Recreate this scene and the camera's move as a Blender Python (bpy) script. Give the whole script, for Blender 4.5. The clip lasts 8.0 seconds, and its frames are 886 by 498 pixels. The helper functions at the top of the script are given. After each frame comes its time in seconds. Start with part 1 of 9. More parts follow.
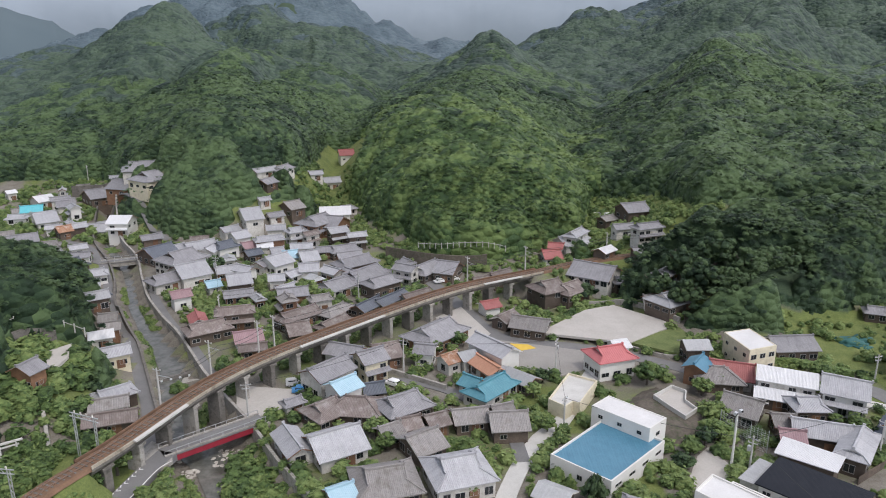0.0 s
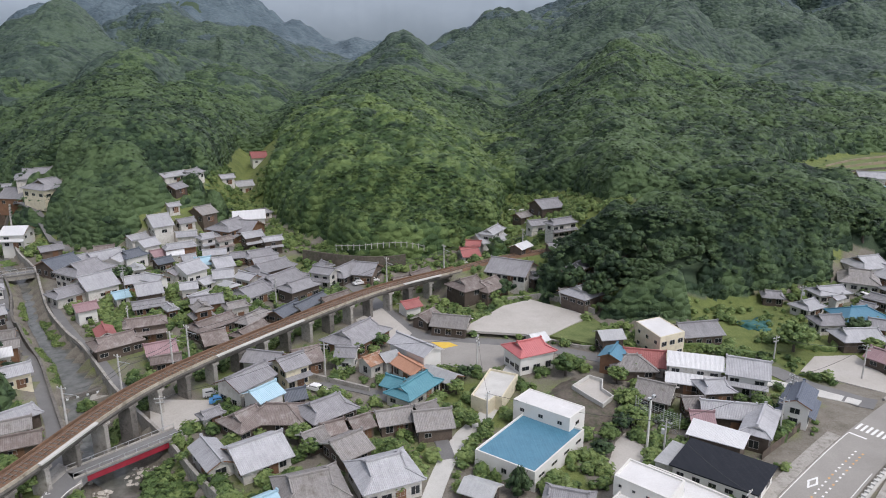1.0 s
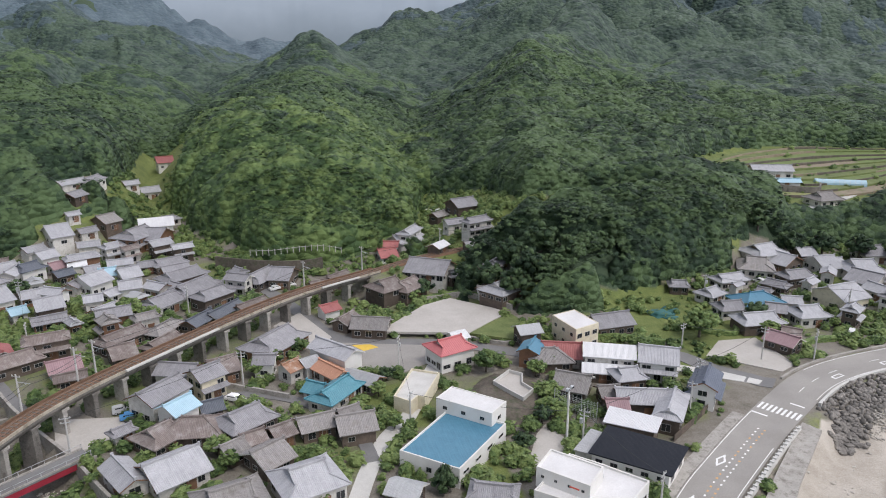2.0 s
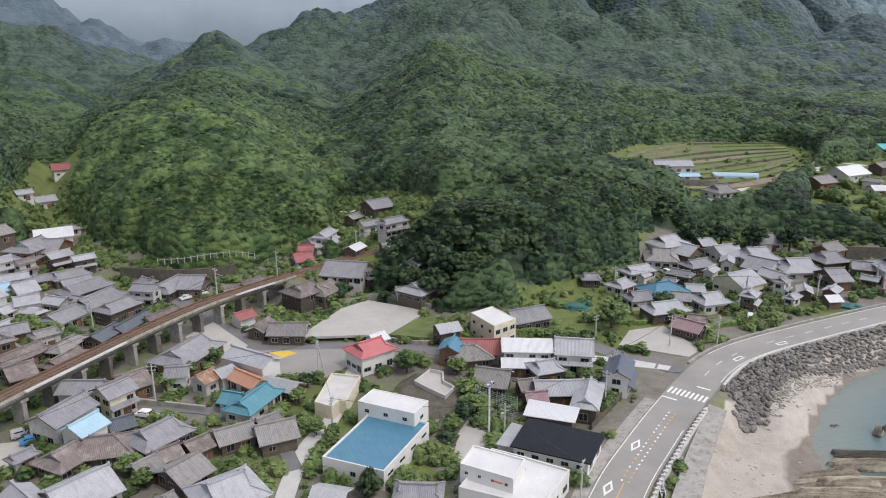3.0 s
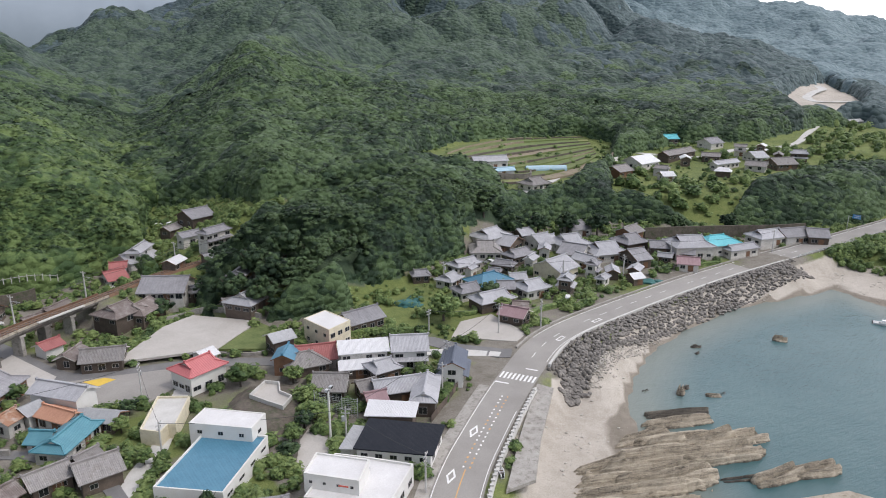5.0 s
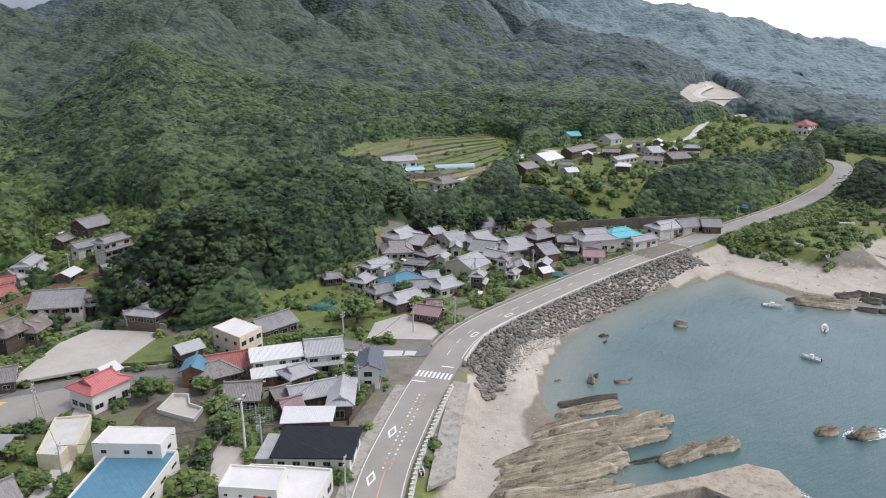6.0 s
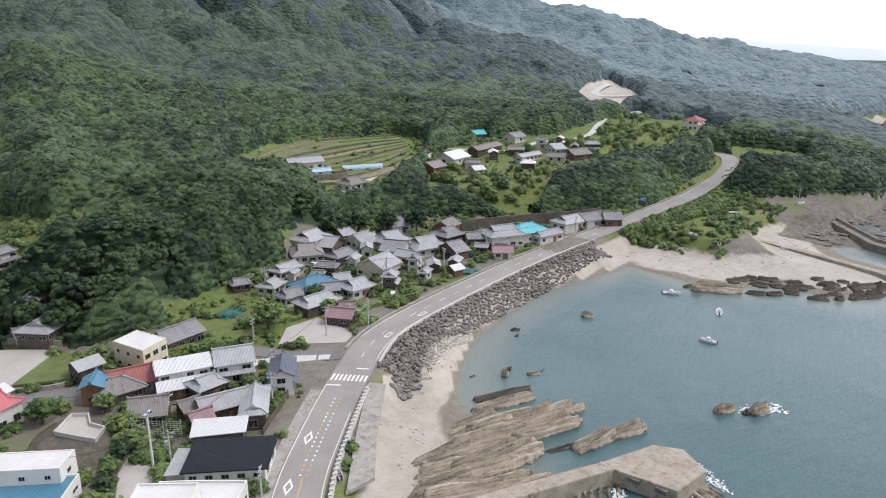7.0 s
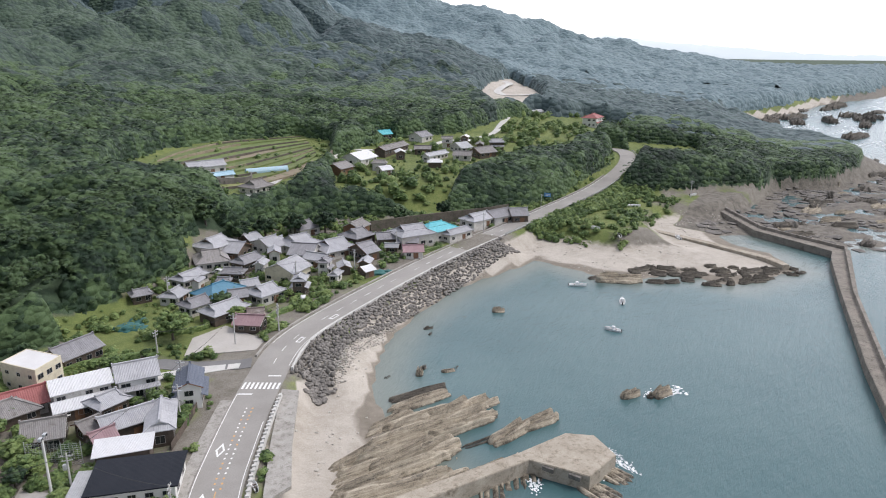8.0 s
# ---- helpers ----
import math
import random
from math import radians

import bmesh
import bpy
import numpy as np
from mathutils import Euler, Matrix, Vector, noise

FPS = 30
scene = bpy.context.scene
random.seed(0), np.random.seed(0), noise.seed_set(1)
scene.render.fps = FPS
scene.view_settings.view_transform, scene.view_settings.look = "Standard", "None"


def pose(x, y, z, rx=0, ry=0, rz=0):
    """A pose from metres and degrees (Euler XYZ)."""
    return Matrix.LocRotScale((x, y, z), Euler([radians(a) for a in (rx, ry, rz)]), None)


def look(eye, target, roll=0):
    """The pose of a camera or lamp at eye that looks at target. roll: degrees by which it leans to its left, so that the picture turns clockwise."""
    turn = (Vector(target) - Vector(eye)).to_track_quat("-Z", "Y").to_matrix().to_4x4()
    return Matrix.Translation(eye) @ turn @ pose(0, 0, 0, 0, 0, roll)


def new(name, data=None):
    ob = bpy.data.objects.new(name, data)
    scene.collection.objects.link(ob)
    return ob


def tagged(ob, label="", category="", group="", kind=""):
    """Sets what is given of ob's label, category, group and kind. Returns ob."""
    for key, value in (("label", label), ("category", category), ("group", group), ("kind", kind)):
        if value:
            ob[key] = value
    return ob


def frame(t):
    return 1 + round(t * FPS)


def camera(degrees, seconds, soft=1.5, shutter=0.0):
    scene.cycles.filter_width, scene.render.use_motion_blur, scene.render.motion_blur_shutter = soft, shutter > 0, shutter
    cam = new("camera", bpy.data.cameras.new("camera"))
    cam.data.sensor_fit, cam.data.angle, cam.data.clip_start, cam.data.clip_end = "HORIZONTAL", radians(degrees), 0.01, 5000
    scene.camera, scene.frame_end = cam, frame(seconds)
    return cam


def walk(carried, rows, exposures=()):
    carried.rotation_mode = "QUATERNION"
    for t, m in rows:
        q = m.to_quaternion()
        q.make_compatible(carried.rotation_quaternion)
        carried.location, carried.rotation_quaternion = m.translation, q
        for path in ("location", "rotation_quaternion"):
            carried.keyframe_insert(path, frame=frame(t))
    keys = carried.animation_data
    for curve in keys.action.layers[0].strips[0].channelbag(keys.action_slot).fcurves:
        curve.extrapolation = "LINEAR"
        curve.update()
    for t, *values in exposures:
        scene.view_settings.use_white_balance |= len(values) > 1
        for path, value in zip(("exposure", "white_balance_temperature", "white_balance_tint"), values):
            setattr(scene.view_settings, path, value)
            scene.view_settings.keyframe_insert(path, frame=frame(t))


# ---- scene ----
# ---- camera: hovers above the shore and turns to the right ----
EYE = 75.0
cam = camera(64.1, 8.0, 1.0, 0.15)
TURNS = [
    (0.0, 0.0, -16.13), (0.5, 3.41, -16.14), (1.0, 6.86, -16.13), (2.5, 17.27, -16.07),
    (3.0, 20.78, -16.04), (3.5, 24.31, -16.01), (4.0, 27.85, -15.99), (4.5, 31.44, -15.98),
    (6.0, 42.48, -15.99), (6.5, 46.23, -16.01), (7.0, 49.97, -16.01), (7.5, 53.74, -16.02), (8.0, 57.51, -16.02),
]
EXPOSURES = [(0.0, 0.54), (4.5, 0.54), (6.0, 0.59), (7.0, 0.63), (8.0, 0.63)]
walk(cam, [(t, pose(0, 0, EYE, 90 + pitch, 0, -yaw)) for t, yaw, pitch in TURNS], EXPOSURES)

# ---- overcast daylight ----
world = bpy.data.worlds.new("overcast_sky")
scene.world = world
world.use_nodes = True
wn, wl = world.node_tree.nodes, world.node_tree.links
wn.clear()
SUN_EL, SUN_AZ = radians(58), radians(150)
sky = wn.new("ShaderNodeTexSky")
sky.sky_type, sky.sun_disc, sky.sun_elevation, sky.sun_rotation = "NISHITA", False, SUN_EL, SUN_AZ
sky_bg = wn.new("ShaderNodeBackground")
sky_bg.inputs["Strength"].default_value = 0.05
wl.new(sky.outputs["Color"], sky_bg.inputs["Color"])
wtc = wn.new("ShaderNodeTexCoord")
wmap = wn.new("ShaderNodeMapping")
wmap.inputs["Scale"].default_value = (1.0, 1.0, 3.5)
wl.new(wtc.outputs["Generated"], wmap.inputs["Vector"])
wno = wn.new("ShaderNodeTexNoise")
wno.inputs["Scale"].default_value, wno.inputs["Detail"].default_value = 2.2, 5.0
wl.new(wmap.outputs["Vector"], wno.inputs["Vector"])
wramp = wn.new("ShaderNodeValToRGB")
wramp.color_ramp.elements[0].position, wramp.color_ramp.elements[0].color = 0.35, (0.71, 0.70, 0.755, 1)
wramp.color_ramp.elements[1].position, wramp.color_ramp.elements[1].color = 0.62, (0.945, 0.915, 0.965, 1)
wl.new(wno.outputs["Fac"], wramp.inputs["Fac"])
cloud_bg = wn.new("ShaderNodeBackground")
wsep = wn.new("ShaderNodeSeparateXYZ")
wl.new(wtc.outputs["Generated"], wsep.inputs[0])
wside = wn.new("ShaderNodeMapRange")
wside.inputs["From Min"].default_value, wside.inputs["From Max"].default_value, wside.inputs["To Min"].default_value, wside.inputs["To Max"].default_value = -0.35, 0.8, 0.26, 1.2
wl.new(wsep.outputs["X"], wside.inputs["Value"])
wl.new(wside.outputs["Result"], cloud_bg.inputs["Strength"])
wl.new(wramp.outputs["Color"], cloud_bg.inputs["Color"])
wadd = wn.new("ShaderNodeAddShader")
wout = wn.new("ShaderNodeOutputWorld")
wl.new(sky_bg.outputs[0], wadd.inputs[0])
wl.new(cloud_bg.outputs[0], wadd.inputs[1])
wl.new(wadd.outputs[0], wout.inputs["Surface"])
sun = new("sun", bpy.data.lights.new("sun", "SUN"))
sun.data.energy, sun.data.angle, sun.data.color = 1.15, radians(14), (1.0, 0.94, 0.90)
sun.matrix_world = look((0, 0, 300), (-300 * math.cos(SUN_EL) * math.sin(SUN_AZ), -300 * math.cos(SUN_EL) * math.cos(SUN_AZ), 300 - 300 * math.sin(SUN_EL)))
# ---- materials ----
def graph(name):
    m = bpy.data.materials.new(name)
    m.use_nodes = True
    nt = m.node_tree
    return m, nt, nt.nodes["Principled BSDF"]


def noise_node(nt, vec, scale, detail=4.0, rough=0.6):
    n = nt.nodes.new("ShaderNodeTexNoise")
    n.inputs["Scale"].default_value, n.inputs["Detail"].default_value, n.inputs["Roughness"].default_value = scale, detail, rough
    nt.links.new(vec, n.inputs["Vector"])
    return n.outputs["Fac"]


def ramp_node(nt, fac, stops):
    r = nt.nodes.new("ShaderNodeValToRGB")
    el = r.color_ramp.elements
    while len(el) < len(stops):
        el.new(0.5)
    for e, (p, c) in zip(el, stops):
        e.position, e.color = p, (*c, 1)
    nt.links.new(fac, r.inputs["Fac"])
    return r.outputs["Color"]


def mix_node(nt, fac, a, b, mode="MIX"):
    n = nt.nodes.new("ShaderNodeMix")
    n.data_type, n.blend_type = "RGBA", mode
    for sock, v in ((n.inputs[0], fac), (n.inputs[6], a), (n.inputs[7], b)):
        if isinstance(v, bpy.types.NodeSocket):
            nt.links.new(v, sock)
        else:
            sock.default_value = v if isinstance(v, float) else (*v, 1)
    return n.outputs[2]


def math_node(nt, op, a, b=0.0, c=0.0):
    n = nt.nodes.new("ShaderNodeMath")
    n.operation = op
    for sock, v in zip(n.inputs, (a, b, c)):
        if isinstance(v, bpy.types.NodeSocket):
            nt.links.new(v, sock)
        else:
            sock.default_value = v
    return n.outputs[0]


def bump_node(nt, bsdf, height, strength, distance=0.05):
    b = nt.nodes.new("ShaderNodeBump")
    b.inputs["Strength"].default_value, b.inputs["Distance"].default_value = strength, distance
    nt.links.new(height, b.inputs["Height"])
    nt.links.new(b.outputs["Normal"], bsdf.inputs["Normal"])


def place_vec(nt):
    """World place: the pattern goes on from one thing to the next."""
    return nt.nodes.new("ShaderNodeNewGeometry").outputs["Position"]


def per_object(nt, color, amount):
    """Lighter or darker from object to object."""
    r = nt.nodes.new("ShaderNodeObjectInfo").outputs["Random"]
    v = math_node(nt, "MULTIPLY_ADD", r, amount, 1.0 - amount / 2)
    h = nt.nodes.new("ShaderNodeHueSaturation")
    nt.links.new(v, h.inputs["Value"])
    nt.links.new(color, h.inputs["Color"])
    return h.outputs["Color"]


def surface(name, dark, light, scale=0.6, fine=9.0, rough=0.8, bump=0.25, vary=0.0, metal=0.0, stain=None):
    """A plain matt surface: broad patches, fine grain and, if given, stains of their own colour."""
    m, nt, bsdf = graph(name)
    vec = place_vec(nt)
    broad, grain = noise_node(nt, vec, scale, 5.0), noise_node(nt, vec, fine, 3.0)
    fac = math_node(nt, "MULTIPLY_ADD", grain, 0.45, math_node(nt, "MULTIPLY", broad, 0.6))
    color = ramp_node(nt, fac, [(0.32, dark), (0.72, light)])
    if stain:
        spots = noise_node(nt, vec, scale * 2.3, 6.0, 0.75)
        color = mix_node(nt, ramp_node(nt, spots, [(0.5, (0, 0, 0)), (0.68, (1, 1, 1))]), color, stain)
    if vary:
        color = per_object(nt, color, vary)
    nt.links.new(color, bsdf.inputs["Base Color"])
    bsdf.inputs["Roughness"].default_value, bsdf.inputs["Metallic"].default_value = rough, metal
    bump_node(nt, bsdf, grain, bump)
    return m


def roofing(name, dark, light, pitch=0.3, rough=0.55, vary=0.25, stain=None, depth=0.06, course=0.28):
    """Roof cover with ribs running down the slope and courses across, laid out by UV in metres."""
    m, nt, bsdf = graph(name)
    uv = nt.nodes.new("ShaderNodeUVMap").outputs["UV"]
    vec = place_vec(nt)
    sep = nt.nodes.new("ShaderNodeSeparateXYZ")
    nt.links.new(uv, sep.inputs[0])
    rib = math_node(nt, "SINE", math_node(nt, "MULTIPLY", sep.outputs[0], 2 * math.pi / pitch))
    row = math_node(nt, "FRACT", math_node(nt, "DIVIDE", sep.outputs[1], course))
    grain, broad = noise_node(nt, vec, 5.0, 4.0), noise_node(nt, vec, 0.5, 5.0, 0.7)
    streak_map = nt.nodes.new("ShaderNodeMapping")
    streak_map.inputs["Scale"].default_value = (2.2, 0.16, 1.0)
    nt.links.new(uv, streak_map.inputs["Vector"])
    streak = noise_node(nt, streak_map.outputs["Vector"], 1.0, 4.0)
    fac = math_node(nt, "MULTIPLY_ADD", grain, 0.32, math_node(nt, "MULTIPLY_ADD", streak, 0.34, math_node(nt, "MULTIPLY", broad, 0.36)))
    color = ramp_node(nt, fac, [(0.36, dark), (0.66, light)])
    if stain:
        color = mix_node(nt, ramp_node(nt, broad, [(0.5, (0, 0, 0)), (0.72, (1, 1, 1))]), color, stain)
    color = per_object(nt, color, vary)
    nt.links.new(color, bsdf.inputs["Base Color"])
    bsdf.inputs["Roughness"].default_value = rough
    height = math_node(nt, "ADD", math_node(nt, "MULTIPLY", rib, 0.5), math_node(nt, "ADD", math_node(nt, "MULTIPLY", row, 0.6), grain))
    bump_node(nt, bsdf, height, 0.8, depth)
    return m


def foliage(name, dark, mid, light, relief=1.0, grain=2.3, mottle=1.0, mass=2.0):
    """Leaves: tone by stand, tree, leaf mass and leaf; rounded leaf masses of that many metres in relief."""
    m, nt, bsdf = graph(name)
    geo = nt.nodes.new("ShaderNodeNewGeometry")
    vec = geo.outputs["Position"]
    crown_tint = nt.nodes.new("ShaderNodeAttribute")
    crown_tint.attribute_name = "tint"
    island = math_node(nt, "MULTIPLY_ADD", crown_tint.outputs["Fac"], 0.8, math_node(nt, "MULTIPLY", geo.outputs["Random Per Island"], 0.4))
    cells = nt.nodes.new("ShaderNodeTexVoronoi")
    cells.inputs["Scale"].default_value = 1.0 / mass
    warp = nt.nodes.new("ShaderNodeMapping")
    warp.inputs["Scale"].default_value = (1.0, 1.0, 1.5)
    nt.links.new(vec, warp.inputs["Vector"])
    nt.links.new(warp.outputs["Vector"], cells.inputs["Vector"])
    pick = nt.nodes.new("ShaderNodeSeparateColor")
    nt.links.new(cells.outputs["Color"], pick.inputs["Color"])
    patch, tree, leaf = noise_node(nt, vec, 0.014, 3.0), noise_node(nt, vec, 0.13, 3.0), noise_node(nt, vec, grain, 5.0, 0.8)
    fac = math_node(nt, "MULTIPLY_ADD", island, 0.34 * mottle, math_node(nt, "MULTIPLY_ADD", leaf, 0.34 * mottle, math_node(nt, "MULTIPLY_ADD", tree, 0.65 * mottle, math_node(nt, "MULTIPLY_ADD", patch, 0.6, 0.53 - 0.80 * mottle))))
    fac = math_node(nt, "MULTIPLY_ADD", pick.outputs["Red"], 0.28 * mottle, fac)
    color = ramp_node(nt, fac, [(0.52, dark), (0.80, mid), (1.06, light)])
    nt.links.new(color, bsdf.inputs["Base Color"])
    bsdf.inputs["Roughness"].default_value = 0.65
    bsdf.inputs["Specular IOR Level"].default_value = 0.25
    height = math_node(nt, "MULTIPLY_ADD", cells.outputs["Distance"], -0.7 * mass * relief, math_node(nt, "MULTIPLY", leaf, 0.5 * relief))
    bump_node(nt, bsdf, height, 1.0, 1.0)
    return m


M = {
    "leaf": foliage("evergreen_foliage", (0.008, 0.019, 0.011), (0.027, 0.053, 0.026), (0.085, 0.133, 0.056), 1.0, 1.6, 1.0, 2.8),
    "leaf_bright": foliage("fresh_broadleaf_foliage", (0.018, 0.038, 0.015), (0.053, 0.096, 0.033), (0.133, 0.192, 0.063), 1.0, 1.6, 1.0, 3.2),
    # the next four have distance haze mixed into the leaf colour
    "leaf_haze_thin": foliage("hazed_lower_slope_foliage", (0.013, 0.026, 0.021), (0.032, 0.055, 0.042), (0.072, 0.108, 0.072), 0.8, 0.8, 0.85, 4.2),
    "leaf_haze_mid": foliage("hazed_mountain_foliage", (0.033, 0.053, 0.056), (0.053, 0.081, 0.084), (0.084, 0.119, 0.117), 0.65, 0.5, 0.8, 5.5),
    "leaf_haze_valley": foliage("hazed_valley_foliage", (0.054, 0.080, 0.097), (0.074, 0.106, 0.127), (0.100, 0.138, 0.158), 0.5, 0.4, 0.6, 6.0),
    "leaf_haze_far": foliage("hazed_far_foliage", (0.109, 0.160, 0.176), (0.133, 0.190, 0.207), (0.160, 0.221, 0.236), 0.5, 0.4, 0.75, 7.0),
    "shrub": foliage("garden_shrub_foliage", (0.046, 0.080, 0.030), (0.112, 0.172, 0.056), (0.200, 0.260, 0.090), 0.6, 3.0, 1.0, 0.7),
    "shrub_fresh": foliage("fresh_bush_foliage", (0.036, 0.066, 0.026), (0.092, 0.146, 0.046), (0.180, 0.240, 0.080), 0.6, 3.0, 1.0, 0.7),
    "bark": surface("bark", (0.05, 0.04, 0.03), (0.12, 0.10, 0.08)),
    "asphalt": surface("worn_asphalt", (0.225, 0.212, 0.195), (0.345, 0.328, 0.30), 0.12, 4.0, 0.9, 0.15),
    "asphalt_old": surface("lane_asphalt", (0.13, 0.13, 0.13), (0.21, 0.205, 0.20), 0.2, 4.0, 0.9, 0.15),
    "paint": surface("road_paint", (0.62, 0.62, 0.60), (0.8, 0.8, 0.78), 1.5, 8.0, 0.6, 0.1),
    "paint_orange": surface("orange_road_paint", (0.55, 0.30, 0.10), (0.62, 0.36, 0.14), 1.5, 8.0, 0.6, 0.1),
    "paint_yellow": surface("yellow_road_paint", (0.6, 0.40, 0.05), (0.72, 0.5, 0.09), 1.0, 6.0, 0.7, 0.1),
    "concrete": surface("weathered_concrete", (0.24, 0.225, 0.20), (0.42, 0.40, 0.365), 0.35, 5.0, 0.88, 0.25, 0.0, 0.0, (0.17, 0.155, 0.13)),
    "concrete_dark": surface("dark_stained_concrete", (0.09, 0.082, 0.072), (0.21, 0.195, 0.175), 0.3, 4.0, 0.9, 0.3, 0.0, 0.0, (0.06, 0.055, 0.045)),
    "concrete_pale": surface("pale_concrete", (0.42, 0.41, 0.38), (0.6, 0.59, 0.56), 0.3, 5.0, 0.85, 0.15),
    "concrete_old": surface("sea_worn_concrete", (0.25, 0.215, 0.165), (0.46, 0.41, 0.335), 0.3, 4.0, 0.9, 0.35, 0.0, 0.0, (0.17, 0.14, 0.10)),
    "breakwater": surface("dark_breakwater_concrete", (0.13, 0.115, 0.095), (0.30, 0.27, 0.23), 0.25, 3.0, 0.9, 0.4, 0.0, 0.0, (0.09, 0.08, 0.065)),
    "field_pale": surface("mown_pale_grass", (0.16, 0.18, 0.065), (0.30, 0.30, 0.13), 0.12, 2.0, 0.95, 0.4),
    "field_green": surface("fresh_field_grass", (0.085, 0.125, 0.035), (0.17, 0.215, 0.07), 0.12, 2.0, 0.95, 0.4),
    "grass_bank": surface("grassy_bank", (0.07, 0.10, 0.03), (0.17, 0.20, 0.07), 0.3, 2.5, 0.95, 0.5),
    "river_stone": surface("pale_river_stone", (0.27, 0.25, 0.215), (0.5, 0.47, 0.42), 0.6, 3.0, 0.9, 0.4, 0.3),
    "cut_earth": surface("dark_cut_earth", (0.05, 0.042, 0.034), (0.16, 0.135, 0.108), 0.25, 1.5, 0.95, 0.8, 0.0, 0.0, (0.05, 0.07, 0.03)),
    "gravel": surface("pale_gravel", (0.36, 0.335, 0.30), (0.50, 0.475, 0.44), 0.15, 3.0, 0.95, 0.3),
    "rust": surface("rusted_steel_ballast", (0.09, 0.052, 0.032), (0.22, 0.13, 0.08), 0.5, 5.0, 0.9, 0.5),
    "rail": surface("rail_steel", (0.18, 0.11, 0.075), (0.32, 0.22, 0.16), 1.0, 9.0, 0.5, 0.1, 0.0, 0.4),
    "rock": surface("layered_shore_rock", (0.075, 0.062, 0.045), (0.40, 0.34, 0.25), 0.28, 2.2, 0.9, 1.0, 0.25, 0.0, (0.07, 0.062, 0.05)),
    "armour": surface("armour_stone", (0.085, 0.078, 0.070), (0.27, 0.25, 0.225), 0.5, 3.0, 0.9, 0.7, 0.6),
    "rock_dark": surface("wet_dark_rock", (0.05, 0.045, 0.037), (0.15, 0.13, 0.10), 0.4, 3.0, 0.6, 1.0, 0.3),
    "steel": surface("galvanised_steel", (0.42, 0.43, 0.44), (0.58, 0.59, 0.6), 2.0, 12.0, 0.4, 0.05, 0.0, 0.5),
    "pole": surface("concrete_pole", (0.36, 0.35, 0.33), (0.52, 0.51, 0.49), 0.8, 9.0, 0.8, 0.1),
    "cable": surface("black_cable", (0.03, 0.03, 0.03), (0.06, 0.06, 0.06)),
    "wood": surface("dark_weathered_boards", (0.055, 0.042, 0.033), (0.15, 0.115, 0.09), 0.8, 8.0, 0.85, 0.3, 0.5),
    "wood_brown": surface("brown_boards", (0.12, 0.06, 0.035), (0.25, 0.14, 0.08), 0.8, 8.0, 0.8, 0.3, 0.4),
    "plaster": surface("aged_white_plaster", (0.46, 0.44, 0.40), (0.68, 0.66, 0.62), 0.5, 6.0, 0.85, 0.15, 0.25, 0.0, (0.38, 0.35, 0.30)),
    "white_wall": surface("white_painted_wall", (0.60, 0.585, 0.55), (0.72, 0.71, 0.68), 0.3, 5.0, 0.75, 0.08, 0.0, 0.0, (0.64, 0.62, 0.575)),
    "cream_wall": surface("cream_wall", (0.60, 0.54, 0.39), (0.72, 0.66, 0.51), 0.4, 5.0, 0.8, 0.1, 0.1, 0.0, (0.5, 0.44, 0.33)),
    "roof_white": surface("white_coated_roof", (0.54, 0.53, 0.52), (0.70, 0.69, 0.68), 0.25, 4.0, 0.55, 0.06, 0.0, 0.0, (0.6, 0.585, 0.57)),
    "glass": surface("dark_window_glass", (0.015, 0.018, 0.02), (0.03, 0.034, 0.038), 2.0, 8.0, 0.08, 0.0),
    "sash": surface("aluminium_sash", (0.3, 0.29, 0.28), (0.5, 0.49, 0.48), 2.0, 10.0, 0.45, 0.05, 0.6, 0.3),
    "tile_grey": roofing("grey_clay_tiles", (0.16, 0.155, 0.165), (0.33, 0.325, 0.335)),
    "tile_pale": roofing("pale_silver_tiles", (0.26, 0.26, 0.275), (0.46, 0.46, 0.475)),
    "tile_dark": roofing("dark_slate_tiles", (0.075, 0.085, 0.105), (0.14, 0.155, 0.18), 0.3, 0.5, 0.2),
    "tile_brown": roofing("brown_weathered_tiles", (0.125, 0.10, 0.09), (0.26, 0.215, 0.195), 0.3, 0.7, 0.3, (0.31, 0.29, 0.275)),
    "tile_old": roofing("old_mottled_tiles", (0.15, 0.14, 0.135), (0.36, 0.34, 0.325), 0.3, 0.75, 0.3, (0.13, 0.115, 0.10)),
    "tile_red": roofing("red_roof_sheets", (0.42, 0.12, 0.125), (0.55, 0.18, 0.18), 0.5, 0.55, 0.15),
    "tile_rose": roofing("faded_red_sheets", (0.27, 0.085, 0.08), (0.40, 0.15, 0.14), 0.4, 0.65, 0.2),
    "tile_maroon": roofing("faded_pinkish_sheets", (0.24, 0.15, 0.16), (0.36, 0.24, 0.25), 0.4, 0.65, 0.2),
    "tile_orange": roofing("orange_clay_tiles", (0.42, 0.20, 0.12), (0.60, 0.33, 0.22), 0.3, 0.7, 0.2),
    "tile_rust": roofing("rusted_iron_sheets", (0.24, 0.10, 0.05), (0.48, 0.30, 0.2), 0.2, 0.8, 0.2, (0.5, 0.47, 0.43)),
    "tile_blue": roofing("sky_blue_sheets", (0.045, 0.15, 0.225), (0.085, 0.225, 0.315), 0.45, 0.45, 0.12, None, 0.012, 4.0),
    "tile_teal": roofing("teal_glazed_tiles", (0.05, 0.18, 0.23), (0.11, 0.29, 0.345), 0.3, 0.45, 0.15),
    "tile_pale_blue": roofing("pale_blue_sheets", (0.30, 0.47, 0.56), (0.42, 0.58, 0.66), 0.3, 0.45, 0.1),
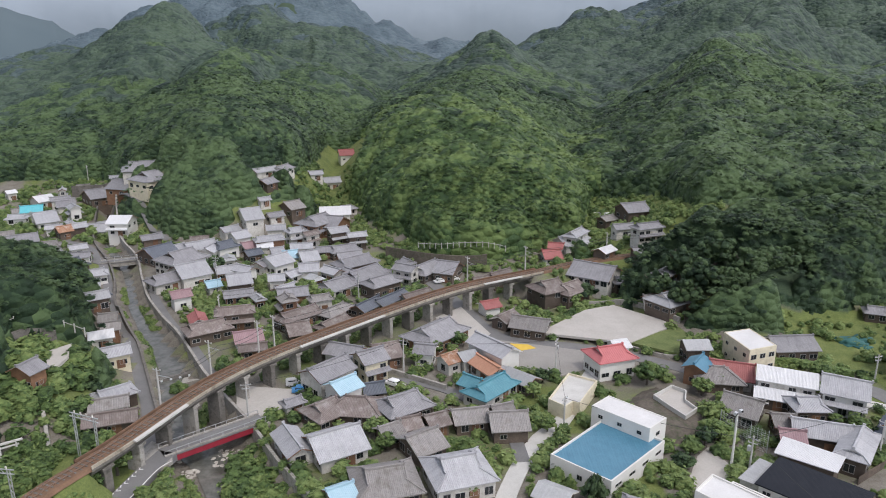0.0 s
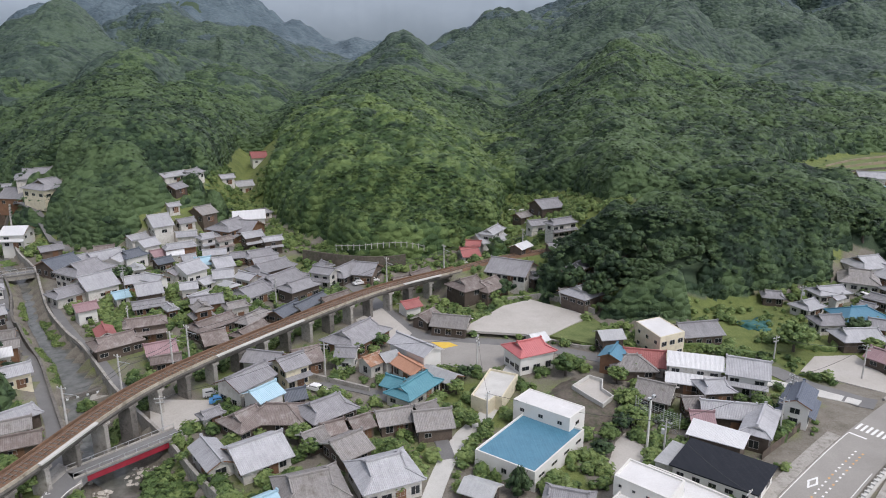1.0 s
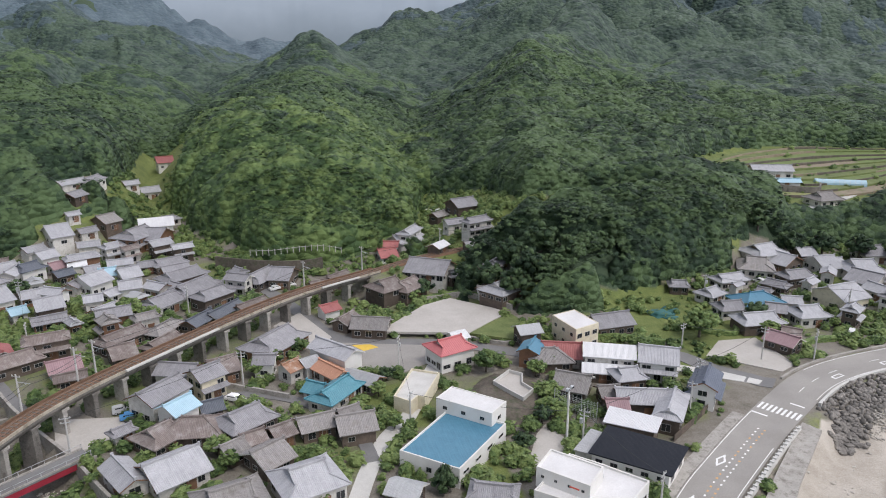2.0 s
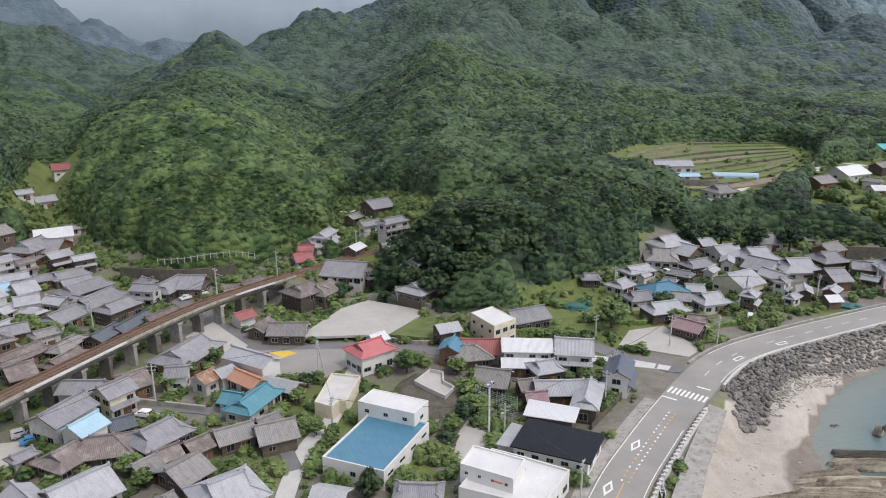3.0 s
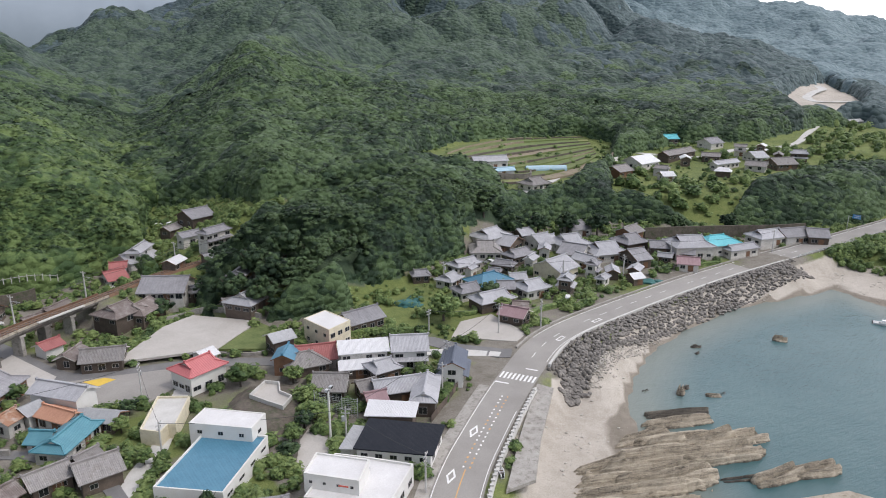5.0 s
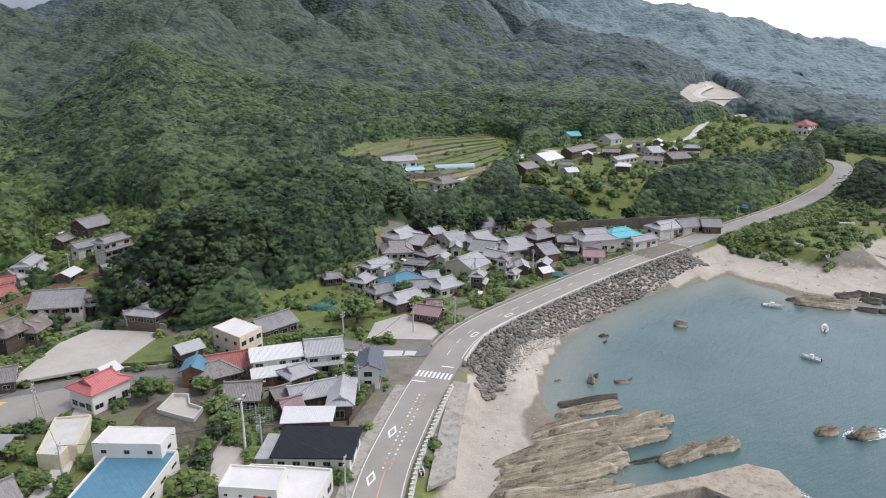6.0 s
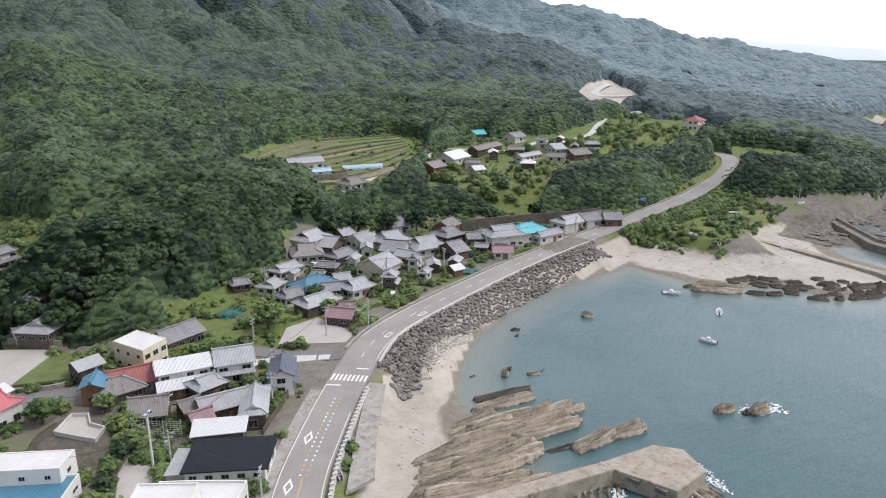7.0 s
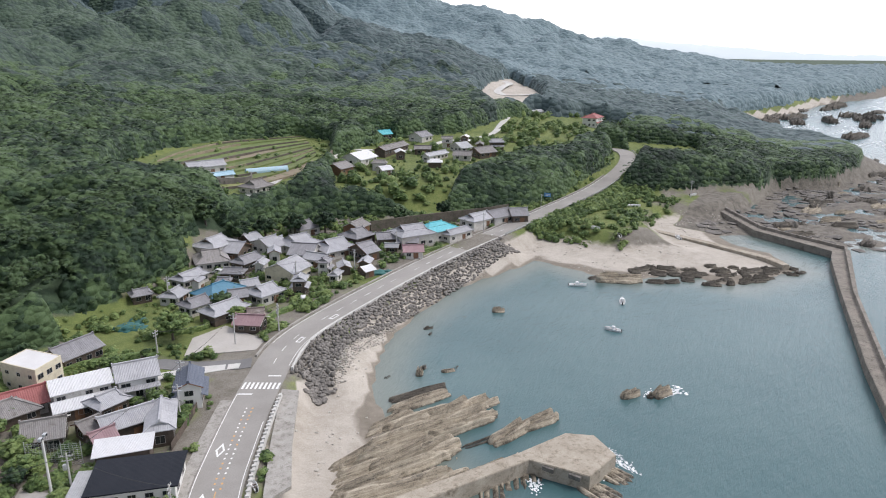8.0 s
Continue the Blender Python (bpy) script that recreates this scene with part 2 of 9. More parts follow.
    "tile_cyan": roofing("bright_turquoise_sheets", (0.09, 0.42, 0.48), (0.16, 0.55, 0.6), 0.3, 0.45, 0.1),
    "tile_navy": roofing("navy_slates", (0.075, 0.09, 0.125), (0.12, 0.14, 0.18), 0.5, 0.5, 0.1),
    "tile_black": roofing("black_coated_roof", (0.012, 0.014, 0.02), (0.022, 0.025, 0.032), 0.9, 0.55, 0.1, None, 0.01),
    "sheet_white": roofing("white_metal_sheets", (0.58, 0.58, 0.585), (0.74, 0.74, 0.745), 0.25, 0.45, 0.1),
    "sheet_grey": roofing("grey_corrugated_sheets", (0.30, 0.305, 0.31), (0.46, 0.465, 0.47), 0.2, 0.5, 0.25),
    "red_steel": surface("crimson_painted_steel", (0.22, 0.015, 0.03), (0.34, 0.03, 0.05), 0.6, 7.0, 0.5, 0.05),
    "net": surface("teal_fishing_net", (0.02, 0.09, 0.085), (0.06, 0.17, 0.16), 1.2, 9.0, 0.9, 0.6),
    "rubber": surface("tyre_rubber", (0.015, 0.015, 0.015), (0.03, 0.03, 0.03)),
    "foam": surface("sea_foam", (0.6, 0.64, 0.66), (0.85, 0.88, 0.88), 1.0, 5.0, 0.8, 0.4),
}


def car_paint(name, color):
    m, nt, bsdf = graph(name)
    bsdf.inputs["Base Color"].default_value = (*color, 1)
    bsdf.inputs["Roughness"].default_value, bsdf.inputs["Coat Weight"].default_value = 0.3, 0.6
    return m


def bedded_rock(name, dark, light, band):
    """Layered rock: streaks run along the beds, joints and wet patches across them; the dark tones also stand in for
    shadow lines.
    """
    m, nt, bsdf = graph(name)
    obj = nt.nodes.new("ShaderNodeTexCoord").outputs["Object"]
    stretch = nt.nodes.new("ShaderNodeMapping")
    stretch.inputs["Scale"].default_value = (0.05, 0.62, 1.1)
    nt.links.new(obj, stretch.inputs["Vector"])
    beds, joints, grain = noise_node(nt, stretch.outputs[0], 1.0, 6.0, 0.7), noise_node(nt, obj, 0.5, 5.0, 0.7), noise_node(nt, obj, 4.0, 4.0)
    fac = math_node(nt, "MULTIPLY_ADD", beds, 0.6, math_node(nt, "MULTIPLY_ADD", joints, 0.3, math_node(nt, "MULTIPLY", grain, 0.2)))
    color = ramp_node(nt, fac, [(0.40, dark), (0.53, band), (0.68, light)])
    # dark weed and wet stone below the tide mark
    low = nt.nodes.new("ShaderNodeSeparateXYZ")
    nt.links.new(place_vec(nt), low.inputs[0])
    tide = ramp_node(nt, math_node(nt, "MULTIPLY_ADD", joints, 0.9, math_node(nt, "MULTIPLY", low.outputs[2], 0.5)), [(0.44, (1, 1, 1)), (0.68, (0, 0, 0))])
    color = mix_node(nt, tide, color, dark)
    nt.links.new(per_object(nt, color, 0.25), bsdf.inputs["Base Color"])
    bsdf.inputs["Roughness"].default_value = 0.8
    bump_node(nt, bsdf, math_node(nt, "ADD", beds, math_node(nt, "MULTIPLY", grain, 0.4)), 1.0, 0.5)
    return m


M["rock"] = bedded_rock("layered_shore_rock", (0.065, 0.055, 0.042), (0.54, 0.475, 0.37), (0.33, 0.285, 0.215))
M["rock_dark"] = bedded_rock("wet_dark_rock", (0.03, 0.027, 0.023), (0.17, 0.15, 0.12), (0.085, 0.075, 0.06))


def ground_cover():
    """Earth, grass, sand and woodland green, mixed by what grows where in the plan."""
    m, nt, bsdf = graph("ground_cover")
    vec = place_vec(nt)
    fine, mid, broad = noise_node(nt, vec, 3.0, 5.0, 0.7), noise_node(nt, vec, 0.35, 4.0), noise_node(nt, vec, 0.05, 3.0)

    def mask(key):
        n = nt.nodes.new("ShaderNodeAttribute")
        n.attribute_name = key
        return n.outputs["Fac"]

    def blend(key, sharp=0.25):
        v = math_node(nt, "MULTIPLY_ADD", mid, 0.5, math_node(nt, "SUBTRACT", mask(key), 0.25))
        return ramp_node(nt, v, [(0.5 - sharp / 2, (0, 0, 0)), (0.5 + sharp / 2, (1, 1, 1))])

    earth = ramp_node(nt, math_node(nt, "MULTIPLY_ADD", fine, 0.5, math_node(nt, "MULTIPLY", mid, 0.5)), [(0.35, (0.13, 0.115, 0.09)), (0.68, (0.27, 0.25, 0.215))])
    grass = ramp_node(nt, math_node(nt, "MULTIPLY_ADD", fine, 0.45, math_node(nt, "MULTIPLY_ADD", mid, 0.35, math_node(nt, "MULTIPLY", broad, 0.3))), [(0.38, (0.06, 0.085, 0.024)), (0.58, (0.14, 0.175, 0.048)), (0.75, (0.25, 0.25, 0.10))])
    sand = ramp_node(nt, math_node(nt, "MULTIPLY_ADD", fine, 0.35, math_node(nt, "MULTIPLY_ADD", mid, 0.35, math_node(nt, "MULTIPLY", broad, 0.4))), [(0.38, (0.31, 0.275, 0.225)), (0.54, (0.42, 0.38, 0.325)), (0.72, (0.53, 0.49, 0.43))])
    # leaf green that fills the gaps between crowns in place of dark floor
    gap_green = ramp_node(nt, fine, [(0.3, (0.028, 0.048, 0.026)), (0.7, (0.062, 0.096, 0.05))])
    stone = ramp_node(nt, math_node(nt, "MULTIPLY_ADD", fine, 0.5, math_node(nt, "MULTIPLY", mid, 0.5)), [(0.35, (0.065, 0.058, 0.048)), (0.68, (0.26, 0.235, 0.195))])
    color = mix_node(nt, blend("grass"), earth, grass)
    damp = ramp_node(nt, mid, [(0.3, (0.185, 0.16, 0.125)), (0.7, (0.25, 0.22, 0.178))])
    sand = mix_node(nt, blend("wet"), sand, damp)
    color = mix_node(nt, blend("sand"), color, sand)
    color = mix_node(nt, blend("stone"), color, stone)
    color = mix_node(nt, blend("wood"), color, gap_green)
    nt.links.new(color, bsdf.inputs["Base Color"])
    bsdf.inputs["Roughness"].default_value = 0.95
    bump_node(nt, bsdf, math_node(nt, "ADD", fine, mid), 0.7, 0.25)
    return m


def sea_water():
    m, nt, bsdf = graph("sea_water")
    vec = place_vec(nt)
    stretch = nt.nodes.new("ShaderNodeMapping")
    stretch.inputs["Rotation"].default_value, stretch.inputs["Scale"].default_value = (0, 0, 0.5), (0.5, 1.3, 1)
    nt.links.new(vec, stretch.inputs["Vector"])
    swell, chop, broad = noise_node(nt, stretch.outputs[0], 0.35, 5.0, 0.65), noise_node(nt, stretch.outputs[0], 1.6, 3.0), noise_node(nt, vec, 0.018, 3.0)
    n = nt.nodes.new("ShaderNodeAttribute")
    n.attribute_name = "shallow"
    deep = ramp_node(nt, broad, [(0.3, (0.044, 0.102, 0.110)), (0.7, (0.074, 0.136, 0.140))])
    color = mix_node(nt, n.outputs["Fac"], deep, (0.20, 0.215, 0.18))
    nt.links.new(color, bsdf.inputs["Base Color"])
    bsdf.inputs["Roughness"].default_value = 0.22
    bsdf.inputs["IOR"].default_value = 1.33
    bump_node(nt, bsdf, math_node(nt, "MULTIPLY_ADD", chop, 0.35, swell), 0.5, 0.6)
    return m


M["ground"], M["sea"] = ground_cover(), sea_water()
M["tile_black"].node_tree.nodes["Principled BSDF"].inputs["Specular IOR Level"].default_value = 0.12
# ---- the lie of the land: heights in metres above the sea ----
LATTICE = np.random.RandomState(7).rand(256, 256)


def vnoise(x, y, size):
    """Smooth value noise, 0 to 1, with features of about that many metres."""
    u, v = np.asarray(x, float) / size, np.asarray(y, float) / size
    i, j = np.floor(u).astype(int), np.floor(v).astype(int)
    a, b = u - i, v - j
    a, b = a * a * (3 - 2 * a), b * b * (3 - 2 * b)
    i, j, i1, j1 = i % 256, j % 256, (i + 1) % 256, (j + 1) % 256
    return (LATTICE[i, j] * (1 - a) + LATTICE[i1, j] * a) * (1 - b) + (LATTICE[i, j1] * (1 - a) + LATTICE[i1, j1] * a) * b


def polar(azimuth, far):
    return far * math.sin(radians(azimuth)), far * math.cos(radians(azimuth))


def to_line(x, y, line, closed=False):
    """Distance to a polyline, and how far along it, in segments."""
    best, along = np.full(np.shape(x), 1e9), np.zeros(np.shape(x))
    pts = list(line) + ([line[0]] if closed else [])
    for k in range(len(pts) - 1):
        ax, ay, bx, by = pts[k][0], pts[k][1], pts[k + 1][0], pts[k + 1][1]
        dx, dy = bx - ax, by - ay
        s = np.clip(((x - ax) * dx + (y - ay) * dy) / max(dx * dx + dy * dy, 1e-6), 0, 1)
        d = np.hypot(x - ax - s * dx, y - ay - s * dy)
        near = d < best
        best, along = np.where(near, d, best), np.where(near, k + s, along)
    return best, along


def inside(x, y, poly):
    x, y = np.asarray(x, float), np.asarray(y, float)
    odd = np.zeros(np.shape(x), bool)
    for k in range(len(poly)):
        (ax, ay), (bx, by) = poly[k][:2], poly[k - 1][:2]
        if ay != by:
            odd ^= ((ay > y) != (by > y)) & (x < (bx - ax) * (y - ay) / (by - ay) + ax)
    return odd


def smooth(a, b, v):
    q = np.clip((v - a) / (b - a), 0, 1)
    return q * q * (3 - 2 * q)


# crests: azimuth and range from the shore below the eye, height of the crest, half width of its flanks
CRESTS = {
    "green_dome": [(4.5, 244, 5, 34), (3.5, 280, 20, 50), (2.5, 325, 29, 62), (2.5, 400, 32, 75)],
    "cone": [(2.5, 400, 30, 80), (2.8, 510, 35, 100), (3.3, 620, 55, 120), (6.0, 790, 29, 90)],
    "big_mountain": [(6.0, 800, 44, 120), (9, 860, 61, 150), (13, 920, 92, 220), (20, 960, 143, 380), (30, 990, 185, 520),
                     (40, 990, 152, 500), (46, 980, 126, 400), (50, 970, 103, 290), (55, 960, 50, 190), (62, 930, 10, 120)],
    "spur": [(25, 820, 110, 200), (22, 520, 52, 120), (20.5, 330, 22, 70), (21.5, 230, 15, 45), (22.5, 195, 7, 28)],
    "left_mountain": [(-40, 800, 29, 220), (-32, 860, 14, 230), (-26, 890, 27, 260), (-20, 910, 53, 320), (-15, 920, 98, 340),
                      (-12, 860, 76, 260), (-9, 760, 48, 190), (-7.5, 640, 20, 120)],
    "left_spur": [(-20, 800, 80, 170), (-23, 600, 40, 120), (-25, 470, 16, 80)],
    "knob": [(-16, 290, 14, 34), (-16.8, 325, 27, 50), (-17, 420, 30, 80), (-16, 560, 48, 130)],
    "left_knoll": [(-36, 190, 16, 40), (-35, 165, 12, 30), (-34, 150, 8, 22)],
    "middle_mountain": [(-15, 1350, 170, 420), (-9, 1350, 134, 430), (-4, 1280, 78, 360), (-1, 1180, 52, 240)],
    "right_ridge": [(52, 1500, 192, 480), (58, 1450, 138, 480), (62, 1400, 102, 460), (66, 1380, 80, 420), (69, 1400, 70, 390),
                    (72, 1400, 50, 380), (76, 1450, 31, 370), (84, 1550, 17, 330), (92, 1700, 20, 330), (100, 1900, 20, 300)],
}
CRESTS = {name: [(*polar(a, far), top, half) for a, far, top, half in rows] for name, rows in CRESTS.items()}

# the foot of the wooded bluff behind the shore houses, by azimuth, and the height of the shelf above it
BLUFF_AZ = [8, 14, 19, 25, 30, 35.8, 42, 47, 51.5, 58, 64.6, 70, 76, 84, 100]
BLUFF_FAR = [420, 300, 185, 176, 196, 218, 262, 274, 279, 287, 303, 335, 352, 388, 445]
BLUFF_TOP = [0, 0, 6, 9, 11, 10.5, 10, 10, 10, 10, 10, 10, 8, 4, 3]

SEA = [(226, 104), (209, 107.5), (183, 113), (154, 109.5), (138, 106), (122, 98), (113, 91), (107, 84), (101, 78), (96, 69), (91, 60), (80, 50), (40, 34),
       (-20, 30), (-300, 10), (-4500, -200), (-4500, -4500), (4500, -4500), (4500, -150), (1500, 15), (1290, 25), (1080, 90), (930, 100), (790, 135), (690, 125),
       (630, 75), (590, 30), (535, 0), (430, -8), (330, -8), (312, 0), (304, 20), (306, 44), (298, 56), (287, 49), (281, 34), (263, 22), (234, 38), (238, 56),
       (224, 66), (221, 80), (224, 92)]
COAST_ROAD = [(-30, 6, 5.2), (36, 57, 5.2), (59.5, 80.5, 5.2), (74.5, 92.5, 5.2), (96.5, 107.5, 5.2), (117.5, 118.5, 5.2), (147.5, 123, 5.2), (197, 125.5, 5.4),
              (252, 122.5, 6.5), (310, 117, 9.5), (347, 117, 12.5), (376, 121, 15), (398, 130, 16.5), (402, 142, 17), (392, 156, 17), (384, 170, 18)]
RIVER = [(-145, 300, 4), (-124, 252, 4.2), (-107, 226, 4.2), (-97, 207, 3.6), (-88.9, 190, 4.1), (-78.4, 173, 4.5), (-70.4, 162, 4.6), (-58, 140.5, 5.4), (-50.7, 128.5, 6.3), (-43.5, 116.5, 7.8), (-36.5, 104, 8.5), (-28, 90, 10), (-14, 66, 14), (0, 38, 20)]
RAIL = [(-64, 68, 12), (-60, 88, 12), (-54, 102, 12), (-43, 129, 12), (-23.5, 153, 12), (2, 179, 12), (26.5, 195, 12), (45, 206, 12.2), (73, 215, 12.6), (100, 221, 13), (125, 224, 13)]


def ground_height(x, y):
    x, y = np.asarray(x, float), np.asarray(y, float)
    far, az = np.hypot(x, y), np.degrees(np.arctan2(x, y))
    base = 5.0 + 0.028 * np.clip(y - 190, 0, 500) * smooth(70, 10, az) + 1.2 * smooth(14, 40, az) * smooth(190, 260, far)
    back = far - np.interp(az, BLUFF_AZ, BLUFF_FAR)
    top = np.interp(az, BLUFF_AZ, BLUFF_TOP)
    shelf = top * (smooth(0, 26, back) + 0.75 * np.clip((back - 26) / 110, 0, 1.6) * smooth(80, 60, az))
    hills, high = np.zeros(np.shape(x)), np.zeros(np.shape(x))
    warp_x, warp_y = x + 26 * (vnoise(x, y, 90) - 0.5), y + 26 * (vnoise(x + 400, y, 90) - 0.5)
    for name, rows in CRESTS.items():
        for a, b in zip(rows, rows[1:]):
            d, s = to_line(warp_x, warp_y, [a, b])
            q = np.clip(1.06 - np.sqrt((d / (a[3] + (b[3] - a[3]) * s)) ** 2 + 0.0036), 0, 1)
            # the low hills at the village are rounded, the mountains straight-flanked
            hill = (a[2] + (b[2] - a[2]) * s) * (1 - (1 - np.clip(1.12 * q - 0.12, 0, 1)) ** 2 if name in ("green_dome", "knob", "left_knoll") else q ** 1.12)
            high = np.where(hill > hills, q, high)
            hills = np.maximum(hills, hill)
    gully = np.abs(vnoise(x + 91, y + 13, 120) - 0.5) * 2 + np.abs(vnoise(x, y + 700, 52) - 0.5)
    hills = hills * (1.0 - smooth(8, 60, hills) * 0.30 * (0.75 - gully)) if np.ndim(hills) else hills
    # side valleys cut into the flanks below the crests
    fold_x, fold_y = x + 60 * (vnoise(x + 31, y, 140) - 0.5), y + 60 * (vnoise(x, y + 57, 140) - 0.5)
    fold = (1 - np.abs(vnoise(fold_x + 300, fold_y + 50, 170) - 0.5) * 2) ** 3 + 0.55 * (1 - np.abs(vnoise(fold_x, fold_y + 900, 75) - 0.5) * 2) ** 3
    calm = 1 - 0.6 * smooth(900, 1100, far) * smooth(48, 56, az)
    hills = hills * (1.0 - 0.36 * calm * fold * smooth(0.99, 0.75, high) * smooth(360, 520, far) * smooth(6, 40, hills))
    z = base + np.maximum(hills, shelf) + 0.35 * np.minimum(hills, shelf)
    # river bed between its walls
    d, s = to_line(x, y, RIVER)
    half = np.interp(s, range(len(RIVER)), [r[2] for r in RIVER])
    z = np.where(d < half, np.minimum(z, 1.0 + 0.012 * np.clip(y - 60, 0, 400)), z)
    # shore: beach or steep revetment down to the sea bed
    d, s = to_line(x, y, SEA, True)
    wet = inside(x, y, SEA)
    steep = smooth(101, 116, x) * smooth(232, 214, x) * smooth(86, 98, y)
    cliff = smooth(430, 480, x)
    shore = 0.15 + d * (0.062 + 0.7 * steep + 0.35 * cliff) + 0.7 * smooth(22, 40, d) * np.clip(d - 22, 0, 400) * (1 - steep)
    brink = np.interp(x, [306, 378, 412, 440, 500, 560], [72, 64, 60, 27, 14, 2])
    reef = smooth(306, 318, x) * smooth(brink, brink - 12, y) * smooth(-60, -20, y)
    shore = shore * (1 - reef) + reef * ((vnoise(x, y, 8) + 0.55 * vnoise(x + 9, y, 3.2) - 0.66) * 2.0)
    z = np.where(wet, -np.clip(d * 0.09, 0, 5) - 0.05, np.minimum(z, shore))
    # the coast road lies on a level bench
    d, s = to_line(x, y, COAST_ROAD)
    level = np.interp(s, range(len(COAST_ROAD)), [r[2] for r in COAST_ROAD])
    bench = smooth(11.5, 5.2, d) * np.where(wet, 0, 1)
    seaward = smooth(101, 112, x) * smooth(240, 215, x) * (y < 119) * (d > 4.9)
    bench = np.where(seaward > 0.5, smooth(6.6, 5.4, d), bench)
    return z * (1 - bench) + (level - 0.06 - 0.35 * smooth(226, 236, x)) * bench


_plain_height = ground_height


def ground_height(x, y):
    """The land with the railway's banks at both ends of its viaduct."""
    z = _plain_height(x, y)
    x, y = np.asarray(x, float), np.asarray(y, float)
    d, s = to_line(x, y, RAIL)
    level = np.interp(s, range(len(RAIL)), [r[2] for r in RAIL]) - 0.75
    bank = level - np.clip(d - 2.4, 0, 40) / np.where(s < 3, 0.35, 1.5)
    on_bank = (s < 1.75) | (s > 5.9)
    return np.where(on_bank, np.where(d < np.where(s < 3, 2.4, 4.2), level, np.maximum(z, bank)), z)
# ---- mesh helpers ----
def build_mesh(name, verts, faces, smooth_shade=False, uv=None):
    me = bpy.data.meshes.new(name)
    me.from_pydata([tuple(v) for v in verts], [], [tuple(f) for f in faces])
    if uv:
        layer = me.uv_layers.new(name="UVMap")
        flat = [c for face in uv for corner in face for c in corner]
        layer.data.foreach_set("uv", flat)
    if smooth_shade:
        me.polygons.foreach_set("use_smooth", [True] * len(me.polygons))
    me.update()
    return me


def attach(name, me, material, parent=None, label=""):
    ob = new(name, me)
    if not me.materials:
        me.materials.append(material)
    ob.parent = parent
    if label:
        ob["label"] = label
    return ob


def part(name, bm, material, parent, label=""):
    me = bpy.data.meshes.new(name)
    bm.to_mesh(me)
    bm.free()
    return attach(name, me, material, parent, label)


def raw_mesh(name, co, tri, smooth_shade=True):
    """A large triangle mesh straight from arrays."""
    me = bpy.data.meshes.new(name)
    me.vertices.add(len(co))
    me.vertices.foreach_set("co", np.asarray(co, np.float32).ravel())
    me.loops.add(tri.size)
    me.loops.foreach_set("vertex_index", np.asarray(tri, np.int32).ravel())
    me.polygons.add(len(tri))
    me.polygons.foreach_set("loop_start", np.arange(0, tri.size, tri.shape[1], dtype=np.int32))
    if smooth_shade:
        me.polygons.foreach_set("use_smooth", np.ones(len(tri), bool))
    me.update(calc_edges=True)
    me.validate()
    return me


def box_data(x0, x1, y0, y1, z0, z1):
    v = [(x0, y0, z0), (x1, y0, z0), (x1, y1, z0), (x0, y1, z0), (x0, y0, z1), (x1, y0, z1), (x1, y1, z1), (x0, y1, z1)]
    f = [(0, 3, 2, 1), (4, 5, 6, 7), (0, 1, 5, 4), (1, 2, 6, 5), (2, 3, 7, 6), (3, 0, 4, 7)]
    return v, f


def merged(*pieces):
    verts, faces = [], []
    for v, f in pieces:
        n = len(verts)
        verts += v
        faces += [tuple(i + n for i in q) for q in f]
    return verts, faces


def box_part(name, x0, x1, y0, y1, z0, z1, material, parent, label="", bevel=0.0):
    if bevel:
        bm = bmesh.new()
        v, f = box_data(x0, x1, y0, y1, z0, z1)
        bv = [bm.verts.new(c) for c in v]
        for q in f:
            bm.faces.new([bv[i] for i in q])
        bmesh.ops.bevel(bm, geom=bm.edges[:], offset=bevel, segments=1, affect="EDGES")
        return part(name, bm, material, parent, label)
    return attach(name, build_mesh(name, *box_data(x0, x1, y0, y1, z0, z1)), material, parent, label)


def gz(x, y):
    return float(ground_height(np.array([float(x)]), np.array([float(y)]))[0])


def resample(line, step):
    """Even points along a polyline that rounds its corners."""
    p = np.array([q[:3] if len(q) > 2 else (*q, 0.0) for q in line], float)
    dense = []
    for k in range(len(p) - 1):
        a, b, c, d = p[max(k - 1, 0)], p[k], p[k + 1], p[min(k + 2, len(p) - 1)]
        for s in np.linspace(0, 1, 24, endpoint=False):
            dense.append(0.5 * ((2 * b) + (c - a) * s + (2 * a - 5 * b + 4 * c - d) * s * s + (3 * b - a - 3 * c + d) * s ** 3))
    dense = np.array(dense + [p[-1]])
    run = np.concatenate([[0], np.cumsum(np.linalg.norm(np.diff(dense[:, :2], axis=0), axis=1))])
    even = np.linspace(0, run[-1], max(2, int(run[-1] / step) + 1))
    return np.stack([np.interp(even, run, dense[:, i]) for i in range(3)], 1)


def sides(pts):
    t = np.gradient(pts[:, :2], axis=0)
    t /= np.linalg.norm(t, axis=1)[:, None] + 1e-9
    return np.stack([t[:, 1], -t[:, 0]], 1)


def sweep(name, pts, profile, material, parent=None, label="", closed_profile=True):
    """Carries a cross-section (offset to the right, height) along a line."""
    n = sides(pts)
    verts, faces, k = [], [], len(profile)
    for p, s in zip(pts, n):
        verts += [(p[0] + s[0] * o, p[1] + s[1] * o, p[2] + h) for o, h in profile]
    for i in range(len(pts) - 1):
        for j in range(k if closed_profile else k - 1):
            a, b = i * k + j, i * k + (j + 1) % k
            faces.append((a, b, b + k, a + k))
    if closed_profile:
        faces += [tuple(range(k)), tuple(range(len(verts) - 1, len(verts) - k - 1, -1))]
    return attach(name, build_mesh(name, verts, faces), material, parent, label)


def drape(pts, lift):
    out = pts.copy()
    out[:, 2] = ground_height(pts[:, 0], pts[:, 1]) + lift
    return out


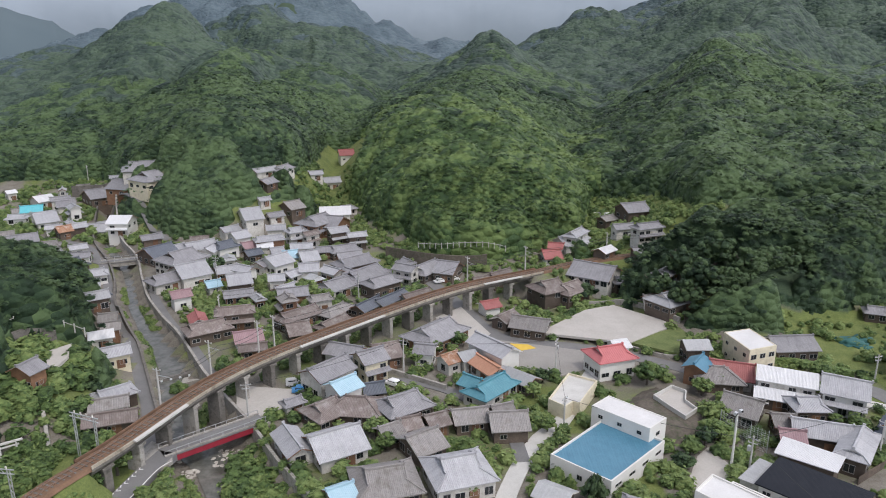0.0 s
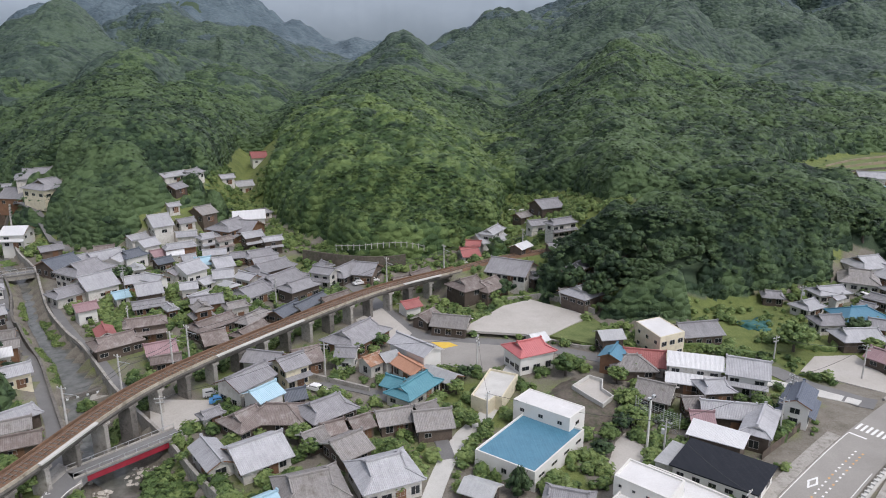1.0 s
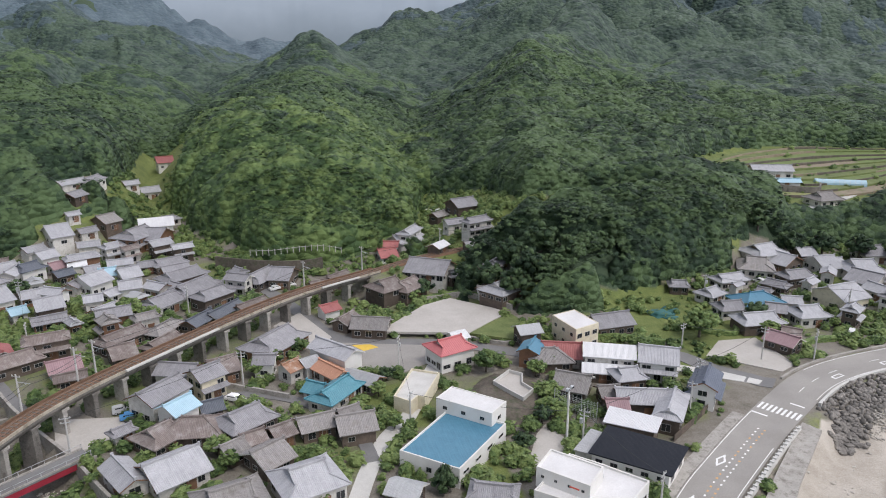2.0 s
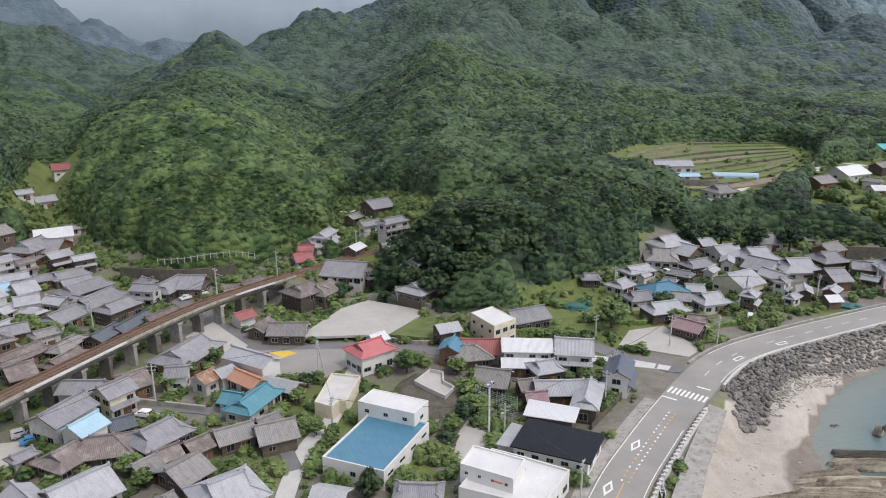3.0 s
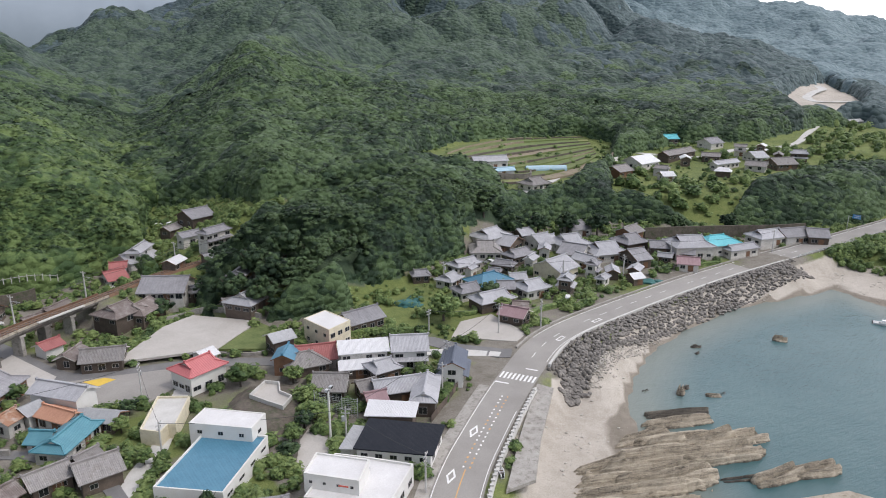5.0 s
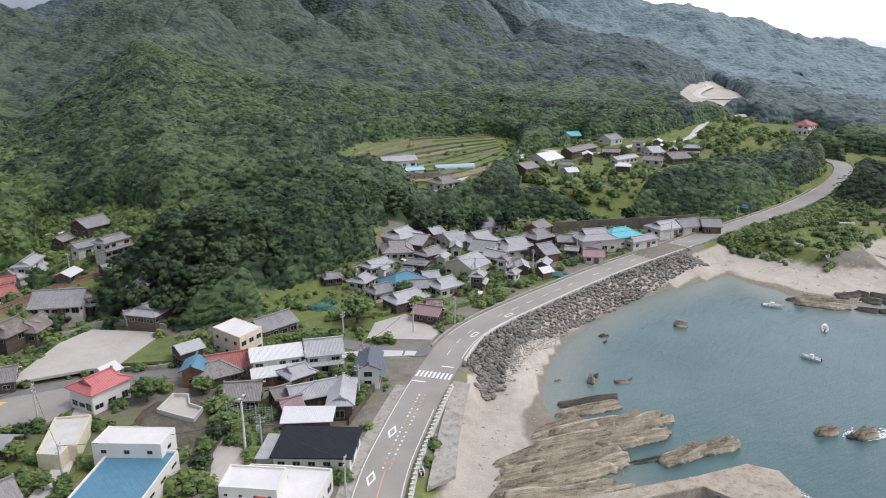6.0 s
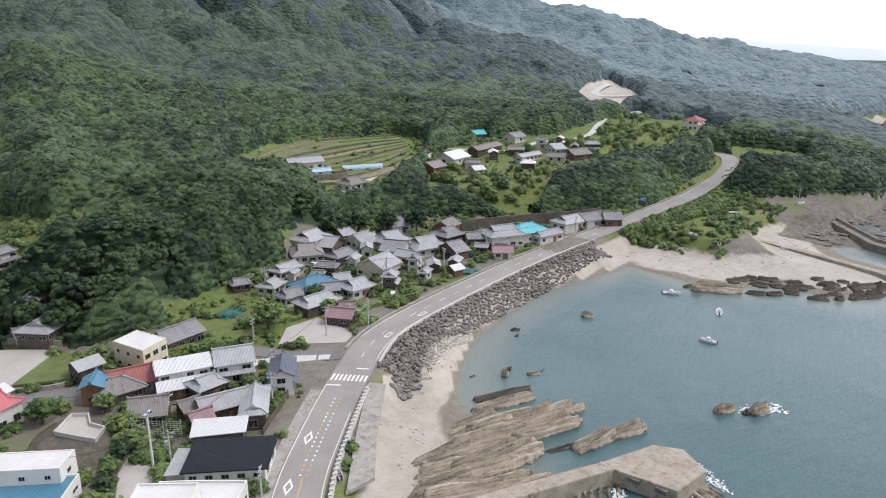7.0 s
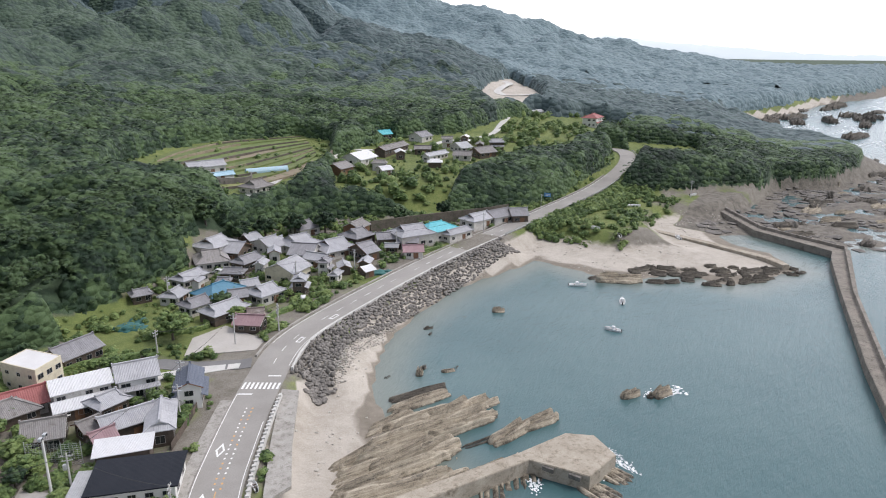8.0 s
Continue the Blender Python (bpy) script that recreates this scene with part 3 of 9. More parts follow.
def ribbon(name, line, width, material, lift=0.06, step=2.5, parent=None, thick=0.5, level=None):
    """A lane that follows the ground, with edges that go down into it."""
    pts = resample(line, step)
    n = sides(pts)
    cols = []
    for o in (-width / 2, -width / 6, width / 6, width / 2):
        q = pts[:, :2] + n * o
        z = ground_height(q[:, 0], q[:, 1])
        cols.append(np.column_stack([q, z]))
    z = np.max([c[:, 2] for c in cols], axis=0) + lift
    if level is not None:
        z = pts[:, 2] + lift
    verts, faces = [], []
    for i in range(len(pts)):
        for k, c in enumerate(cols):
            verts.append((c[i, 0], c[i, 1], z[i]))
        verts += [(cols[3][i, 0], cols[3][i, 1], z[i] - thick), (cols[0][i, 0], cols[0][i, 1], z[i] - thick)]
    for i in range(len(pts) - 1):
        a, b = i * 6, i * 6 + 6
        for k in range(3):
            faces.append((a + k, a + k + 1, b + k + 1, b + k))
        faces += [(a + 3, a + 4, b + 4, b + 3), (a + 5, a, b, b + 5)]
    return attach(name, build_mesh(name, verts, faces), material, parent)


def slab(name, corners, material, lift=0.05, thick=0.6, z=None, parent=None):
    """A flat paved area over the ground."""
    zz = z if z is not None else max(gz(*c) for c in corners) + lift
    n = len(corners)
    verts = [(x, y, zz) for x, y in corners] + [(x, y, zz - thick) for x, y in corners]
    faces = [tuple(range(n)), tuple(range(2 * n - 1, n - 1, -1))] + [(i, n + i, n + (i + 1) % n, (i + 1) % n) for i in range(n)]
    area = sum(corners[i - 1][0] * corners[i][1] - corners[i][0] * corners[i - 1][1] for i in range(n))
    if area < 0:
        faces = [f[::-1] for f in faces]
    return attach(name, build_mesh(name, verts, faces), material, parent)


# ---- the ground: one sheet to the horizon ----
def axis_steps(lo, hi, step, far):
    core = list(np.arange(lo, hi, step))
    s, v = step, core[-1]
    while v < far:
        s = min(s * 1.09, 160)
        v += s
        core.append(v)
    s, v = step, core[0]
    while v > -far:
        s = min(s * 1.12, 200)
        v -= s
        core.insert(0, v)
    return np.array(core)


TERRACES = [(153, 251), (160, 259), (188, 284), (217, 297), (264, 301), (299, 290), (299, 264), (272, 240), (240, 222), (206, 208), (178, 208), (186, 226), (176, 238)]
UPPER_FIELDS = [(242, 213), (276, 242), (325, 243), (370, 222), (442, 228), (515, 200), (500, 160), (405, 156), (352, 146), (318, 158), (296, 160), (268, 163), (246, 156), (234, 172), (222, 196)]
HEAD_FIELD = [(434, 142), (455, 104), (396, 82), (362, 104), (374, 118)]
GARDEN = [(84, 172), (117, 178), (124, 142), (100, 132), (86, 150)]
LAWN = [(31.5, 104.7), (36.0, 105.9), (37.4, 97.0), (34.2, 92.5), (28.3, 94.7)]
VALLEY_LEFT = [(-61, 276), (-66, 400), (-40, 400), (-38, 330), (-41, 292)]
VALLEY_RIGHT = [(44, 228), (62, 290), (82, 262), (84, 214), (70, 200), (50, 205)]
BARE_SITE = [(545, 312), (570, 325), (652, 352), (723, 372), (676, 325), (625, 288), (530, 245), (470, 236), (462, 252), (490, 276)]
KNOLL_YARD = [(-88.5, 134.5), (-79, 143.5), (-72.2, 133.1), (-70.5, 122), (-64, 107.5), (-71, 102.5), (-82, 114), (-84.5, 127)]
CLEARINGS = [TERRACES, UPPER_FIELDS, HEAD_FIELD, GARDEN, VALLEY_LEFT, VALLEY_RIGHT, BARE_SITE, KNOLL_YARD]


def wooded(x, y):
    """Where the hillside woods grow."""
    far, az = np.hypot(x, y), np.degrees(np.arctan2(x, y))
    lift = ground_height(x, y) - (5.0 + 0.028 * np.clip(y - 190, 0, 500) * smooth(70, 10, az) + 1.2 * smooth(14, 40, az) * smooth(190, 260, far))
    woods = lift > 1.2 + 1.2 * (vnoise(x, y, 14) - 0.5)
    for area in CLEARINGS:
        woods &= ~inside(x, y, area)
    sea_gap, _ = to_line(x, y, SEA, True)
    road_gap, s = to_line(x, y, COAST_ROAD)
    rail_gap, _ = to_line(x, y, RAIL)
    return woods & ~inside(x, y, SEA) & (sea_gap > 10) & (road_gap > 8) & (rail_gap > 7.5 + 8.0 * (y < 122))


def bluff_edge(x, y):
    """1 at the edge of the shelf, where trees are lowered to fit the camera's view, 0 in the tall woods."""
    az = np.degrees(np.arctan2(x, y))
    back = np.hypot(x, y) - np.interp(az, BLUFF_AZ, BLUFF_FAR)
    return smooth(34, 40, az) * smooth(72, 66, az) * smooth(70, 40, back)


def make_ground():
    xs, ys = axis_steps(-240, 560, 2.8, 4600), axis_steps(20, 420, 2.8, 4600)
    gx, gy = np.meshgrid(xs, ys)
    z = ground_height(gx, gy)
    nx, ny = len(xs), len(ys)
    idx = np.arange(nx * ny).reshape(ny, nx)
    quads = np.stack([idx[:-1, :-1], idx[:-1, 1:], idx[1:, 1:], idx[1:, :-1]], -1).reshape(-1, 4)
    # undergrowth: ground raised in the woods so gaps between crowns look less dark
    clear = free_of_houses(gx.ravel(), gy.ravel(), 3.0)
    under = (wooded(gx.ravel(), gy.ravel()) & clear).reshape(gx.shape).astype(float)
    for _ in range(2):
        under = np.minimum(under, (np.roll(under, 1, 0) + np.roll(under, -1, 0) + np.roll(under, 1, 1) + np.roll(under, -1, 1)) / 4)
    me = raw_mesh("ground", np.column_stack([gx.ravel(), gy.ravel(), (z + 3.0 * under * (1 - 0.5 * bluff_edge(gx, gy))).ravel()]), quads)
    x, y, zz = gx.ravel(), gy.ravel(), z.ravel()
    far, az = np.hypot(x, y), np.degrees(np.arctan2(x, y))
    sea_gap, _ = to_line(x, y, SEA, True)
    woods = wooded(x, y) & clear
    fields = np.zeros(len(x), bool)
    for area in (TERRACES, UPPER_FIELDS, HEAD_FIELD, GARDEN, VALLEY_LEFT, VALLEY_RIGHT, LAWN):
        fields |= inside(x, y, area)
    river_gap, _ = to_line(x, y, RIVER)
    grass = np.clip(0.95 * fields + 0.74 * vnoise(x, y, 11) + 0.3 * smooth(60, 30, sea_gap) * (x > 270) + 0.25 * (zz > 12) + 0.7 * smooth(236, 250, x) * smooth(410, 395, x) * smooth(88, 98, y) * (zz > 1.6) + 0.8 * (to_line(x, y, RAIL)[0] < 15) * (y < 120), 0, 1)
    sand = smooth(34, 20, sea_gap) * (zz < 4.6)
    stone = np.clip((river_gap < 14) * (zz < 3.5) * np.where(y < 124, 1.0, 0.7) + (x > 300) * (sea_gap < 60) * (y < 75) * 0.9 + inside(x, y, BARE_SITE) * 0.0, 0, 1)
    sand = np.maximum(sand * (stone < 0.5), inside(x, y, BARE_SITE) * 1.0)
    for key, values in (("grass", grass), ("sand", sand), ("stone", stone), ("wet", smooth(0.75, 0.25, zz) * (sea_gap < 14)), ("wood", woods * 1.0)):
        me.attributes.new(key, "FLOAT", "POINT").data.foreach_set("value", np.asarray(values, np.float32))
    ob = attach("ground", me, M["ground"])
    tagged(ob, "valley floor of pale earth, grass and woodland slopes", "ground", "", "structure")


def make_sea():
    xs, ys = axis_steps(60, 330, 6, 4600), axis_steps(0, 125, 6, 1500)
    ys = ys[ys < 300]
    ys = np.concatenate([np.linspace(-4600, ys[0] - 50, 30), ys])
    gx, gy = np.meshgrid(xs, ys)
    nx, ny = len(xs), len(ys)
    idx = np.arange(nx * ny).reshape(ny, nx)
    quads = np.stack([idx[:-1, :-1], idx[:-1, 1:], idx[1:, 1:], idx[1:, :-1]], -1).reshape(-1, 4)
    me = raw_mesh("water", np.column_stack([gx.ravel(), gy.ravel(), np.zeros(nx * ny)]), quads)
    x, y = gx.ravel(), gy.ravel()
    gap, _ = to_line(x, y, SEA, True)
    shallow = smooth(16, 1, gap) * 0.75
    me.attributes.new("shallow", "FLOAT", "POINT").data.foreach_set("value", np.asarray(shallow, np.float32))
    tagged(attach("water", me, M["sea"]), "calm grey-green sea water in a rocky bay", "sea", "", "structure")


make_sea()


def backdrop_range(name, rows, far, label, mist_tones, glow):
    """A range at the edge of the place, mist painted into its colour and glow: its crest by azimuth and height, kept
    smooth.
    """
    az = np.arange(rows[0][0], rows[-1][0], 0.25)
    crest = np.interp(az, [r[0] for r in rows], [r[1] for r in rows]) + 14 * (vnoise(az * 3, az * 0, 4) - 0.5) + 7 * (vnoise(az * 3, az * 0 + 9, 1.3) - 0.5)
    v, f = [], []
    n = len(az)
    for k, (share, step) in enumerate(((-0.3, 0), (0.25, 60), (0.6, 160), (0.85, 260), (1.0, 340), (0.7, 600), (-0.3, 900))):
        for a, top in zip(az, crest):
            bulge = 8 * (float(vnoise(a * 2, k * 0.7, 3)) - 0.5) * (0 < k < 4)
            px, py = polar(a, far + step + bulge)
            v.append((px, py, top * share))
    for k in range(6):
        f += [(k * n + i, k * n + i + 1, (k + 1) * n + i + 1, (k + 1) * n + i) for i in range(n - 1)]
    m, nt, bsdf = graph(name)
    vec = place_vec(nt)
    sep = nt.nodes.new("ShaderNodeSeparateXYZ")
    nt.links.new(vec, sep.inputs[0])
    # painted mist: paler with height, fed to base colour and emission alike
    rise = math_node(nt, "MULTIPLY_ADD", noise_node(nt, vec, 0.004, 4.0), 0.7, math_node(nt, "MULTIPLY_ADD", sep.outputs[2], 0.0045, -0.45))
    color = ramp_node(nt, rise, [(0.0, mist_tones[0]), (0.85, mist_tones[1])])
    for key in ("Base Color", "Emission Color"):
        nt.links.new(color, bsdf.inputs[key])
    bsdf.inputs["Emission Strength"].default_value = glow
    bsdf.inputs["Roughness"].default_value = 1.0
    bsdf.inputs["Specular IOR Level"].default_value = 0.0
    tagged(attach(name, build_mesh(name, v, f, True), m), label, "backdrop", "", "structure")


backdrop_range("backdrop_valley_range", [(-44, 380), (-30, 420), (-6, 460), (4, 430), (14, 400), (22, 300)], 2600, "far mountain range with pale mist put into its colour and glow", ((0.10, 0.122, 0.143), (0.195, 0.225, 0.262)), 0.38)
backdrop_range("backdrop_left_range", [(-52, 200), (-36, 175), (-30.7, 158), (-29.1, 150), (-27.5, 127), (-25.9, 80), (-24, 10)], 1750, "blue-grey mountain beyond the valley with mist put into its colour and glow", ((0.075, 0.10, 0.115), (0.10, 0.125, 0.14)), 0.3)
backdrop_range("backdrop_coast_range", [(58, 20), (66, 95), (70, 130), (74, 95), (80, 60), (88, 30), (96, 10)], 3600, "very pale far coast mountains with haze put into their colour and glow", ((0.30, 0.33, 0.35), (0.36, 0.38, 0.40)), 0.9)

# ---- roads ----
road = ribbon("road", [r for r in COAST_ROAD], 8.6, M["asphalt"], 0.02, 2.5, None, 0.5, True)
tagged(road, "worn pale-grey asphalt coast road with white lines", "road", "", "structure")
# ---- buildings ----
FOOTPRINTS = []
ROOF_WORDS = {"tile_grey": "grey tiled", "tile_pale": "pale silver-grey tiled", "tile_dark": "dark slate-coloured tiled", "tile_brown": "weathered brown tiled",
              "tile_old": "old mottled tiled", "tile_red": "bright red", "tile_rose": "faded red", "tile_maroon": "faded pinkish", "tile_orange": "orange clay",
              "tile_rust": "rusted iron", "tile_blue": "sky-blue metal", "tile_teal": "teal glazed", "tile_pale_blue": "pale blue metal", "tile_cyan": "bright turquoise",
              "tile_navy": "navy slate", "tile_black": "black coated", "sheet_white": "white metal", "sheet_grey": "grey corrugated"}
WALL_WORDS = {"wood": "dark wooden", "wood_brown": "brown boarded", "plaster": "aged plaster", "white_wall": "white-walled", "cream_wall": "cream-walled"}
SHAPE_WORDS = {"g": "gable roof", "i": "hip-and-gable roof", "h": "hipped roof"}


def solid_roof(name, verts, faces, uvs, thick, material, parent, label=""):
    """Gives a roof skin its thickness: underside and rim."""
    n = len(verts)
    allv = list(verts) + [(x, y, z - thick) for x, y, z in verts]
    edges = {}
    for f in faces:
        for i in range(len(f)):
            edges[(f[i], f[(i + 1) % len(f)])] = True
    allf, alluv = list(faces), list(uvs)
    for f in faces:
        allf.append(tuple(i + n for i in reversed(f)))
        alluv.append([(0, 0)] * len(f))
    for a, b in edges:
        if (b, a) not in edges:
            allf.append((b, a, a + n, b + n))
            alluv.append([(0, 0)] * 4)
    return attach(name, build_mesh(name, allv, allf, False, alluv), material, parent, label)


def bar(p, q, w, h):
    """A bar of that width and height from p to q."""
    p, q = Vector(p), Vector(q)
    d = (q - p).normalized()
    s = d.cross(Vector((0, 0, 1)))
    s = s.normalized() * (w / 2) if s.length > 1e-4 else Vector((w / 2, 0, 0))
    u = s.cross(d).normalized() * (h / 2)
    v = [c + a * s + b * u for c in (p, q) for a, b in ((-1, -1), (1, -1), (1, 1), (-1, 1))]
    return [tuple(x) for x in v], [(3, 2, 1, 0), (4, 5, 6, 7), (0, 1, 5, 4), (1, 2, 6, 5), (2, 3, 7, 6), (3, 0, 4, 7)]


def pitch_roof(kind, a, b, e, r):
    """Roof skin: corners, faces and UVs, for half length a, half width b, eaves e and ridge r. Also the ridge lines."""
    s = math.hypot(b, r - e)
    if kind == "g":
        v = [(-a, -b, e), (a, -b, e), (a, 0, r), (-a, 0, r), (a, b, e), (-a, b, e)]
        f = [(0, 1, 2, 3), (4, 5, 3, 2)]
        u = [[(-a, 0), (a, 0), (a, s), (-a, s)], [(a, 0), (-a, 0), (-a, s), (a, s)]]
        return v, f, u, [((-a, 0, r), (a, 0, r))]
    if kind == "h":
        k = max(a - 0.92 * b, 0.25)
        v = [(-a, -b, e), (a, -b, e), (a, b, e), (-a, b, e), (-k, 0, r), (k, 0, r)]
        f = [(0, 1, 5, 4), (2, 3, 4, 5), (1, 2, 5), (3, 0, 4)]
        u = [[(-a, 0), (a, 0), (k, s), (-k, s)], [(a, 0), (-a, 0), (-k, s), (k, s)], [(-b, 0), (b, 0), (0, s)], [(b, 0), (-b, 0), (0, s)]]
        return v, f, u, [((-k, 0, r), (k, 0, r))] + [((sx * k, 0, r), (sx * a, sy * b, e)) for sx in (-1, 1) for sy in (-1, 1)]
    q = 0.52
    m, by, mz = a - q * b, b * (1 - q), e + (r - e) * q
    g = m + 0.3
    sq = s * q
    v = [(-a, -b, e), (a, -b, e), (a, b, e), (-a, b, e), (-m, -by, mz), (m, -by, mz), (m, by, mz), (-m, by, mz),
         (-g, 0, r), (g, 0, r), (-g, -by, mz), (g, -by, mz), (g, by, mz), (-g, by, mz)]
    f = [(0, 1, 5, 4), (2, 3, 7, 6), (1, 2, 6, 5), (3, 0, 4, 7), (10, 11, 9, 8), (12, 13, 8, 9)]
    u = [[(-a, 0), (a, 0), (m, sq), (-m, sq)], [(a, 0), (-a, 0), (-m, sq), (m, sq)], [(-b, 0), (b, 0), (by, sq), (-by, sq)], [(b, 0), (-b, 0), (-by, sq), (by, sq)],
         [(-g, sq), (g, sq), (g, s), (-g, s)], [(g, sq), (-g, sq), (-g, s), (g, s)]]
    lines = [((-g, 0, r), (g, 0, r))]
    for sx in (-1, 1):
        for sy in (-1, 1):
            lines += [((sx * m, sy * by, mz), (sx * a, sy * b, e)), ((sx * g, 0, r), (sx * g, sy * by, mz))]
    return v, f, u, lines


def window_meshes():
    w, h, d, t = 0.85, 0.6, 0.05, 0.07
    rim = merged(box_data(-w, w, -d, 0, -h, -h + t), box_data(-w, w, -d, 0, h - t, h), box_data(-w, -w + t, -d, 0, -h + t, h - t),
                 box_data(w - t, w, -d, 0, -h + t, h - t), box_data(-t / 2, t / 2, -d, 0, -h + t, h - t))
    pane = box_data(-w + t, w - t, -0.03, -0.01, -h + t, h - t)
    a, b = build_mesh("window", *rim), build_mesh("pane", *pane)
    a.materials.append(M["sash"])
    b.materials.append(M["glass"])
    return a, b


WINDOW, PANE = window_meshes()


def add_window(parent, x, y, z, turn, sx=1.0, sz=1.0):
    """A window on a wall whose outside lies towards -y once turned."""
    m = pose(x, y, z, 0, 0, turn) @ Matrix.Diagonal((sx, 1, sz, 1))
    w = new("window", WINDOW)
    w.parent, w.matrix_basis = parent, m
    p = new("pane", PANE)
    p.parent = w
    return w


def window_rows(body, half_l, half_w, rows, density, seed):
    rnd = random.Random(seed)
    for z in rows:
        for turn, span, off in ((0, half_l, half_w), (180, half_l, half_w), (90, half_w, half_l), (-90, half_w, half_l)):
            n = max(1, int(2 * span / density))
            for i in range(n):
                if rnd.random() < 0.25:
                    continue
                along = -span + (i + 0.5) * 2 * span / n + rnd.uniform(-0.2, 0.2)
                if abs(along) > span - 0.95:
                    continue
                p = Matrix.Rotation(radians(turn), 4, "Z") @ Vector((along, -off - 0.004, z))
                tall = rnd.choice((0.8, 1.0, 1.35)) if z < 2.5 else rnd.choice((0.8, 1.0))
                add_window(body, p.x, p.y, z, turn, rnd.uniform(0.75, 1.15), tall)


def house(x, y, angle, length, width, eaves, kind, roof, wall):
    """A house with its walls, tiled roof, ridge tiles, windows and, on two floors, a lower roof round it."""
    a, b = length / 2, width / 2
    ang = radians(angle)
    rise = b * 0.46
    c, s = abs(math.cos(ang)), abs(math.sin(ang))
    z0 = min(gz(x + dx, y + dy) for dx in (-0.35 * (a * c + b * s), 0.35 * (a * c + b * s)) for dy in (-0.35 * (a * s + b * c), 0.35 * (a * s + b * c)))
    top_z = gz(x, y)
    low = z0 - top_z - 0.6
    FOOTPRINTS.append((x, y, ang, a, b))
    storeys = "two-storey" if eaves > 4.6 else "single-storey"
    h = new("house")
    h.matrix_basis = pose(x, y, top_z, 0, 0, angle)
    tagged(h, "%s %s house with a %s %s" % (storeys, WALL_WORDS[wall], ROOF_WORDS[roof], SHAPE_WORDS[kind]), "house", "houses of the village")
    gap = min(0.6, 0.16 * width)
    wa, wb = a - gap, b - gap
    slope = rise / b
    e_wall = eaves + slope * gap - 0.14
    seed = int(abs(x * 31 + y * 17) * 10)
    if kind == "g":
        r_wall = eaves + rise - 0.2
        v = [(-wa, -wb, low), (wa, -wb, low), (wa, wb, low), (-wa, wb, low), (-wa, -wb, e_wall), (wa, -wb, e_wall), (wa, wb, e_wall), (-wa, wb, e_wall), (-wa, 0, r_wall), (wa, 0, r_wall)]
        f = [(0, 3, 2, 1), (0, 1, 5, 4), (2, 3, 7, 6), (1, 2, 6, 9, 5), (3, 0, 4, 8, 7), (4, 5, 9, 8), (6, 7, 8, 9)]
        body = attach("wall", build_mesh("wall", v, f), M[wall], h)
    else:
        body = box_part("wall", -wa, wa, -wb, wb, low, e_wall, M[wall], h)
    skin, faces, uvs, lines = pitch_roof(kind, a, b, eaves, eaves + rise)
    roof_ob = solid_roof("roof", skin, faces, uvs, 0.16, M[roof], h)
    if kind == "i":
        q = 0.52
        m, by, mz = a - q * b, b * (1 - q), eaves + rise * q
        for sx in (-1, 1):
            x0, x1 = (m - 0.1, m - 0.02) if sx > 0 else (-m + 0.02, -m + 0.1)
            tri = [(x0, -by + 0.15, mz), (x0, by - 0.15, mz), (x0, 0, eaves + rise - 0.2), (x1, -by + 0.15, mz), (x1, by - 0.15, mz), (x1, 0, eaves + rise - 0.2)]
            attach("gable", build_mesh("gable", tri, [(0, 1, 2), (5, 4, 3), (0, 3, 4, 1), (1, 4, 5, 2), (2, 5, 3, 0)]), M["plaster"] if seed % 3 else M["wood"], roof_ob, "small gable wall")
    if roof.startswith("tile"):
        pieces = []
        for k, (p, t) in enumerate(lines):
            w, hh = (0.38, 0.36) if k == 0 else (0.26, 0.22)
            lift = Vector((0, 0, hh * 0.35))
            pieces.append(bar(Vector(p) + lift, Vector(t) + lift, w, hh))
        g = lines[0]
        for p in g:
            pieces.append(box_data(p[0] - 0.14, p[0] + 0.14, -0.26, 0.26, p[2] - 0.1, p[2] + 0.5))
        attach("ridge_tiles", build_mesh("ridge_tiles", *merged(*pieces)), M[roof], roof_ob)
    if kind == "g":
        for sx in (-1, 1):
            pieces = [bar((sx * (a - 0.03), sy * (b - 0.02), eaves - 0.13), (sx * (a - 0.03), 0, eaves + rise - 0.13), 0.07, 0.22) for sy in (-1, 1)]
            attach("barge_board", build_mesh("barge_board", *merged(*pieces)), M["wood_brown"] if seed % 2 else M["plaster"], roof_ob)
    two = eaves > 4.6
    near = math.hypot(x, y) < 235
    rows = [1.45] + ([eaves - 1.3] if two else [])
    window_rows(body, wa, wb, rows, 2.3 if near else 3.2, seed)
    # entrance on the long side that faces the lane
    side = -1 if seed % 2 else 1
    door = box_part("door", -0.85 + wa * 0.25, 0.85 + wa * 0.25, side * wb - 0.05, side * wb + 0.05, 0.05, 2.05, M["wood_brown"], body, "sliding wooden entrance door")
    if two:
        o = min(1.3, 0.25 * width)
        z1 = 2.75
        for sy in (-1, 1):
            v = [(-wa - 0.3, sy * wb, z1 + o * 0.42), (wa + 0.3, sy * wb, z1 + o * 0.42), (wa + 0.3, sy * (wb + o), z1), (-wa - 0.3, sy * (wb + o), z1)]
            f = [(0, 3, 2, 1)] if sy > 0 else [(0, 1, 2, 3)]
            f = [tuple(reversed(f[0]))] if sy < 0 else f
            uv = [[(v[i][0], abs(v[i][1])) for i in f[0]]]
            solid_roof("lower_roof", v, f, uv, 0.14, M[roof], h)
    return h


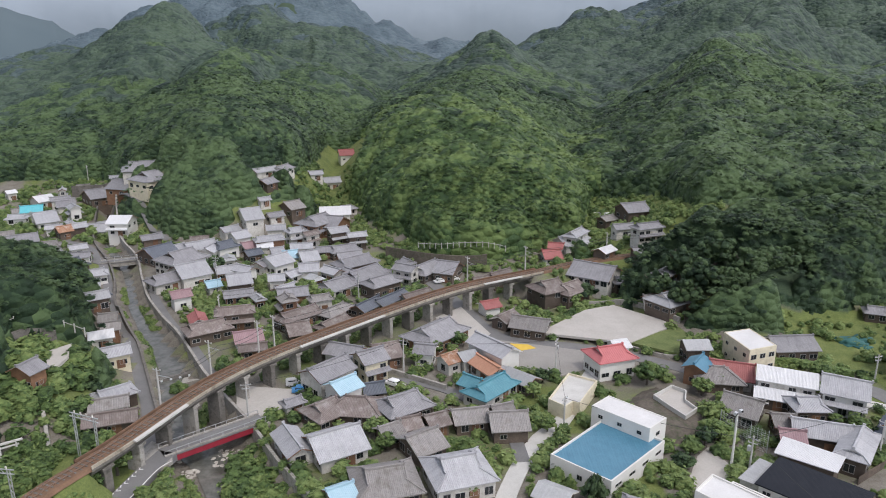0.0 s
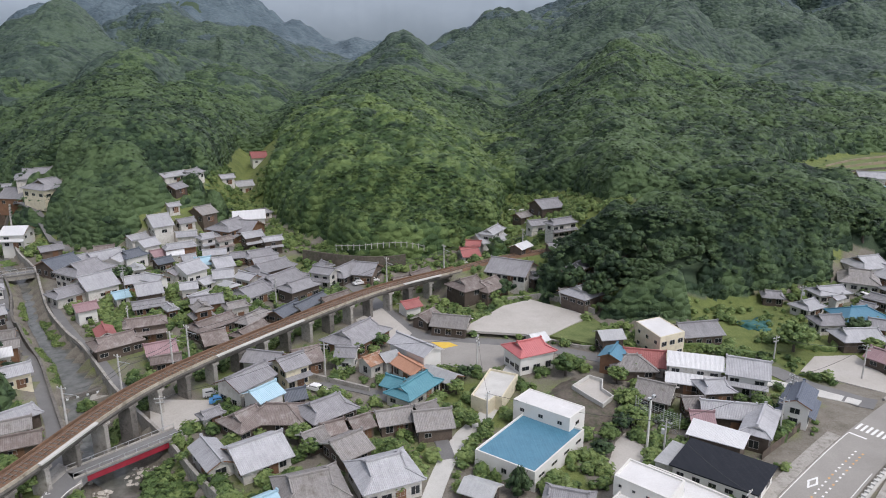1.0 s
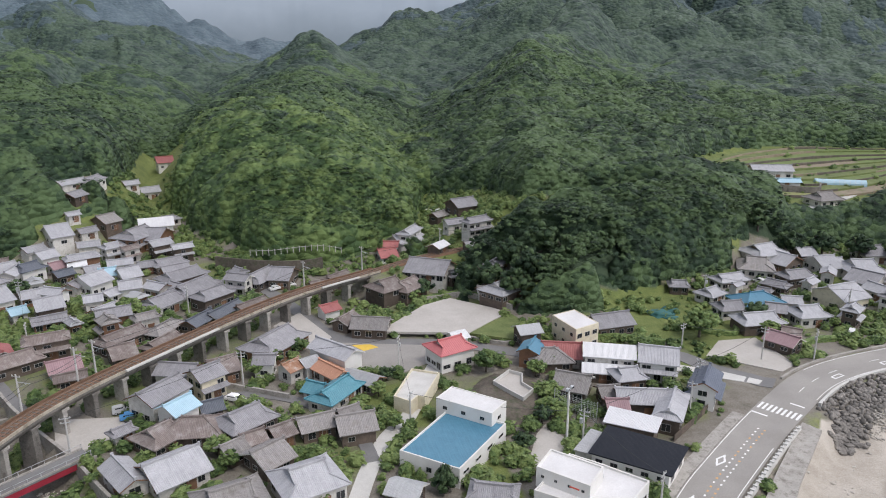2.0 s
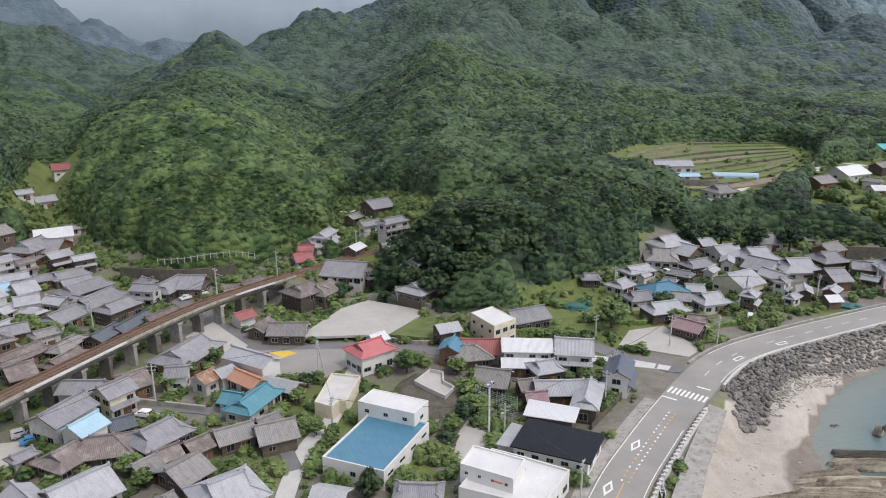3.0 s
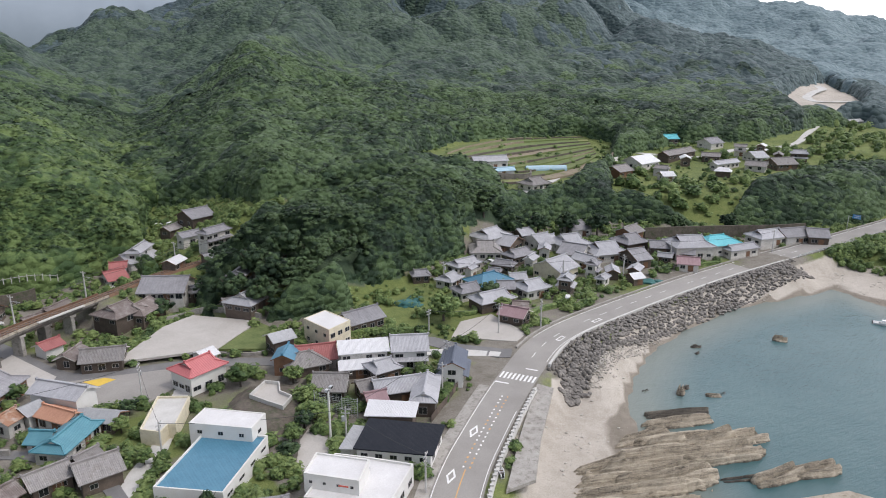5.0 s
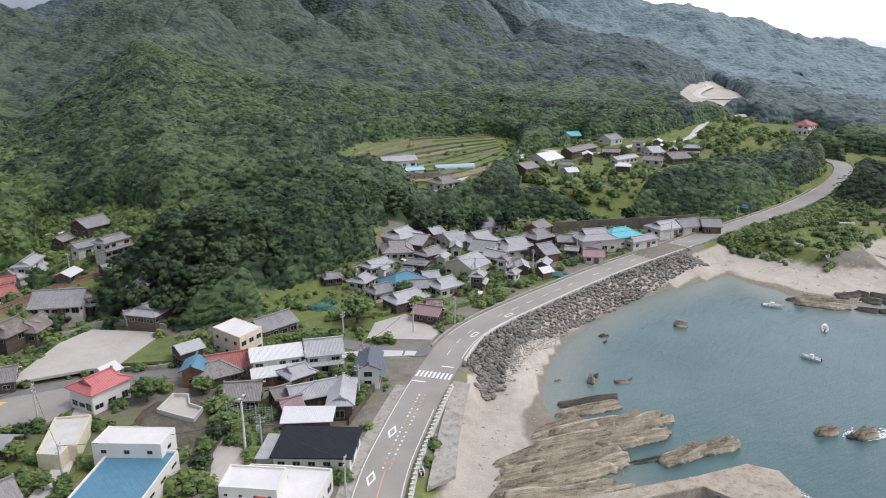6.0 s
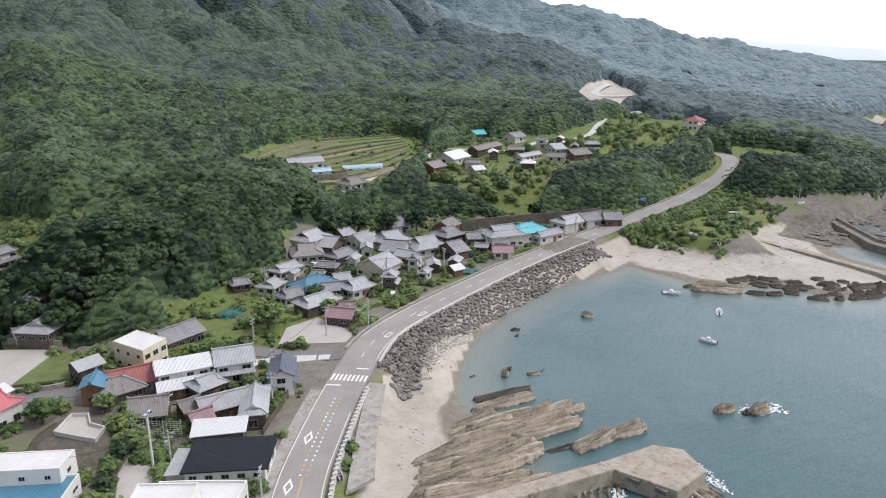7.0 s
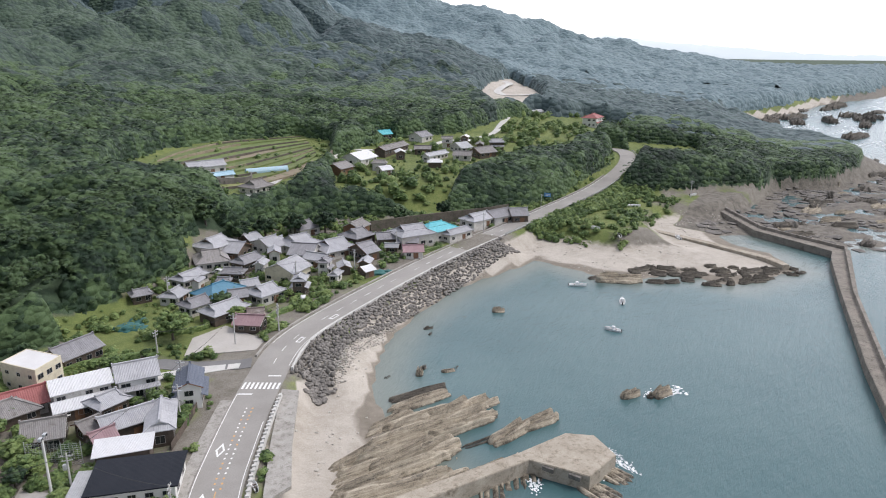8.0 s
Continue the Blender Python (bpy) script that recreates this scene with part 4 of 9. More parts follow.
def block(name, corners, z0, top, wall, cover, parapet=0.5, label="", category="building", group=""):
    """A flat-roofed building on a polygon, with a parapet round its roof."""
    n = len(corners)
    area = sum(corners[i - 1][0] * corners[i][1] - corners[i][0] * corners[i - 1][1] for i in range(n))
    if area < 0:
        corners = corners[::-1]
    cx, cy = sum(c[0] for c in corners) / n, sum(c[1] for c in corners) / n
    h = new(name)
    h.matrix_basis = pose(cx, cy, z0)
    tagged(h, label, category, group)
    loc = [(px - cx, py - cy) for px, py in corners]

    def inset(d):
        out = []
        for i in range(n):
            p, q, r = Vector(loc[i - 1]), Vector(loc[i]), Vector(loc[(i + 1) % n])
            u, w = (q - p).normalized(), (r - q).normalized()
            k = (Vector((-u.y, u.x)) + Vector((-w.y, w.x)))
            k = k / max(k.dot(Vector((-u.y, u.x))), 0.3)
            out.append((q.x + k.x * d, q.y + k.y * d))
        return out

    inner = inset(0.25)
    t = top - z0
    v = [(*p, -0.6) for p in loc] + [(*p, t) for p in loc] + [(*p, t) for p in inner] + [(*p, t - parapet) for p in inner]
    f = []
    for i in range(n):
        j = (i + 1) % n
        f += [(i, j, n + j, n + i), (n + i, n + j, 2 * n + j, 2 * n + i), (2 * n + i, 2 * n + j, 3 * n + j, 3 * n + i)]
    f += [tuple(range(n - 1, -1, -1))]
    body = attach("wall", build_mesh("wall", v, f), M[wall], h)
    rv = [(*p, t - parapet - 0.2) for p in inset(0.252)] + [(*p, t - parapet + 0.02) for p in inset(0.252)]
    rf = [tuple(range(n, 2 * n)), tuple(range(n - 1, -1, -1))] + [(i, (i + 1) % n, n + (i + 1) % n, n + i) for i in range(n)]
    uv = [[(rv[i][0], rv[i][1]) for i in q] for q in rf]
    attach("roof", build_mesh("roof", rv, rf, False, uv), M[cover], h)
    for i in range(n):
        p, q = Vector(loc[i]), Vector(loc[(i + 1) % n])
        FOOTPRINTS.append((cx, cy, math.atan2(q.y - p.y, q.x - p.x), 0.5 * (q - p).length, 0.5 * (Vector(loc[i - 1]) - p).length)) if i == 0 else None
    return h, body, loc


def wall_windows(body, p, q, z, count, sx=1.0, sz=1.0):
    p, q = Vector(p), Vector(q)
    turn = math.degrees(math.atan2(q.y - p.y, q.x - p.x))
    n = Vector((q.y - p.y, p.x - q.x)).normalized() * 0.006
    for i in range(count):
        c = p.lerp(q, (i + 0.5) / count) + n
        add_window(body, c.x, c.y, z, turn, sx, sz)
# ---- leafy crowns ----
def crown_shape(seed, divisions, tufts, tuft_size, squat=0.85):
    """A lumpy crown of unit radius with loose sprays of leaves standing off it; its foot is left open."""
    rnd = np.random.RandomState(seed)
    bm = bmesh.new()
    bmesh.ops.create_icosphere(bm, subdivisions=divisions, radius=1.0)
    bm.verts.ensure_lookup_table()
    off = Vector(rnd.rand(3) * 50)
    co = []
    for v in bm.verts:
        r = 0.9 + 0.5 * noise.noise(v.co * 1.7 + off) + 0.3 * noise.noise(v.co * 3.9 + off)
        co.append((v.co.x * r, v.co.y * r, v.co.z * r * squat))
    tri = [[v.index for v in f.verts] for f in bm.faces if f.normal.z > -0.45]
    bm.free()
    co = [np.array(c) for c in co]
    base = np.array(co)
    for _ in range(tufts):
        d = rnd.randn(3)
        d[2] = abs(d[2]) * 0.9 - 0.25
        d /= np.linalg.norm(d)
        near = base[np.argmax(base @ d)]
        c = d * (np.linalg.norm(near) * (0.92 + 0.16 * rnd.rand()))
        u = np.cross(d, rnd.randn(3))
        u /= np.linalg.norm(u)
        w = np.cross(d, u) + 0.55 * rnd.randn() * d
        s = tuft_size * (0.7 + 0.6 * rnd.rand())
        n = len(co)
        co += [c - u * s * 0.6 - w * s * 0.4, c + u * s * 0.6 - w * s * 0.3, c + w * s * 0.7 + u * s * 0.2, c - w * s * 0.2 - u * s + d * s * 0.25]
        tri += [[n, n + 1, n + 2], [n, n + 2, n + 3]]
    return np.array(co), np.array(tri)




def clump_shape(seed, lobes, tufts):
    """A bush or crown of several leafy lobes, unit radius."""
    rnd = np.random.RandomState(seed)
    cos, tris, n = [], [], 0
    for k in range(lobes):
        co, tri = crown_shape(seed * 31 + k, 1, tufts, 0.5, 0.9)
        d = rnd.randn(3)
        d = d / np.linalg.norm(d) * rnd.uniform(0.3, 0.72) * np.array([1, 1, 0.8])
        size = rnd.uniform(0.9, 1.4) / lobes ** 0.42
        cos.append(co * size + d)
        tris.append(tri + n)
        n += len(co)
    return np.concatenate(cos), np.concatenate(tris)


# ---- the houses: x, y, direction of the ridge, length, width, eaves, roof shape, roof cover, wall ----
house(-19.1, 110.6, 30, 9.7, 10.3, 2.5, "g", "tile_pale", "plaster")
house(-26.6, 110.7, -59, 9.7, 5.3, 2.5, "g", "tile_pale", "plaster")
house(-9.3, 99.3, 16, 11.1, 10.2, 2.5, "i", "tile_old", "wood")
house(-16.1, 95.8, 32, 4.6, 5.3, 2.5, "g", "tile_pale_blue", "white_wall")
house(2.5, 101.2, 18, 10.7, 10.2, 3.3, "i", "tile_pale", "plaster")
house(-3.7, 110.7, 35, 6.7, 8.2, 2.5, "g", "tile_old", "wood")
house(-9.7, 114.5, 33, 4.6, 5.3, 2.5, "g", "tile_old", "wood")
house(-6.4, 117.1, 23, 4.6, 5.3, 2.5, "g", "tile_brown", "wood")
house(-1.4, 118.3, 27, 4.6, 5.6, 2.5, "g", "tile_brown", "wood")
house(-7.8, 123.7, 34, 10.3, 8.4, 3.0, "i", "tile_grey", "wood")
house(-22.5, 122.2, 44, 8.2, 7.8, 2.5, "i", "tile_brown", "wood")
house(-16.9, 123.7, -7, 11.7, 8.5, 2.5, "h", "tile_brown", "wood")
house(-20.0, 128.7, 45, 6.3, 6.4, 4.3, "g", "tile_pale_blue", "white_wall")
house(-24.2, 135.3, 49, 10.2, 7.9, 4.5, "g", "tile_grey", "plaster")
house(-21.8, 146.5, -21, 8.8, 6.6, 3.8, "g", "tile_grey", "plaster")
house(-15.8, 140.9, 34, 6.5, 7.1, 5.0, "g", "tile_grey", "cream_wall")
house(-13.1, 148.0, 23, 6.5, 8.5, 3.0, "g", "tile_brown", "wood")
house(-14.3, 130.9, 17, 4.6, 5.3, 2.5, "g", "tile_dark", "wood")
house(-4.0, 147.7, -12, 5.1, 5.3, 3.5, "g", "tile_grey", "white_wall")
house(-1.8, 158.5, 50, 15.2, 10.2, 3.3, "i", "tile_grey", "wood_brown")
house(11.4, 147.4, -51, 12.2, 6.5, 4.5, "g", "tile_pale", "white_wall")
house(1.3, 144.1, 39, 4.6, 5.3, 3.0, "g", "tile_rust", "plaster")
house(5.2, 145.6, 29, 4.6, 5.3, 3.0, "g", "sheet_grey", "plaster")
house(9.8, 140.5, -58, 8.6, 5.3, 2.8, "g", "tile_orange", "plaster")
house(9.8, 131.1, 48, 11.8, 6.8, 2.8, "i", "tile_teal", "plaster")
house(6.1, 133.7, -39, 4.6, 5.5, 2.5, "g", "tile_teal", "plaster")
house(16.0, 136.2, -44, 8.7, 5.3, 2.5, "g", "sheet_grey", "wood")
house(5.0, 119.9, 12, 7.1, 6.3, 2.5, "g", "tile_old", "wood")
house(12.1, 117.5, 5, 7.4, 7.9, 2.8, "g", "tile_old", "wood")
house(11.3, 121.9, 23, 4.6, 5.3, 2.5, "g", "tile_old", "wood")
house(17.5, 95.7, -34, 5.9, 5.3, 2.5, "g", "sheet_grey", "wood")
house(36.7, 143.3, 19, 9.8, 8.1, 4.5, "i", "tile_red", "white_wall")
house(21.9, 164.7, -21, 9.7, 7.8, 2.8, "g", "tile_old", "wood")
house(16.2, 170.0, 50, 7.0, 5.6, 2.5, "g", "tile_brown", "wood")
house(29.7, 187.1, 31, 10.3, 9.1, 2.5, "i", "tile_brown", "wood")
house(35.6, 188.3, 43, 11.0, 8.2, 3.0, "i", "tile_brown", "wood")
house(44.4, 197.3, -32, 13.1, 12.4, 2.5, "g", "tile_grey", "plaster")
house(62.7, 187.1, 47, 11.2, 5.3, 5.0, "i", "tile_grey", "wood_brown")
house(60.6, 175.7, 34, 13.2, 9.1, 2.8, "i", "tile_pale", "wood")
house(56.2, 177.3, 0, 5.9, 5.3, 2.5, "g", "tile_old", "plaster")
house(12.5, 179.1, 26, 5.5, 5.3, 2.5, "g", "tile_rose", "white_wall")
house(52.5, 194.5, 21, 8.9, 5.3, 2.5, "i", "tile_grey", "wood")
house(45.2, 232.8, 56, 11.8, 5.5, 5.0, "i", "tile_pale", "white_wall")
house(43.6, 232.6, 24, 10.2, 9.4, 2.5, "g", "tile_pale", "white_wall")
house(37.8, 227.4, -17, 5.3, 5.3, 3.3, "g", "tile_rose", "white_wall")
house(35.4, 222.6, 7, 6.4, 8.6, 2.5, "g", "tile_rose", "white_wall")
house(49.8, 209.5, 45, 7.0, 5.3, 2.5, "g", "sheet_white", "wood")
house(64.7, 217.3, 23, 10.4, 5.3, 5.0, "i", "tile_grey", "plaster")
house(62.0, 206.7, 9, 9.7, 5.3, 2.5, "g", "tile_grey", "wood")
house(67.9, 247.6, 18, 9.9, 10.1, 3.5, "g", "tile_grey", "wood")
house(60.2, 229.8, 14, 7.4, 5.3, 3.3, "g", "tile_grey", "plaster")
house(59.1, 247.8, 35, 6.9, 5.3, 2.5, "g", "tile_old", "wood")
house(17.2, 202.6, 42, 11.6, 7.2, 2.5, "i", "tile_brown", "wood")
house(11.3, 198.8, 25, 5.7, 5.3, 2.5, "g", "tile_brown", "wood")
house(-5.2, 209.5, 54, 13.0, 8.6, 2.5, "i", "tile_grey", "wood")
house(1.6, 207.9, -21, 7.1, 10.5, 3.0, "g", "tile_grey", "wood")
house(-11.2, 203.0, -30, 7.5, 5.3, 4.8, "g", "tile_grey", "plaster")
house(-73.1, 287.0, 49, 11.0, 5.3, 2.5, "g", "tile_pale", "plaster")
house(-67.1, 293.2, 73, 12.0, 6.3, 3.0, "i", "tile_grey", "plaster")
house(-69.5, 275.9, 62, 7.5, 6.6, 2.5, "g", "tile_grey", "wood")
house(-58.4, 267.1, 46, 7.3, 9.8, 3.3, "g", "tile_old", "wood")
house(-46.7, 255.5, 58, 14.4, 11.0, 5.0, "i", "tile_grey", "wood_brown")
house(-41.0, 256.5, -19, 9.0, 13.0, 3.8, "g", "tile_grey", "wood_brown")
house(-48.4, 253.0, 40, 8.8, 7.1, 3.0, "g", "tile_grey", "wood_brown")
house(-42.9, 274.7, 10, 12.5, 10.6, 3.5, "g", "sheet_white", "white_wall")
house(-40.0, 284.4, 29, 9.5, 5.3, 2.5, "h", "tile_grey", "plaster")
house(-71.1, 254.1, 30, 7.5, 13.0, 3.3, "g", "tile_pale", "plaster")
house(-60.8, 249.3, 15, 7.2, 5.3, 4.0, "g", "tile_pale", "plaster")
house(-71.8, 240.6, 43, 6.3, 7.8, 3.8, "g", "tile_pale", "white_wall")
house(-59.6, 234.2, 25, 10.6, 5.3, 4.5, "i", "tile_pale", "wood_brown")
house(-60.6, 231.7, 16, 5.7, 5.3, 3.0, "g", "sheet_white", "plaster")
house(-48.2, 232.0, 12, 7.8, 5.3, 2.5, "g", "tile_pale", "plaster")
house(-73.3, 228.3, 48, 8.5, 7.0, 4.0, "i", "tile_dark", "white_wall")
house(-76.9, 225.9, 82, 9.3, 6.2, 3.8, "g", "tile_pale", "white_wall")
house(-66.6, 232.8, 39, 5.1, 6.2, 2.5, "g", "tile_maroon", "plaster")
house(-62.6, 223.3, 40, 5.8, 5.3, 3.0, "g", "tile_dark", "wood")
house(-55.6, 227.3, 28, 4.9, 5.3, 2.5, "g", "tile_pale", "plaster")
house(-56.5, 213.7, 70, 8.7, 5.6, 3.0, "g", "tile_grey", "plaster")
house(-52.6, 213.8, 49, 8.2, 9.5, 3.5, "g", "tile_pale", "white_wall")
house(-50.2, 222.8, 17, 5.1, 7.0, 2.5, "g", "tile_pale_blue", "plaster")
house(-43.8, 219.8, 27, 6.3, 9.4, 2.8, "g", "tile_pale", "plaster")
house(-39.6, 228.2, 14, 6.3, 5.3, 2.5, "g", "tile_grey", "wood")
house(-33.4, 229.3, 29, 11.0, 6.6, 2.5, "i", "tile_grey", "wood")
house(-30.4, 219.8, 25, 8.5, 7.2, 3.0, "g", "tile_grey", "wood_brown")
house(-27.9, 214.4, 41, 14.3, 8.2, 3.0, "i", "tile_grey", "wood")
house(-41.3, 207.5, 12, 6.3, 6.9, 3.3, "g", "tile_pale", "white_wall")
house(-45.2, 205.2, 51, 7.3, 5.3, 2.5, "g", "tile_pale", "plaster")
house(-33.9, 205.8, -39, 7.1, 5.3, 3.0, "g", "tile_pale", "plaster")
house(-27.9, 205.1, -45, 6.2, 5.3, 2.5, "g", "tile_grey", "plaster")
house(-59.7, 203.0, -29, 6.6, 5.3, 4.5, "g", "tile_pale", "white_wall")
house(-49.1, 198.0, 14, 5.1, 5.3, 3.5, "g", "tile_pale", "plaster")
house(-59.4, 195.1, 24, 7.2, 8.9, 4.0, "g", "tile_pale", "wood")
house(-45.3, 191.8, 50, 7.2, 5.3, 2.5, "g", "tile_pale", "plaster")
house(-31.1, 194.0, 50, 12.8, 8.4, 2.8, "i", "tile_grey", "plaster")
house(-23.9, 203.5, 52, 15.8, 8.7, 2.8, "i", "tile_grey", "plaster")
house(-18.0, 194.3, 43, 11.0, 7.3, 3.8, "i", "tile_grey", "wood")
house(-20.3, 178.8, 56, 9.5, 5.9, 2.5, "g", "tile_dark", "wood")
house(-14.5, 184.1, 54, 12.1, 5.3, 2.5, "g", "tile_dark", "wood")
house(-7.5, 186.6, 41, 9.7, 5.3, 2.5, "g", "tile_brown", "plaster")
house(-37.2, 170.9, 45, 13.1, 6.3, 3.0, "i", "tile_brown", "wood")
house(-35.6, 160.9, 24, 5.9, 8.1, 3.0, "g", "tile_brown", "wood")
house(-27.6, 166.3, 55, 10.7, 5.3, 2.5, "i", "tile_brown", "wood")
house(-28.3, 175.3, 58, 10.7, 5.3, 2.5, "h", "tile_old", "wood")
house(-53.0, 168.5, 17, 10.2, 5.3, 4.8, "i", "tile_brown", "wood")
house(-46.8, 157.3, 23, 7.0, 6.8, 2.5, "g", "tile_maroon", "plaster")
house(-58.0, 161.8, 34, 11.3, 7.1, 3.0, "i", "tile_brown", "wood")
house(-160.8, 291.4, 30, 8.0, 5.3, 4.5, "g", "tile_grey", "plaster")
house(-171.7, 297.2, 55, 8.0, 9.3, 3.0, "g", "sheet_white", "plaster")
house(-169.7, 277.5, 32, 6.6, 5.3, 3.0, "g", "tile_old", "plaster")
house(-166.3, 279.5, 25, 8.3, 8.2, 3.0, "g", "tile_cyan", "white_wall")
house(-158.6, 291.0, 30, 7.6, 10.2, 2.5, "g", "tile_grey", "plaster")
house(-151.0, 302.3, 44, 9.2, 13.0, 3.5, "g", "tile_grey", "wood")
house(-132.3, 290.2, -14, 10.7, 13.0, 3.0, "g", "tile_grey", "wood_brown")
house(-126.0, 294.6, 22, 16.5, 13.0, 3.0, "i", "tile_grey", "plaster")
house(-115.5, 276.3, 57, 13.2, 13.0, 3.5, "i", "tile_grey", "cream_wall")
house(-153.6, 265.5, 39, 8.3, 13.0, 3.0, "g", "tile_pale", "plaster")
house(-136.6, 256.2, 38, 6.5, 5.3, 2.8, "g", "tile_pale", "wood")
house(-133.6, 275.2, 49, 13.9, 5.3, 2.5, "i", "tile_pale", "plaster")
house(-133.5, 264.3, 13, 8.6, 9.5, 3.0, "g", "tile_pale", "plaster")
house(-119.9, 256.8, 0, 8.5, 10.0, 4.8, "g", "sheet_white", "white_wall")
house(-138.8, 250.7, 44, 5.4, 6.7, 3.0, "g", "tile_rust", "wood")
house(-147.9, 239.4, 34, 10.6, 9.0, 2.5, "g", "tile_grey", "wood")
house(-135.6, 223.1, 51, 11.2, 5.3, 2.8, "i", "tile_grey", "plaster")
house(-128.4, 224.2, 59, 6.8, 5.3, 2.5, "i", "tile_grey", "plaster")
house(-124.2, 216.5, 55, 4.6, 5.3, 3.0, "g", "sheet_white", "white_wall")
house(-116.4, 210.6, 53, 9.7, 8.3, 3.3, "i", "tile_dark", "wood")
house(-111.9, 202.0, 38, 9.3, 7.1, 3.0, "i", "tile_pale", "plaster")
house(-105.5, 203.5, 27, 8.1, 5.7, 3.0, "i", "tile_pale", "white_wall")
house(-101.7, 184.0, 31, 4.6, 7.7, 4.5, "g", "tile_pale", "white_wall")
house(-101.7, 194.3, 23, 4.6, 5.3, 3.0, "g", "tile_pale", "plaster")
house(-97.3, 185.4, 37, 8.9, 5.3, 3.0, "h", "tile_dark", "wood")
house(-89.3, 168.7, 35, 8.8, 5.5, 3.5, "g", "tile_pale", "wood")
house(-83.0, 163.9, 16, 4.6, 5.3, 3.0, "g", "tile_old", "wood")
house(-80.2, 159.0, 22, 4.6, 5.3, 3.3, "g", "tile_old", "wood_brown")
house(-78.8, 151.1, 27, 5.7, 5.3, 3.0, "g", "sheet_white", "plaster")
house(-72.5, 144.0, 32, 6.4, 5.6, 3.2, "g", "tile_pale", "cream_wall")
house(-93.8, 223.7, 54, 10.2, 11.0, 3.0, "g", "tile_dark", "wood")
house(-82.8, 231.8, 40, 13.6, 7.7, 2.8, "i", "tile_pale", "plaster")
house(-82.3, 213.2, 54, 13.7, 11.1, 4.8, "i", "tile_grey", "plaster")
house(-76.4, 203.9, 40, 9.7, 11.9, 3.5, "g", "tile_pale", "plaster")
house(-82.1, 199.0, 47, 10.7, 7.4, 2.8, "i", "tile_grey", "plaster")
house(-72.2, 183.5, 33, 5.7, 5.3, 3.8, "g", "tile_maroon", "white_wall")
house(-67.1, 195.5, 33, 4.6, 5.3, 2.5, "g", "tile_pale_blue", "plaster")
house(-78.6, 122.4, 71, 4.6, 6.0, 4.0, "g", "tile_grey", "wood_brown")
house(-65.6, 127.9, 41, 8.2, 5.3, 3.0, "i", "tile_pale", "wood")
house(-65.3, 124.5, 22, 7.5, 5.3, 2.5, "g", "tile_old", "wood")
house(-62.4, 118.9, 18, 9.8, 5.3, 2.5, "g", "tile_brown", "wood")
house(-192.4, 309.3, 49, 4.6, 5.3, 3.3, "g", "sheet_white", "plaster")
house(-51.0, 371.6, 16, 8.3, 10.4, 3.5, "g", "tile_rose", "white_wall")
house(-53.5, 333.0, 22, 9.2, 8.1, 3.3, "g", "tile_pale", "plaster")
house(-56.9, 312.4, 28, 6.5, 5.3, 2.8, "g", "tile_pale", "plaster")
house(-139.3, 218.0, 67, 5.4, 5.8, 3.0, "g", "tile_grey", "plaster")
house(-127.6, 206.4, 39, 8.2, 6.9, 2.8, "g", "tile_pale", "wood")
house(-103.6, 242.5, 35, 7.5, 5.3, 2.5, "g", "tile_grey", "wood")
house(-89.4, 228.3, 45, 5.5, 6.0, 3.0, "g", "tile_pale", "plaster")
house(54.8, 139.1, 54, 6.6, 5.3, 4.0, "g", "tile_blue", "wood_brown")
house(57.8, 149.8, 3, 6.2, 6.1, 3.8, "g", "sheet_grey", "wood")
house(62.0, 138.9, -20, 9.2, 8.9, 2.5, "g", "tile_rose", "plaster")
house(58.3, 136.9, -9, 10.1, 8.5, 2.5, "h", "tile_old", "wood")
house(80.7, 152.1, 4, 10.7, 8.7, 3.0, "g", "tile_grey", "wood")
house(70.2, 131.6, -24, 11.5, 7.8, 4.8, "g", "sheet_white", "plaster")
house(66.4, 128.3, -24, 7.6, 5.3, 2.5, "g", "sheet_white", "wood")
house(79.5, 126.7, -29, 8.7, 9.1, 4.8, "g", "tile_pale", "white_wall")
house(70.5, 123.4, -1, 7.0, 6.4, 3.0, "i", "tile_pale", "wood")
house(83.0, 114.1, 49, 9.3, 5.7, 4.8, "g", "tile_navy", "white_wall")
house(68.3, 113.8, -18, 10.2, 7.0, 3.0, "g", "tile_pale", "wood")
house(71.8, 108.3, 51, 12.0, 5.7, 3.5, "i", "tile_pale", "wood")
house(62.5, 112.6, -13, 4.6, 5.3, 2.5, "g", "tile_maroon", "wood")
house(63.5, 118.2, -6, 4.6, 5.3, 2.5, "g", "tile_old", "wood")
house(58.0, 123.0, -36, 7.5, 8.8, 2.8, "g", "tile_old", "wood")
house(30.6, 91.3, -24, 8.1, 5.3, 2.8, "i", "tile_grey", "wood")
house(40.9, 152.5, 20, 4.6, 5.3, 2.8, "g", "sheet_white", "white_wall")
house(130.5, 174.0, 5, 10.9, 6.5, 2.8, "i", "tile_pale", "plaster")
house(117.0, 154.2, -3, 8.7, 6.7, 2.8, "i", "tile_grey", "plaster")
house(126.0, 155.9, 1, 12.6, 9.3, 3.3, "h", "tile_blue", "plaster")
house(117.7, 144.0, -4, 12.0, 7.8, 3.0, "i", "tile_pale", "wood")
house(128.0, 150.3, -34, 5.4, 6.6, 2.5, "g", "tile_grey", "wood")
house(135.5, 153.8, -25, 5.5, 5.3, 2.8, "g", "tile_pale", "plaster")
house(133.4, 145.1, -4, 9.4, 8.2, 3.0, "i", "tile_pale", "plaster")
house(116.0, 132.2, -64, 7.7, 6.7, 2.5, "g", "tile_maroon", "wood")
house(120.7, 135.3, -44, 4.6, 5.3, 2.5, "g", "tile_brown", "wood")
